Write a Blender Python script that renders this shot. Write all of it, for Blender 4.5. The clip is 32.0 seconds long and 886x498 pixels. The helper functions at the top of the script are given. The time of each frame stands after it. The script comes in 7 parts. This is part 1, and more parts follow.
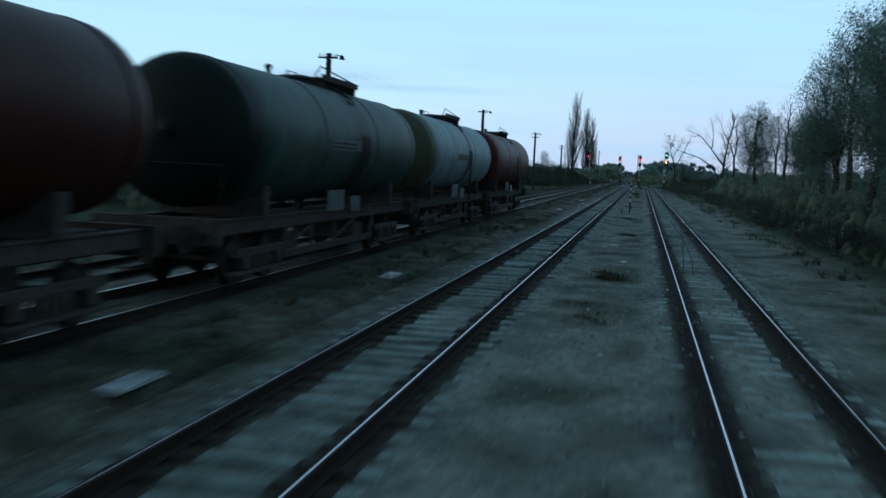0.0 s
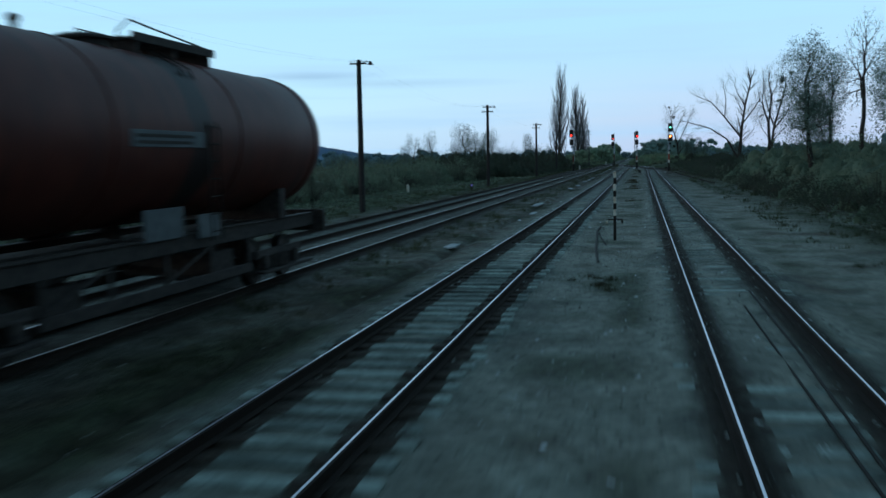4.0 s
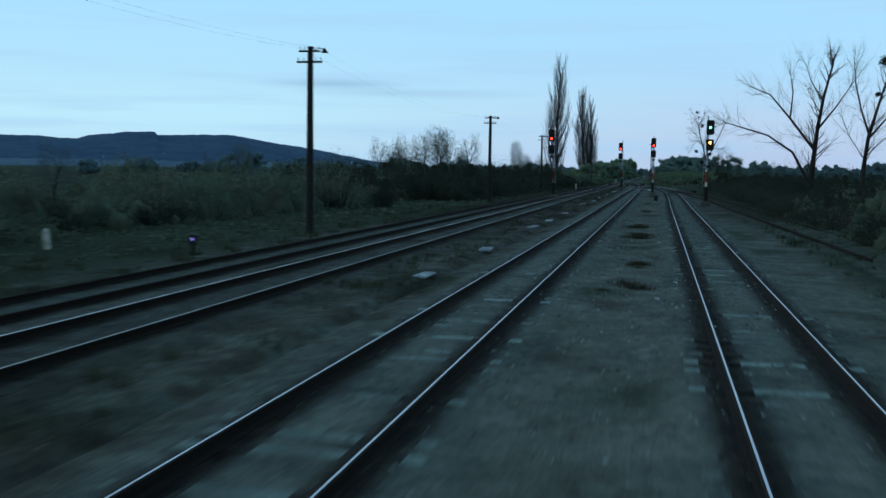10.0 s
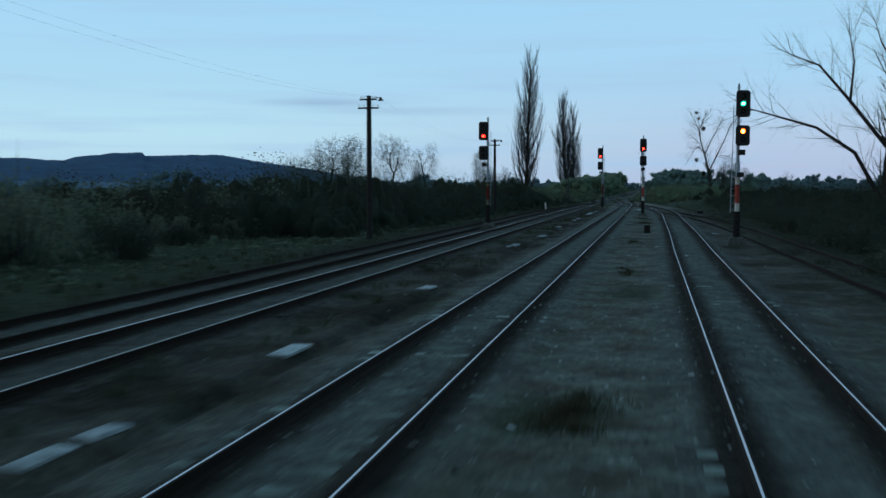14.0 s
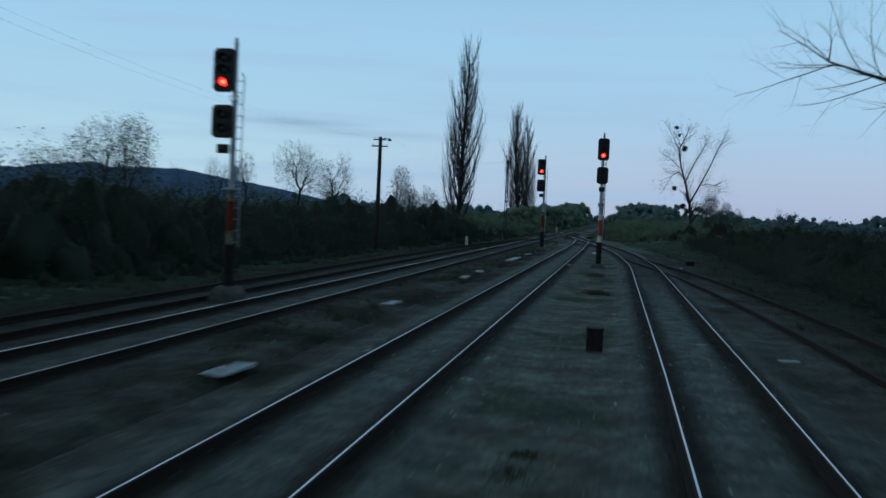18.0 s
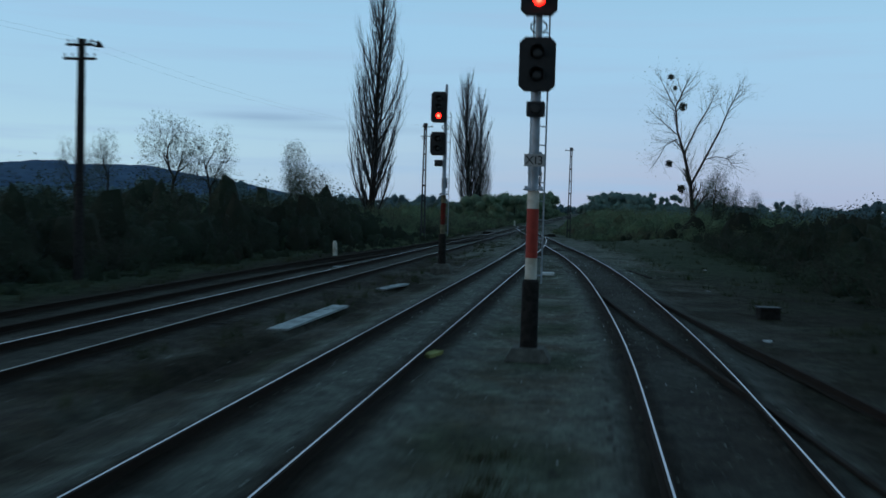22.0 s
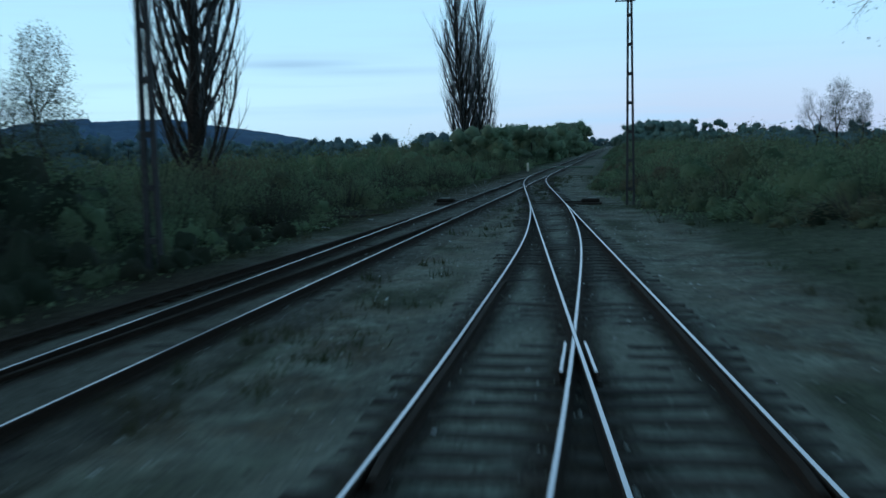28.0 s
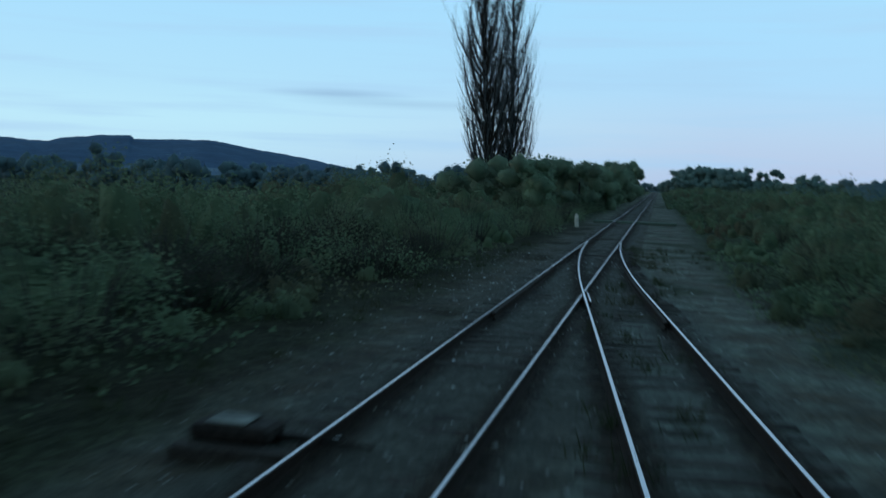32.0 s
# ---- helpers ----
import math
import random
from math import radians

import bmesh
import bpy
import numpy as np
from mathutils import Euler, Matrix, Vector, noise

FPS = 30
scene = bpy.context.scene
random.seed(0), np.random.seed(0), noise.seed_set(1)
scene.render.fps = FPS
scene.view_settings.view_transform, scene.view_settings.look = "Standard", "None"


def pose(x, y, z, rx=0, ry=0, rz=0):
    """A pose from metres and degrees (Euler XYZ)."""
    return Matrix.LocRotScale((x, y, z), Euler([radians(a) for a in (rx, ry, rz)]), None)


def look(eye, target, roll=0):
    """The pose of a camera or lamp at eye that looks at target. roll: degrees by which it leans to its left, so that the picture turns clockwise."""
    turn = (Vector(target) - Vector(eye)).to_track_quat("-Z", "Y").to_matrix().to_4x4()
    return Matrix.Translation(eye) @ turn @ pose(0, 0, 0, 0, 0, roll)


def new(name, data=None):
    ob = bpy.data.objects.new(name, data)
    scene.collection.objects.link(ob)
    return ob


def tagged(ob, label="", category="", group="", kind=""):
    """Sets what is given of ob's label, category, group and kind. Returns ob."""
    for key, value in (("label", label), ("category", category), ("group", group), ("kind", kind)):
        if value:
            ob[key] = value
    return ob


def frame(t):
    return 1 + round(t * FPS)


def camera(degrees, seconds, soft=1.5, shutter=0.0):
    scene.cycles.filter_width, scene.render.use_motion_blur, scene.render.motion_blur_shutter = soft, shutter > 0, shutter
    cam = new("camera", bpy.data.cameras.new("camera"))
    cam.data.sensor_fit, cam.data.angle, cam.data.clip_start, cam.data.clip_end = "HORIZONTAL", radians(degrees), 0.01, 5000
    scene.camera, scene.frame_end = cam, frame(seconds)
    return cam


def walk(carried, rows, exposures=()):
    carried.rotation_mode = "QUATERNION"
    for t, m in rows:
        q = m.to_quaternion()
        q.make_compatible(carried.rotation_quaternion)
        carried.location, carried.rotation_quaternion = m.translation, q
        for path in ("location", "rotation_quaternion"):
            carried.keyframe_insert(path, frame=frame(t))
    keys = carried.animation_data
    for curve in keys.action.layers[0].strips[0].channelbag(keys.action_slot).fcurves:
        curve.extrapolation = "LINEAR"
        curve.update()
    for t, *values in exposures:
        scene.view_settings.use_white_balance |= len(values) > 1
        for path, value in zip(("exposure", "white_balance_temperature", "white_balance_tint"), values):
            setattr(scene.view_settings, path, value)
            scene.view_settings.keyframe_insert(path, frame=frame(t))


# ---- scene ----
cam = camera(47.1, 32.0, soft=1.5, shutter=0.9)
PATH = [
    (0.0, pose(-1.720, -16.839, 2.524, 85.34, -2.72, 11.09)),
    (0.5, pose(-1.664, -11.310, 2.514, 85.15, -2.21, 11.04)),
    (1.0, pose(-1.628, -5.778, 2.560, 85.08, 0.18, 10.80)),
    (1.5, pose(-1.657, -0.293, 2.520, 85.02, 1.01, 10.80)),
    (2.0, pose(-1.694, 5.084, 2.509, 85.02, -2.43, 11.12)),
    (2.5, pose(-1.662, 10.348, 2.536, 84.97, 0.03, 10.90)),
    (3.0, pose(-1.630, 15.420, 2.538, 84.99, 0.30, 10.81)),
    (3.5, pose(-1.633, 20.552, 2.517, 84.93, 1.17, 10.97)),
    (5.5, pose(-1.720, 41.248, 2.518, 85.06, -1.17, 11.36)),
    (6.0, pose(-1.732, 46.394, 2.540, 85.08, -2.20, 11.52)),
    (6.5, pose(-1.744, 51.505, 2.518, 85.10, -0.66, 11.54)),
    (7.0, pose(-1.748, 56.574, 2.518, 85.20, -1.04, 11.69)),
    (7.5, pose(-1.743, 61.597, 2.518, 85.25, -1.77, 11.83)),
    (8.0, pose(-1.731, 66.590, 2.555, 85.24, -1.41, 11.87)),
    (8.5, pose(-1.716, 71.578, 2.518, 85.38, -0.93, 11.93)),
    (9.0, pose(-1.696, 76.572, 2.543, 85.47, -1.21, 11.96)),
    (9.5, pose(-1.691, 81.600, 2.520, 85.51, -0.68, 11.95)),
    (10.0, pose(-1.692, 86.630, 2.523, 85.55, -0.81, 11.96)),
    (10.5, pose(-1.693, 91.670, 2.519, 85.52, -1.15, 11.90)),
    (11.0, pose(-1.696, 96.739, 2.545, 85.81, -1.45, 11.90)),
    (11.5, pose(-1.710, 101.764, 2.522, 85.98, -2.46, 11.87)),
    (12.0, pose(-1.733, 106.671, 2.534, 86.10, -2.52, 11.84)),
    (12.5, pose(-1.737, 111.470, 2.529, 86.22, -2.00, 11.76)),
    (13.0, pose(-1.692, 116.432, 2.534, 86.34, -1.49, 11.72)),
    (13.5, pose(-1.682, 121.399, 2.521, 86.38, -1.75, 11.70)),
    (14.0, pose(-1.688, 126.288, 2.538, 86.51, -0.01, 11.56)),
    (14.5, pose(-1.705, 131.087, 2.510, 86.56, -1.55, 11.52)),
    (16.5, pose(-1.664, 151.134, 2.518, 87.55, -2.62, 10.50)),
    (17.0, pose(-1.637, 156.322, 2.496, 87.79, -1.92, 10.15)),
    (17.5, pose(-1.609, 161.614, 2.518, 87.91, -2.55, 9.88)),
    (18.0, pose(-1.585, 166.926, 2.501, 87.98, -2.57, 9.67)),
    (18.5, pose(-1.555, 172.181, 2.513, 88.05, -2.46, 9.48)),
    (19.0, pose(-1.536, 177.377, 2.493, 88.05, -1.83, 9.31)),
    (19.5, pose(-1.541, 182.481, 2.503, 87.99, -1.74, 9.21)),
    (20.0, pose(-1.521, 187.599, 2.481, 87.83, -0.97, 9.00)),
    (20.5, pose(-1.457, 192.618, 2.510, 87.96, -0.46, 8.82)),
    (21.0, pose(-1.440, 197.478, 2.483, 87.95, 1.25, 8.48)),
    (21.5, pose(-1.478, 202.417, 2.511, 87.82, 1.33, 8.25)),
    (22.0, pose(-1.493, 207.307, 2.483, 87.64, -1.69, 8.13)),
    (22.5, pose(-1.454, 212.179, 2.508, 87.62, -0.02, 7.83)),
    (23.0, pose(-1.435, 217.126, 2.499, 87.52, -0.52, 7.70)),
    (23.5, pose(-1.492, 222.201, 2.515, 87.43, -2.05, 7.60)),
    (24.0, pose(-1.565, 227.331, 2.470, 87.44, -0.48, 7.34)),
    (24.5, pose(-1.643, 232.147, 2.511, 87.17, 0.95, 7.06)),
    (25.0, pose(-1.762, 236.899, 2.478, 87.06, 2.01, 6.98)),
    (25.5, pose(-1.992, 241.723, 2.517, 86.58, -0.56, 7.05)),
    (27.5, pose(-3.389, 261.278, 2.520, 84.39, -0.48, 10.83)),
    (28.0, pose(-3.871, 266.155, 2.504, 84.26, 1.30, 9.79)),
    (28.5, pose(-4.433, 270.974, 2.519, 83.91, -1.04, 9.92)),
    (29.0, pose(-5.024, 275.745, 2.484, 83.96, -1.10, 10.31)),
    (29.5, pose(-5.585, 280.516, 2.505, 83.83, -3.73, 11.03)),
    (30.0, pose(-6.104, 285.316, 2.522, 84.22, -2.46, 11.75)),
    (30.5, pose(-6.566, 290.177, 2.520, 84.71, 3.35, 10.64)),
    (31.0, pose(-7.018, 294.961, 2.551, 85.04, 1.04, 10.49)),
    (31.5, pose(-7.469, 299.616, 2.524, 85.62, 0.60, 10.99)),
    (32.0, pose(-7.956, 304.077, 2.510, 86.20, -1.87, 12.01)),
]
walk(cam, PATH, ((0, 0.42, 6350, 6.5), (2, 0.54, 6320, 6.5), (3, 0.46, 6300, 6), (6, 0.32, 6150, 3.5), (10, 0.24, 6150, 3.5), (13, 0.14, 6250, 5), (17, 0.01, 6370, 9), (20, -0.06, 6340, 9), (24, 0.0, 6320, 8.5), (25.5, 0.12, 6350, 6.5), (28, 0.4, 6150, 3.5), (30, 0.38, 6150, 3.5), (32, 0.22, 6200, 4)))

# ---- world and light: dusk, thin high cloud, the sun just down ahead on the left, the sky dimmer behind and to the right ----
world = bpy.data.worlds.new("dusk_sky")
scene.world = world
world.use_nodes = True
wn, wl = world.node_tree.nodes, world.node_tree.links
wn.clear()
w_out = wn.new("ShaderNodeOutputWorld")
w_add = wn.new("ShaderNodeAddShader")
w_sky = wn.new("ShaderNodeTexSky")
w_sky.sky_type, w_sky.sun_disc = "NISHITA", False
w_sky.sun_elevation, w_sky.sun_rotation = radians(1.0), radians(250)
w_bg1 = wn.new("ShaderNodeBackground")
w_bg1.inputs["Strength"].default_value = 0.05
w_bg2 = wn.new("ShaderNodeBackground")
w_bg2.inputs["Strength"].default_value = 1.0
w_tc = wn.new("ShaderNodeTexCoord")
w_sep = wn.new("ShaderNodeSeparateXYZ")
w_ramp = wn.new("ShaderNodeValToRGB")
w_map = wn.new("ShaderNodeMapping")
w_map.inputs["Scale"].default_value = (1.5, 1.5, 26.0)
w_noise = wn.new("ShaderNodeTexNoise")
w_noise.inputs["Scale"].default_value = 2.3
w_noise.inputs["Detail"].default_value = 5.0
w_noise.inputs["Roughness"].default_value = 0.5
w_cr = wn.new("ShaderNodeValToRGB")
w_cr.color_ramp.elements[0].position, w_cr.color_ramp.elements[0].color = 0.50, (0, 0, 0, 1)
w_cr.color_ramp.elements[1].position, w_cr.color_ramp.elements[1].color = 0.70, (1, 1, 1, 1)
w_mix = wn.new("ShaderNodeMixRGB")
w_mix.inputs["Color2"].default_value = (0.33, 0.53, 0.75, 1)
w_fac = wn.new("ShaderNodeMath")
w_fac.operation = "MULTIPLY"
w_fac.inputs[1].default_value = 0.75
w_ramp2 = wn.new("ShaderNodeValToRGB")
upper = ((0.17, (0.325, 0.575, 0.80)), (0.42, (0.16, 0.33, 0.47)), (1.0, (0.075, 0.16, 0.235)))
for rampe, low in ((w_ramp, ((0.0, (0.405, 0.60, 0.76)), (0.05, (0.41, 0.655, 0.80)), (0.09, (0.36, 0.60, 0.79)))),
                   (w_ramp2, ((0.0, (0.405, 0.48, 0.66)), (0.05, (0.385, 0.525, 0.72)), (0.10, (0.335, 0.56, 0.79))))):
    stops = low + upper
    while len(rampe.color_ramp.elements) < len(stops):
        rampe.color_ramp.elements.new(0.5)
    for el, (p, c) in zip(rampe.color_ramp.elements, stops):
        el.position, el.color = p, (*c, 1)
w_side = wn.new("ShaderNodeMapRange")
w_side.inputs["From Min"].default_value, w_side.inputs["From Max"].default_value = -0.40, 0.06
w_lr = wn.new("ShaderNodeMixRGB")
wl.new(w_sep.outputs["X"], w_side.inputs["Value"])
wl.new(w_side.outputs[0], w_lr.inputs["Fac"])
wl.new(w_ramp.outputs[0], w_lr.inputs["Color1"])
wl.new(w_ramp2.outputs[0], w_lr.inputs["Color2"])
wl.new(w_tc.outputs["Generated"], w_sep.inputs[0])
wl.new(w_sep.outputs["Z"], w_ramp.inputs[0])
wl.new(w_sep.outputs["Z"], w_ramp2.inputs[0])
wl.new(w_tc.outputs["Generated"], w_map.inputs[0])
wl.new(w_map.outputs[0], w_noise.inputs["Vector"])
wl.new(w_noise.outputs[0], w_cr.inputs[0])
wl.new(w_cr.outputs[0], w_fac.inputs[0])
wl.new(w_fac.outputs[0], w_mix.inputs["Fac"])
wl.new(w_lr.outputs[0], w_mix.inputs["Color1"])
w_dot = wn.new("ShaderNodeVectorMath")
w_dot.operation = "DOT_PRODUCT"
w_dot.inputs[1].default_value = (-0.43, 0.90, 0.0)
w_dim = wn.new("ShaderNodeMapRange")
w_dim.inputs["From Min"].default_value, w_dim.inputs["From Max"].default_value = -0.7, 0.70
w_dim.inputs["To Min"].default_value, w_dim.inputs["To Max"].default_value = 0.42, 1.0
wl.new(w_tc.outputs["Generated"], w_dot.inputs[0])
wl.new(w_dot.outputs["Value"], w_dim.inputs["Value"])
w_away = wn.new("ShaderNodeVectorMath")
w_away.operation = "SCALE"
cloud_col = w_mix.outputs[0]
for centre, size in (((-0.308, 0.0, 0.081), (0.050, 1.0, 0.0045)), ((-0.232, 0.0, 0.0735), (0.085, 1.0, 0.0040))):
    # thin grey streaks of cloud low over the hill
    c_sub = wn.new("ShaderNodeVectorMath")
    c_sub.operation = "SUBTRACT"
    c_sub.inputs[1].default_value = centre
    c_scl = wn.new("ShaderNodeVectorMath")
    c_scl.operation = "MULTIPLY"
    c_scl.inputs[1].default_value = (1 / size[0], 0.0, 1 / size[2])
    c_len = wn.new("ShaderNodeVectorMath")
    c_len.operation = "LENGTH"
    c_rng = wn.new("ShaderNodeMapRange")
    c_rng.inputs["From Min"].default_value, c_rng.inputs["From Max"].default_value = 1.5, 0.2
    c_rng.inputs["To Max"].default_value = 0.85
    c_mul = wn.new("ShaderNodeMath")
    c_mul.operation = "MULTIPLY"
    c_mix = wn.new("ShaderNodeMixRGB")
    c_mix.inputs["Color2"].default_value = (0.20, 0.345, 0.54, 1)
    wl.new(w_tc.outputs["Generated"], c_sub.inputs[0])
    wl.new(c_sub.outputs[0], c_scl.inputs[0])
    wl.new(c_scl.outputs[0], c_len.inputs[0])
    wl.new(c_len.outputs["Value"], c_rng.inputs["Value"])
    wl.new(c_rng.outputs[0], c_mul.inputs[0])
    wl.new(w_noise.outputs[0], c_mul.inputs[1])
    wl.new(c_mul.outputs[0], c_mix.inputs["Fac"])
    wl.new(cloud_col, c_mix.inputs["Color1"])
    cloud_col = c_mix.outputs[0]
wl.new(cloud_col, w_away.inputs[0])
wl.new(w_dim.outputs[0], w_away.inputs["Scale"])
wl.new(w_away.outputs[0], w_bg2.inputs["Color"])
wl.new(w_sky.outputs[0], w_bg1.inputs["Color"])
wl.new(w_bg1.outputs[0], w_add.inputs[0])
wl.new(w_bg2.outputs[0], w_add.inputs[1])
wl.new(w_add.outputs[0], w_out.inputs[0])
sun_data = bpy.data.lights.new("sun", "SUN")
sun_data.energy, sun_data.angle, sun_data.color = 0.12, radians(40), (1.0, 0.9, 0.82)
sun = new("sun", sun_data)
sun.matrix_world = look((-40, -15, 12), (0, 0, 0))


# ---- materials ----
def nodes_of(name):
    m = bpy.data.materials.new(name)
    m.use_nodes = True
    return m, m.node_tree.nodes, m.node_tree.links, m.node_tree.nodes["Principled BSDF"]


def surf(name, c1, c2, scale=6.0, rough=0.8, bump=0.3, metal=0.0, dirt=None, dirt_scale=0.7, dirt_amount=0.5, local=False, detail=6.0, vary=0.0):
    """Two-scale procedural surface: fine grain from c1 to c2, broad dirt patches over it."""
    m, n, l, b = nodes_of(name)
    if local:
        tc = n.new("ShaderNodeTexCoord")
        vec = tc.outputs["Object"]
    else:
        tc = n.new("ShaderNodeNewGeometry")
        vec = tc.outputs["Position"]
    t1 = n.new("ShaderNodeTexNoise")
    t1.inputs["Scale"].default_value, t1.inputs["Detail"].default_value = scale, detail
    l.new(vec, t1.inputs["Vector"])
    r1 = n.new("ShaderNodeValToRGB")
    r1.color_ramp.elements[0].position, r1.color_ramp.elements[1].position = 0.32, 0.68
    r1.color_ramp.elements[0].color, r1.color_ramp.elements[1].color = (*c1, 1), (*c2, 1)
    l.new(t1.outputs[0], r1.inputs[0])
    col = r1.outputs[0]
    if dirt:
        t2 = n.new("ShaderNodeTexNoise")
        t2.inputs["Scale"].default_value, t2.inputs["Detail"].default_value = dirt_scale, 4.0
        l.new(vec, t2.inputs["Vector"])
        r2 = n.new("ShaderNodeValToRGB")
        r2.color_ramp.elements[0].position, r2.color_ramp.elements[1].position = 0.45, 0.7
        r2.color_ramp.elements[0].color, r2.color_ramp.elements[1].color = (0, 0, 0, 1), (dirt_amount,) * 3 + (1,)
        l.new(t2.outputs[0], r2.inputs[0])
        mx = n.new("ShaderNodeMixRGB")
        l.new(r2.outputs[0], mx.inputs["Fac"])
        l.new(col, mx.inputs["Color1"])
        mx.inputs["Color2"].default_value = (*dirt, 1)
        col = mx.outputs[0]
    if vary:
        oi = n.new("ShaderNodeObjectInfo")
        hs = n.new("ShaderNodeHueSaturation")
        mr = n.new("ShaderNodeMapRange")
        mr.inputs["To Min"].default_value, mr.inputs["To Max"].default_value = 1 - vary, 1 + vary
        l.new(oi.outputs["Random"], mr.inputs["Value"])
        l.new(mr.outputs[0], hs.inputs["Value"])
        l.new(col, hs.inputs["Color"])
        col = hs.outputs[0]
    l.new(col, b.inputs["Base Color"])
    b.inputs["Roughness"].default_value, b.inputs["Metallic"].default_value = rough, metal
    b.inputs["Specular IOR Level"].default_value = 0.15 if rough > 0.74 else 0.5
    if bump:
        bp = n.new("ShaderNodeBump")
        bp.inputs["Strength"].default_value, bp.inputs["Distance"].default_value = bump, 0.02
        l.new(t1.outputs[0], bp.inputs["Height"])
        l.new(bp.outputs[0], b.inputs["Normal"])
    return m


def glow(name, colour, strength):
    m, n, l, b = nodes_of(name)
    b.inputs["Base Color"].default_value = (*colour, 1)
    b.inputs["Emission Color"].default_value = (*colour, 1)
    b.inputs["Emission Strength"].default_value = strength
    return m


def leafy(name, *args, **kw):
    """Leaf surface: half of the light passes through the blade."""
    m = surf(name, *args, **kw)
    n, l = m.node_tree.nodes, m.node_tree.links
    b = n["Principled BSDF"]
    tr = n.new("ShaderNodeBsdfTranslucent")
    l.new(b.inputs["Base Color"].links[0].from_socket, tr.inputs["Color"])
    mx = n.new("ShaderNodeMixShader")
    mx.inputs[0].default_value = 0.5
    l.new(b.outputs[0], mx.inputs[1])
    l.new(tr.outputs[0], mx.inputs[2])
    l.new(mx.outputs[0], n["Material Output"].inputs["Surface"])
    return m


RAIL_TOP = surf("worn_rail_steel", (0.50, 0.45, 0.48), (0.66, 0.60, 0.64), 30, 0.30, 0.04, 1.0)
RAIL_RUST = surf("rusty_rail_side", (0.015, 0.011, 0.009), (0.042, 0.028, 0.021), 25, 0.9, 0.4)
RAIL_DULL = surf("dulled_brown_rail_top", (0.26, 0.22, 0.20), (0.42, 0.37, 0.34), 24, 0.35, 0.15, 0.85)
SLEEPER_CONC = surf("weathered_concrete_sleeper", (0.17, 0.21, 0.185), (0.33, 0.385, 0.345), 14, 0.9, 0.5, dirt=(0.07, 0.078, 0.066), dirt_scale=1.3, dirt_amount=0.95, vary=0.45)
SLEEPER_WOOD = surf("tarred_timber_sleeper", (0.022, 0.018, 0.015), (0.061, 0.051, 0.043), 18, 0.85, 0.6, dirt=(0.068, 0.068, 0.061), dirt_scale=1.5, dirt_amount=0.6, vary=0.35)
SEAT_STAIN = surf("rust_stained_rail_seat", (0.020, 0.015, 0.012), (0.058, 0.044, 0.032), 14, 0.9, 0.4)
CONCRETE = surf("pale_cast_concrete", (0.34, 0.38, 0.39), (0.52, 0.56, 0.57), 9, 0.85, 0.3, dirt=(0.10, 0.11, 0.10), dirt_scale=3.0, dirt_amount=0.75, vary=0.25)
POST_CONC = surf("grey_concrete_pole", (0.05, 0.05, 0.055), (0.09, 0.09, 0.095), 8, 0.9, 0.3, dirt=(0.03, 0.03, 0.03))
POLE_WOOD = surf("dark_weathered_pole_wood", (0.025, 0.022, 0.022), (0.06, 0.054, 0.052), 12, 0.9, 0.5)
GALV = surf("galvanised_signal_mast_steel", (0.375, 0.438, 0.500), (0.525, 0.587, 0.663), 7, 0.55, 0.1, 0.2, dirt=(0.175, 0.188, 0.200), dirt_scale=2.5, dirt_amount=0.6)
WHITE_PAINT = surf("chalky_white_mast_paint", (0.72, 0.69, 0.60), (0.84, 0.81, 0.72), 9, 0.7, 0.2, dirt=(0.36, 0.27, 0.15), dirt_scale=4.0, dirt_amount=0.7)
CLEAN_WHITE = surf("fresh_white_limewash", (0.70, 0.71, 0.72), (0.84, 0.84, 0.84), 8, 0.8, 0.2, dirt=(0.5, 0.48, 0.44), dirt_scale=5.0)
OLD_WHITE = surf("grimy_yellowed_mast_paint", (0.15, 0.14, 0.09), (0.27, 0.25, 0.17), 9, 0.8, 0.2, dirt=(0.08, 0.07, 0.05), dirt_scale=4.0, dirt_amount=0.8)
RED_PAINT = surf("faded_red_mast_paint", (0.36, 0.036, 0.022), (0.48, 0.055, 0.034), 9, 0.65, 0.2, dirt=(0.14, 0.03, 0.02), dirt_scale=3.0, dirt_amount=0.6)
RED_OLD = surf("sooty_faded_red_paint", (0.13, 0.022, 0.016), (0.20, 0.034, 0.024), 9, 0.8, 0.2, dirt=(0.04, 0.02, 0.015), dirt_scale=3.0, dirt_amount=0.7)
BLACK_PAINT = surf("black_signal_box_paint", (0.010, 0.010, 0.011), (0.022, 0.022, 0.024), 10, 0.6, 0.1)
CROSSING_WOOD = surf("greenish_weathered_boards", (0.09, 0.13, 0.10), (0.16, 0.21, 0.17), 8, 0.9, 0.4, vary=0.2)
BASE_DARK = surf("tarred_mast_foot", (0.016, 0.014, 0.013), (0.039, 0.035, 0.033), 10, 0.9, 0.3)
IRON = surf("dark_rusted_iron", (0.02, 0.016, 0.014), (0.05, 0.042, 0.036), 14, 0.8, 0.3, 0.3)
PLATE_WHITE = surf("dirty_white_enamel", (0.5, 0.5, 0.5), (0.66, 0.66, 0.66), 12, 0.5, 0.1, dirt=(0.25, 0.22, 0.2), dirt_scale=6.0)
BARK = surf("grey_brown_bark", (0.028, 0.024, 0.022), (0.065, 0.056, 0.05), 9, 0.9, 0.6)
TWIG = surf("thin_bare_twig_bark", (0.045, 0.046, 0.038), (0.09, 0.09, 0.074), 5, 0.9, 0.0)
# twig colour lightened towards blue to carry the haze over the bare crowns
TWIG_PALE = surf("grey_twigs_paled_for_haze", (0.085, 0.098, 0.10), (0.15, 0.168, 0.168), 5, 0.9, 0.0)
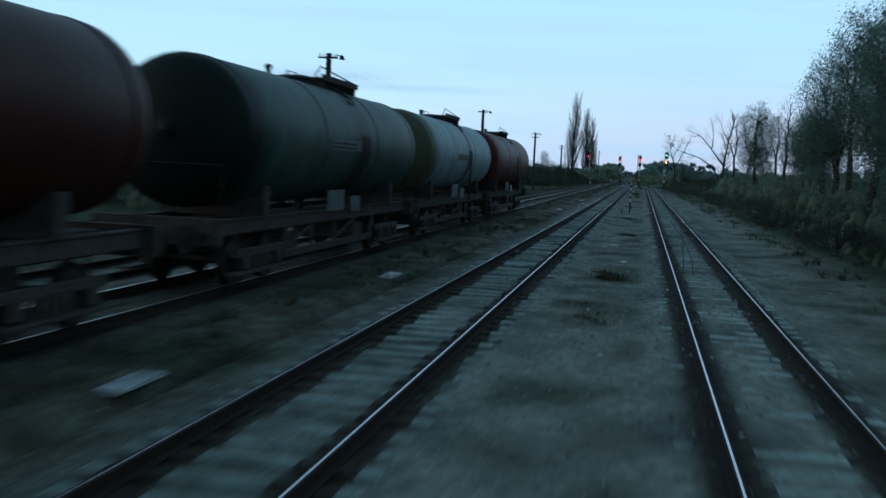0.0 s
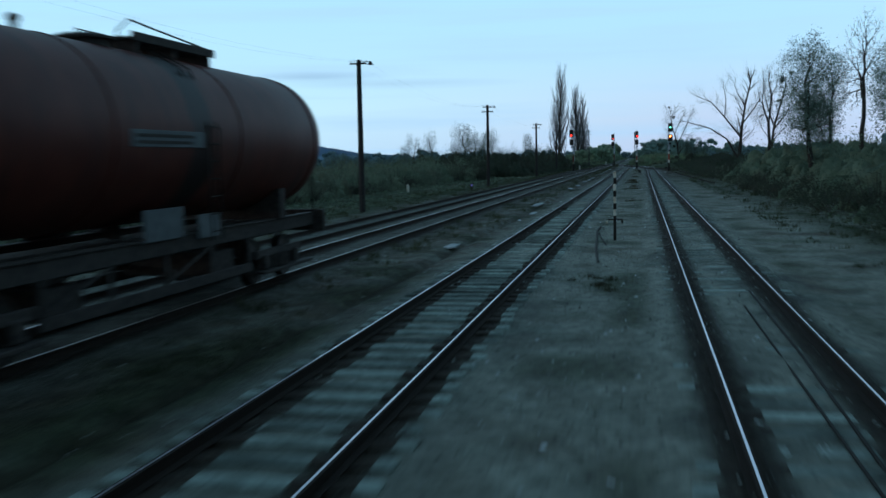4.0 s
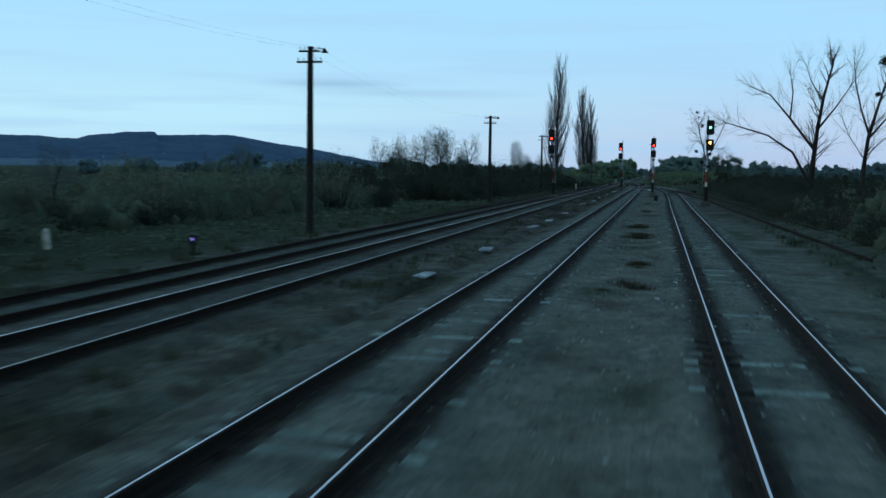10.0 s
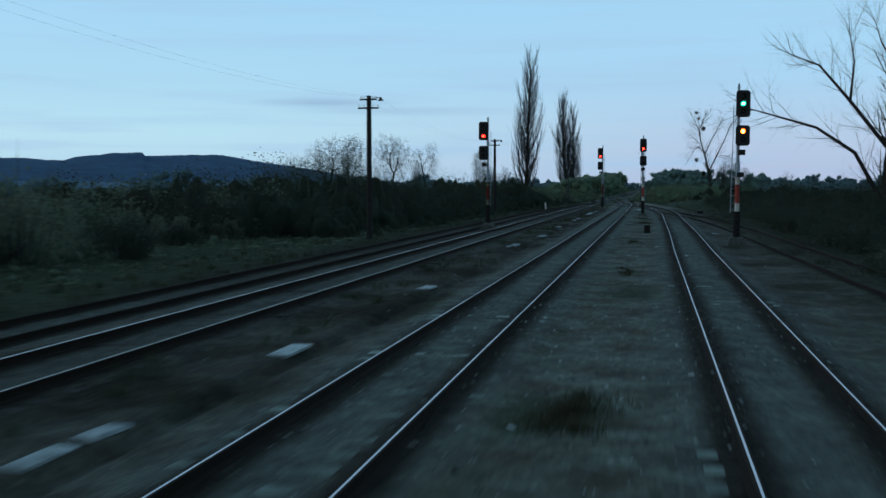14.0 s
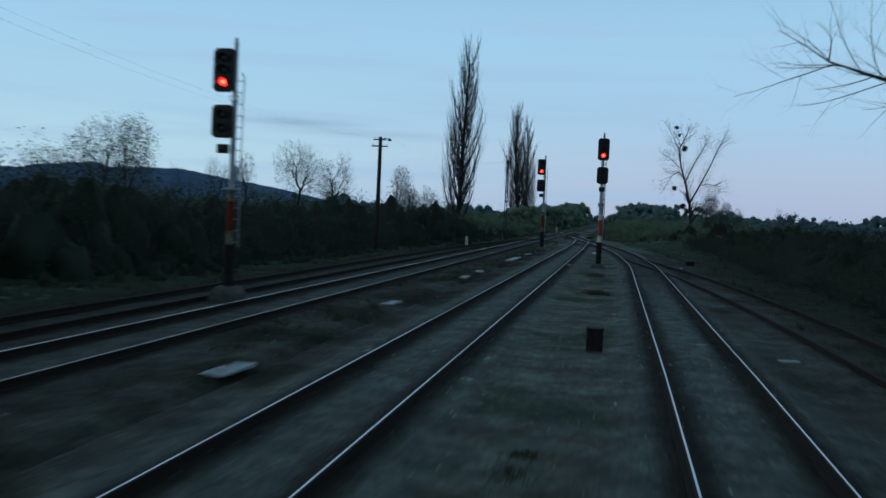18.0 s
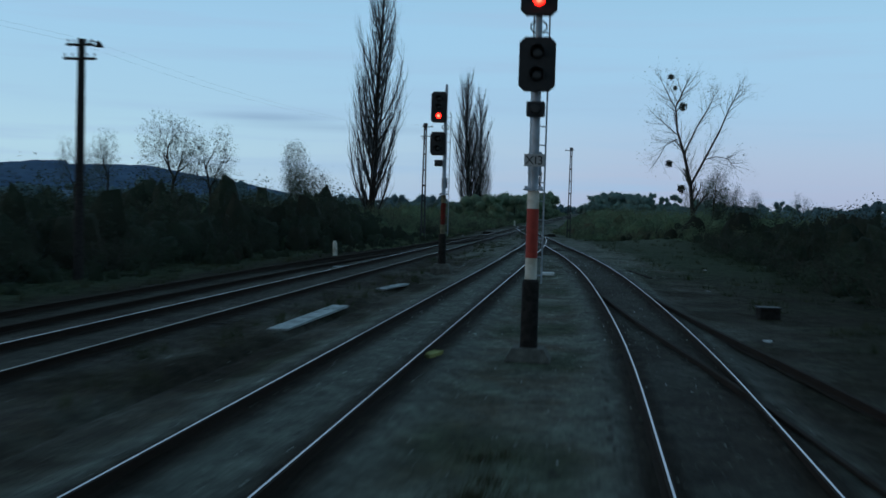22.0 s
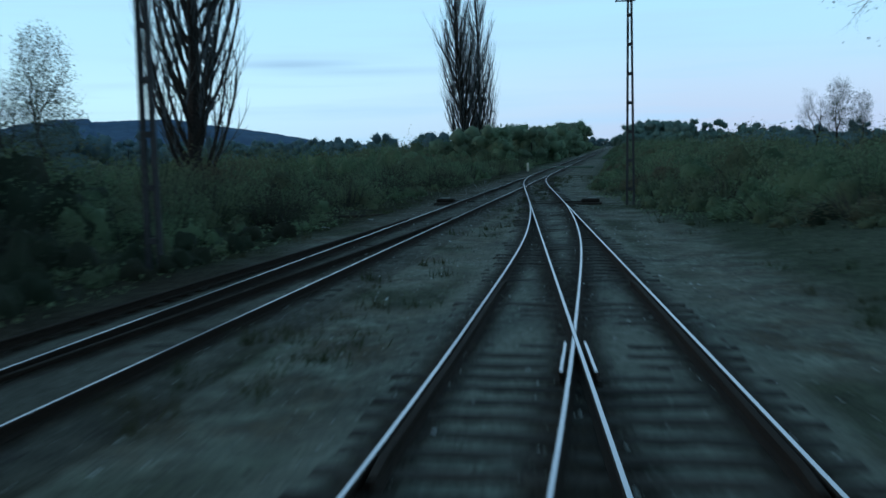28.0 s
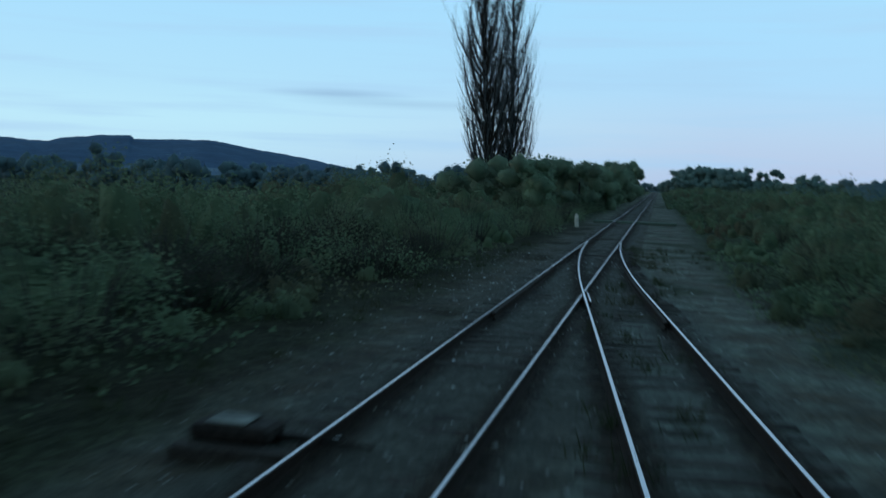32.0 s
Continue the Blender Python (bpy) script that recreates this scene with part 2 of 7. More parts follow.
TWIG_POPLAR = surf("grey_blue_poplar_twigs", (0.090, 0.105, 0.115), (0.160, 0.180, 0.195), 5, 0.9, 0.0)
TWIG_DUSK = surf("dark_budding_twigs", (0.068, 0.082, 0.085), (0.128, 0.146, 0.150), 5, 0.9, 0.0)
LEAF_BUD = leafy("opening_grey_green_buds", (0.090, 0.120, 0.105), (0.173, 0.217, 0.188), 2.0, 0.8, 0.0)
LEAF_TEAL = leafy("grey_green_tree_leaves", (0.055, 0.085, 0.075), (0.105, 0.155, 0.135), 0.8, 0.8, 0.0, dirt=(0.055, 0.060, 0.045), dirt_scale=0.3, dirt_amount=0.6)
LEAF_WILLOW = leafy("young_willow_leaves", (0.081, 0.135, 0.111), (0.169, 0.263, 0.213), 1.0, 0.7, 0.0, dirt=(0.068, 0.070, 0.041), dirt_scale=0.3, dirt_amount=0.8)
WEED_BROWN = surf("dead_brown_weed_stems", (0.059, 0.048, 0.032), (0.115, 0.091, 0.060), 4.0, 0.9, 0.0)
LEAF_DARK = leafy("dark_shrub_leaves", (0.046, 0.062, 0.040), (0.078, 0.099, 0.066), 0.7, 0.8, 0.0, dirt=(0.064, 0.055, 0.040), dirt_scale=0.2, dirt_amount=0.8, vary=0.2)
# brown-green hedge leaves; the lift that haze gives is put into the colour
LEAF_PALED = leafy("brown_green_leaves_paled_for_haze", (0.114, 0.157, 0.105), (0.239, 0.290, 0.198), 1.2, 0.8, 0.0, dirt=(0.152, 0.130, 0.095), dirt_scale=0.2, dirt_amount=0.8)
LEAF_GREEN = leafy("fresh_green_scrub_leaves", (0.117, 0.173, 0.104), (0.241, 0.321, 0.187), 0.9, 0.8, 0.0, dirt=(0.159, 0.129, 0.086), dirt_scale=0.13, dirt_amount=0.95)
# far crowns: distance haze is put into these paler, bluer leaf colours
LEAF_FAR = leafy("far_woodland_in_haze_colour", (0.141, 0.230, 0.253), (0.241, 0.353, 0.375), 0.3, 0.9, 0.0, dirt=(0.159, 0.233, 0.275), dirt_scale=0.05, dirt_amount=0.8)
LEAF_BELT = leafy("green_woodland_paled_for_haze", (0.169, 0.254, 0.173), (0.324, 0.434, 0.287), 0.5, 0.9, 0.0, dirt=(0.210, 0.240, 0.188), dirt_scale=0.12, dirt_amount=0.8)
LEAF_GROVE = leafy("green_grove_in_haze_colour", (0.179, 0.276, 0.253), (0.305, 0.430, 0.378), 0.2, 0.9, 0.0, dirt=(0.189, 0.263, 0.253), dirt_scale=0.06, dirt_amount=0.8)
LEAF_MIST = surf("mistletoe_leaves", (0.012, 0.016, 0.008), (0.03, 0.036, 0.018), 4.0, 0.8, 0.0)
GRASS_BLADE = leafy("dull_dusk_grass_blades", (0.028, 0.040, 0.018), (0.070, 0.082, 0.040), 0.8, 0.85, 0.0, dirt=(0.11, 0.095, 0.065), dirt_scale=0.35, dirt_amount=0.7)
FOUND = surf("stained_foundation_concrete", (0.073, 0.073, 0.065), (0.146, 0.146, 0.131), 6, 0.9, 0.4)
GRAVEL = surf("mixed_track_gravel", (0.06, 0.065, 0.06), (0.13, 0.14, 0.125), 20.0, 0.9, 0.0)
_n, _l = GRAVEL.node_tree.nodes, GRAVEL.node_tree.links
_geo, _ramp = _n.new("ShaderNodeNewGeometry"), _n.new("ShaderNodeValToRGB")
_ramp.color_ramp.elements[0].color, _ramp.color_ramp.elements[1].color = (0.045, 0.044, 0.036, 1), (0.46, 0.48, 0.46, 1)
_mid = _ramp.color_ramp.elements.new(0.72)
_mid.color = (0.15, 0.155, 0.14, 1)
_l.new(_geo.outputs["Random Per Island"], _ramp.inputs[0])
_l.new(_ramp.outputs[0], _n["Principled BSDF"].inputs["Base Color"])
YELLOW_STONE = surf("lichen_yellow_stone", (0.26, 0.27, 0.08), (0.46, 0.46, 0.17), 9, 0.9, 0.4, dirt=(0.12, 0.12, 0.06), dirt_scale=4.0, dirt_amount=0.6)
STONE = surf("track_gravel_stone", (0.07, 0.075, 0.068), (0.33, 0.35, 0.32), 3.0, 0.9, 0.3)
PAPER = surf("grubby_white_litter", (0.4, 0.42, 0.43), (0.62, 0.64, 0.65), 20, 0.8, 0.1, vary=0.3)
# the blue of distance haze is put into the hill's base colour
HILL = surf("wooded_hillside_in_haze_blue", (0.046, 0.095, 0.176), (0.072, 0.136, 0.232), 0.03, 1.0, 0.0, dirt=(0.040, 0.082, 0.158), dirt_scale=0.007, dirt_amount=0.9)
# pale blue of the hill-foot strip is mist painted as surface colour
FOOTHILL = surf("hill_foot_strip_in_mist_colour", (0.070, 0.130, 0.205), (0.105, 0.175, 0.255), 0.02, 1.0, 0.0, dirt=(0.13, 0.20, 0.27), dirt_scale=0.008, dirt_amount=0.8)
LENS_RED = glow("lit_red_lens", (1.0, 0.010, 0.005), 9)
CORE_RED = glow("hot_red_lamp_core", (1.0, 0.022, 0.012), 30)
LENS_GREEN = glow("lit_green_lens", (0.03, 0.75, 0.36), 3)
CORE_GREEN = glow("hot_green_lamp_core", (0.25, 1.0, 0.70), 16)
LENS_YELLOW = glow("lit_yellow_lens", (1.0, 0.10, 0.008), 10)
CORE_YELLOW = glow("hot_yellow_lamp_core", (1.0, 0.24, 0.035), 60)
LENS_OFF = surf("unlit_dark_lens", (0.006, 0.006, 0.007), (0.012, 0.012, 0.013), 10, 0.25, 0.0)
LAMP_WHITE = glow("far_white_street_light", (0.95, 0.95, 1.0), 14)
LAMP_VIOLET = glow("small_violet_shunting_light", (0.35, 0.3, 1.0), 0.4)


def ground_material():
    m, n, l, b = nodes_of("trackside_earth")
    geo = n.new("ShaderNodeNewGeometry")
    at = n.new("ShaderNodeVertexColor")
    at.layer_name = "zone"
    sep = n.new("ShaderNodeSeparateColor")
    l.new(at.outputs["Color"], sep.inputs[0])

    def noise_tex(scale, detail=6.0, vec=None, rough=0.6):
        t = n.new("ShaderNodeTexNoise")
        t.inputs["Scale"].default_value, t.inputs["Detail"].default_value, t.inputs["Roughness"].default_value = scale, detail, rough
        l.new(vec or geo.outputs["Position"], t.inputs["Vector"])
        return t.outputs[0]

    def ramp(v, a, c, p0=0.35, p1=0.65):
        r = n.new("ShaderNodeValToRGB")
        r.color_ramp.elements[0].position, r.color_ramp.elements[1].position = p0, p1
        r.color_ramp.elements[0].color, r.color_ramp.elements[1].color = (*a, 1), (*c, 1)
        l.new(v, r.inputs[0])
        return r.outputs[0]

    def mix(f, a, c):
        x = n.new("ShaderNodeMixRGB")
        l.new(f, x.inputs["Fac"])
        l.new(a, x.inputs["Color1"])
        l.new(c, x.inputs["Color2"])
        return x.outputs[0]

    vor = n.new("ShaderNodeTexVoronoi")
    vor.inputs["Scale"].default_value = 16.0
    l.new(geo.outputs["Position"], vor.inputs["Vector"])
    stones = ramp(vor.outputs["Color"], (0.064, 0.074, 0.061), (0.202, 0.226, 0.190), 0.1, 0.9)
    fines = ramp(noise_tex(9.0), (0.036, 0.040, 0.032), (0.090, 0.100, 0.081))
    ballast = mix(ramp(noise_tex(1.3), (0.25,) * 3, (0.9,) * 3), stones, fines)
    earth = mix(ramp(noise_tex(0.9, 5), (0,) * 3, (1,) * 3, 0.4, 0.62), ramp(noise_tex(12), (0.036, 0.027, 0.015), (0.092, 0.072, 0.041)),
                ramp(noise_tex(7), (0.092, 0.101, 0.080), (0.190, 0.208, 0.166)))
    speck = n.new("ShaderNodeTexVoronoi")
    speck.inputs["Scale"].default_value = 5.0
    l.new(geo.outputs["Position"], speck.inputs["Vector"])
    earth = mix(ramp(speck.outputs["Distance"], (0.9,) * 3, (0,) * 3, 0.06, 0.17), earth, ramp(noise_tex(3), (0.05, 0.052, 0.044), (0.28, 0.285, 0.25), 0.42, 0.72))
    grass = mix(ramp(noise_tex(0.35, 5), (0,) * 3, (1,) * 3, 0.4, 0.6), ramp(noise_tex(15), (0.022, 0.032, 0.016), (0.054, 0.071, 0.036)),
                ramp(noise_tex(11), (0.032, 0.044, 0.024), (0.064, 0.080, 0.045)))
    col = mix(sep.outputs["Red"], earth, ballast)
    col = mix(sep.outputs["Green"], col, grass)
    col = mix(sep.outputs["Blue"], col, ramp(noise_tex(14), (0.019, 0.0145, 0.0105), (0.048, 0.036, 0.026)))
    blot = n.new("ShaderNodeMixRGB")
    blot.blend_type = "MULTIPLY"
    blot.inputs["Fac"].default_value = 1.0
    l.new(col, blot.inputs["Color1"])
    l.new(ramp(noise_tex(2.1, 7, rough=0.7), (0.55, 0.53, 0.50), (1.35, 1.38, 1.38), 0.36, 0.64), blot.inputs["Color2"])
    col = blot.outputs[0]
    grit = n.new("ShaderNodeMixRGB")
    grit.blend_type = "MULTIPLY"
    grit.inputs["Fac"].default_value = 1.0
    l.new(col, grit.inputs["Color1"])
    l.new(ramp(noise_tex(8.0, 5, rough=0.7), (0.55, 0.54, 0.52), (1.45, 1.47, 1.48), 0.38, 0.66), grit.inputs["Color2"])
    col = grit.outputs[0]
    col = mix(at.outputs["Alpha"], col, ramp(noise_tex(5.0, 7), (0.130, 0.134, 0.106), (0.350, 0.358, 0.292)))
    l.new(col, b.inputs["Base Color"])
    b.inputs["Roughness"].default_value = 0.84
    # stone dust glints, grass and the dark ground zones stay matt
    sheen = n.new("ShaderNodeMapRange")
    sheen.inputs["To Min"].default_value, sheen.inputs["To Max"].default_value = 0.32, 0.04
    matt = n.new("ShaderNodeMath")
    matt.operation, matt.use_clamp = "MULTIPLY_ADD", True
    l.new(sep.outputs["Blue"], matt.inputs[0])
    matt.inputs[1].default_value = 0.8
    l.new(sep.outputs["Green"], matt.inputs[2])
    l.new(matt.outputs[0], sheen.inputs["Value"])
    l.new(sheen.outputs[0], b.inputs["Specular IOR Level"])
    add = n.new("ShaderNodeMath")
    add.operation = "ADD"
    l.new(vor.outputs["Distance"], add.inputs[0])
    l.new(noise_tex(6.0, 8), add.inputs[1])
    bp = n.new("ShaderNodeBump")
    bp.inputs["Strength"].default_value, bp.inputs["Distance"].default_value = 0.8, 0.05
    l.new(add.outputs[0], bp.inputs["Height"])
    l.new(bp.outputs[0], b.inputs["Normal"])
    return m


GROUND = ground_material()


def tank_material(name, c1, c2, end_colour=None, streak=None, grime=(0.014, 0.014, 0.014), end_y=-5.2):
    """Painted tank barrel: grime low down the barrel's length, spill streaks below the manhole, an odd-coloured end."""
    m, n, l, b = nodes_of(name)
    tc = n.new("ShaderNodeTexCoord")
    sep = n.new("ShaderNodeSeparateXYZ")
    l.new(tc.outputs["Object"], sep.inputs[0])
    t1 = n.new("ShaderNodeTexNoise")
    t1.inputs["Scale"].default_value, t1.inputs["Detail"].default_value = 1.6, 7.0
    l.new(tc.outputs["Object"], t1.inputs["Vector"])
    r1 = n.new("ShaderNodeValToRGB")
    r1.color_ramp.elements[0].position, r1.color_ramp.elements[1].position = 0.3, 0.7
    r1.color_ramp.elements[0].color, r1.color_ramp.elements[1].color = (*c1, 1), (*c2, 1)
    l.new(t1.outputs[0], r1.inputs[0])
    col = r1.outputs[0]

    def wobble(amount):
        mul = n.new("ShaderNodeMath")
        mul.operation = "MULTIPLY_ADD"
        l.new(t1.outputs[0], mul.inputs[0])
        mul.inputs[1].default_value = amount
        l.new(sep.outputs["Y"], mul.inputs[2])
        return mul.outputs[0]

    def blend(mask, colour):
        nonlocal col
        x = n.new("ShaderNodeMixRGB")
        l.new(mask, x.inputs["Fac"])
        l.new(col, x.inputs["Color1"])
        x.inputs["Color2"].default_value = (*colour, 1)
        col = x.outputs[0]

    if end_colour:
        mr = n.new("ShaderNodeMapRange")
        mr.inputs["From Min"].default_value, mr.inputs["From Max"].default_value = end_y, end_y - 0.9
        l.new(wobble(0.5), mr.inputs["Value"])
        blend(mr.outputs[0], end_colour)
    if streak:
        sub = n.new("ShaderNodeMath")
        sub.operation = "SUBTRACT"
        l.new(wobble(0.6), sub.inputs[0])
        sub.inputs[1].default_value = streak[0] + 0.3
        ab = n.new("ShaderNodeMath")
        ab.operation = "ABSOLUTE"
        l.new(sub.outputs[0], ab.inputs[0])
        mr = n.new("ShaderNodeMapRange")
        mr.inputs["From Min"].default_value, mr.inputs["From Max"].default_value = streak[1], streak[1] * 0.55
        mr.inputs["To Max"].default_value = 0.85
        l.new(ab.outputs[0], mr.inputs["Value"])
        blend(mr.outputs[0], grime)
    t2 = n.new("ShaderNodeTexNoise")
    mp = n.new("ShaderNodeMapping")
    mp.inputs["Scale"].default_value = (0.5, 3.0, 0.5)
    l.new(tc.outputs["Object"], mp.inputs[0])
    l.new(mp.outputs[0], t2.inputs["Vector"])
    t2.inputs["Scale"].default_value = 1.4
    r2 = n.new("ShaderNodeValToRGB")
    r2.color_ramp.elements[0].position, r2.color_ramp.elements[1].position = 0.5, 0.8
    r2.color_ramp.elements[1].color = (0.6, 0.6, 0.6, 1)
    l.new(t2.outputs[0], r2.inputs[0])
    blend(r2.outputs[0], grime)
    l.new(col, b.inputs["Base Color"])
    b.inputs["Roughness"].default_value = 0.5
    b.inputs["Specular IOR Level"].default_value = 0.13
    return m


# ---- mesh building ----
class Geo:
    """Collects vertices and faces (with a material slot each) for one mesh."""

    def __init__(self):
        self.v, self.f, self.m = [], [], []

    def add(self, verts, faces, slot=0):
        k = len(self.v)
        self.v.extend(verts)
        self.f.extend([tuple(i + k for i in f) for f in faces])
        self.m.extend([slot] * len(faces))
        return self

    def box(self, x0, x1, y0, y1, z0, z1, c=0.01, slot=0, m=None):
        """A box with chamfered edges."""
        c = min(c, (x1 - x0) * 0.4, (y1 - y0) * 0.4, (z1 - z0) * 0.4)
        vs, idx = [], {}
        for sx in (0, 1):
            for sy in (0, 1):
                for sz in (0, 1):
                    p = ((x0, x1)[sx], (y0, y1)[sy], (z0, z1)[sz])
                    d = (c if not sx else -c, c if not sy else -c, c if not sz else -c)
                    for a in range(3):
                        q = [p[i] + (0 if i == a else d[i]) for i in range(3)]
                        idx[sx, sy, sz, a] = len(vs)
                        vs.append(Vector(q))
        fs = []
        for a in range(3):
            o = [i for i in range(3) if i != a]
            for s in (0, 1):
                ring = []
                for u, w in ((0, 0), (1, 0), (1, 1), (0, 1)):
                    k = [0, 0, 0]
                    k[a], k[o[0]], k[o[1]] = s, u, w
                    ring.append(idx[(*k, a)])
                if (s == 1) == (a == 1):
                    ring.reverse()
                fs.append(ring)
            for u in (0, 1):
                for w in (0, 1):
                    k0, k1 = [0, 0, 0], [0, 0, 0]
                    k0[o[0]], k0[o[1]], k1[o[0]], k1[o[1]] = u, w, u, w
                    k1[a] = 1
                    fs.append([idx[(*k0, o[0])], idx[(*k1, o[0])], idx[(*k1, o[1])], idx[(*k0, o[1])]])
        for sx in (0, 1):
            for sy in (0, 1):
                for sz in (0, 1):
                    fs.append([idx[sx, sy, sz, a] for a in range(3)])
        if m is not None:
            vs = [m @ q for q in vs]
        return self.add(vs, fs, slot)

    def limb(self, p0, p1, r0, r1, n=6, slot=0, caps=False):
        p0, p1 = Vector(p0), Vector(p1)
        d = p1 - p0
        if d.length < 1e-6:
            return self
        d.normalize()
        a = d.orthogonal().normalized()
        b = d.cross(a)
        vs = []
        for p, r in ((p0, r0), (p1, r1)):
            for i in range(n):
                t = 2 * math.pi * i / n
                vs.append(p + a * (math.cos(t) * r) + b * (math.sin(t) * r))
        fs = [(i, (i + 1) % n, n + (i + 1) % n, n + i) for i in range(n)]
        if caps:
            fs += [tuple(reversed(range(n))), tuple(range(n, 2 * n))]
        return self.add(vs, fs, slot)

    def path(self, pts, radii, n=6, slot=0):
        """A bent tapered tube through pts."""
        pts = [Vector(p) for p in pts]
        vs = []
        for i, (p, r) in enumerate(zip(pts, radii)):
            d = (pts[min(i + 1, len(pts) - 1)] - pts[max(i - 1, 0)]).normalized()
            a = d.cross(Vector((0.31, 0.95, 0.05))).normalized() if abs(d.y) < 0.95 else d.cross(Vector((1, 0, 0))).normalized()
            b = d.cross(a)
            for k in range(n):
                t = 2 * math.pi * k / n
                vs.append(p + a * (math.cos(t) * r) + b * (math.sin(t) * r))
        fs = []
        for i in range(len(pts) - 1):
            for k in range(n):
                fs.append((i * n + k, i * n + (k + 1) % n, (i + 1) * n + (k + 1) % n, (i + 1) * n + k))
        if n == 3 and radii[-1] < 0.03:
            # thin twigs run out in a point
            k = (len(pts) - 2) * 3
            fs = fs[:-3] + [(k, k + 1, k + 3), (k + 1, k + 2, k + 3), (k + 2, k, k + 3)]
            return self.add(vs[:k + 3] + [pts[-1]], fs, slot)
        fs.append(tuple(range((len(pts) - 1) * n, len(pts) * n)))
        return self.add(vs, fs, slot)

    def lathe(self, profile, n=24, axis="z", at=(0, 0, 0), slot=0):
        """Revolves (radius, height) pairs round an axis."""
        at = Vector(at)
        vs = []
        for r, h in profile:
            for k in range(n):
                t = 2 * math.pi * k / n
                u, w = math.cos(t) * r, math.sin(t) * r
                q = (u, w, h) if axis == "z" else (u, h, w) if axis == "y" else (h, u, w)
                vs.append(at + Vector(q))
        fs = []
        for i in range(len(profile) - 1):
            for k in range(n):
                fs.append((i * n + k, i * n + (k + 1) % n, (i + 1) * n + (k + 1) % n, (i + 1) * n + k))
        fs += [tuple(range(n)), tuple(range((len(profile) - 1) * n, len(profile) * n))]
        return self.add(vs, fs, slot)

    def leaf(self, p, size, rng):
        u = Vector((rng.gauss(0, 1), rng.gauss(0, 1), rng.gauss(0, 1))).normalized()
        w = u.orthogonal().normalized() * size * rng.uniform(0.35, 0.6)
        u = u * size
        p = Vector(p)
        return self.add([p, p + u * 0.5 + w, p + u, p + u * 0.5 - w], [(0, 1, 2, 3)])

    def mesh(self, name, mats, smooth=False):
        me = bpy.data.meshes.new(name)
        me.from_pydata([tuple(q) for q in self.v], [], self.f)
        for mt in mats if isinstance(mats, (list, tuple)) else [mats]:
            me.materials.append(mt)
        me.polygons.foreach_set("material_index", self.m)
        if smooth:
            me.polygons.foreach_set("use_smooth", [True] * len(self.f))
        me.update()
        return me


def part(name, geo, mats, parent=None, label="", smooth=False):
    """One mesh object, as a part under parent or as a thing of its own."""
    ob = new(name, geo.mesh(name, mats, smooth) if isinstance(geo, Geo) else geo)
    if parent:
        ob.parent = parent
    if label:
        tagged(ob, label)
    return ob


def thing(name, label, category, group="", kind="", at=None):
    ob = tagged(new(name), label, category, group, kind)
    ob.empty_display_size = 0.2
    if at is not None:
        ob.matrix_basis = at
    return ob


# ---- the plan: centre lines of the tracks, as x over y ----
X_B, X_C, X_D = -4.985, -10.36, -14.1
SLOPE = 0.1055


def bend(y, y0, t, k):
    """Lateral way of a curve that turns by slope k, tangent length t, corner at y0."""
    if y < y0 - t:
        return 0.0
    if y > y0 + t:
        return k * (y - y0)
    return k * (y - y0 + t) ** 2 / (4 * t)


def track_a(y):
    ease = 0.1 * smooth01(165, 185, y) * (1 - smooth01(222, 240, y))
    return max(X_C, ease - bend(y, 244.3, 24.0, SLOPE) + bend(y, 342.5, 14.0, SLOPE)) if y < 357 else X_C


def track_b(y):
    return X_B - bend(y, 291.6, 21.5, SLOPE) - 0.13 * smooth01(250, 270, y) * (1 - smooth01(280, 296, y))


def track_c(y):
    return X_C


def track_d(y):
    d = 0.00084 * max(0.0, 318 - y) ** 2 if y > 270 else 1.935 + 0.0806 * (270 - y)
    return X_C - min(d, X_C - X_D) if d < X_C - X_D - 0.3 else X_C - (X_C - X_D) + 0.3 * math.exp(-(d - (X_C - X_D - 0.3)) / 0.3)


def track_s(y):
    w = 226 - y
    d = 0.003 * max(0.0, 245 - y) ** 2 if w < 0 else 1.083 + 0.114 * w - 0.0012 * w * w if w < 36 else 3.632 + 0.028 * (w - 36)
    return track_a(y) + d


def sink_d(y):
    """The old outer track lies a little lower until it joins."""
    return -0.22 * min(1.0, max(0.0, (285 - y) / 40))


HALF = 0.7525


def smooth01(a, b, x):
    t = min(1.0, max(0.0, (x - a) / (b - a)))
    return t * t * (3 - 2 * t)


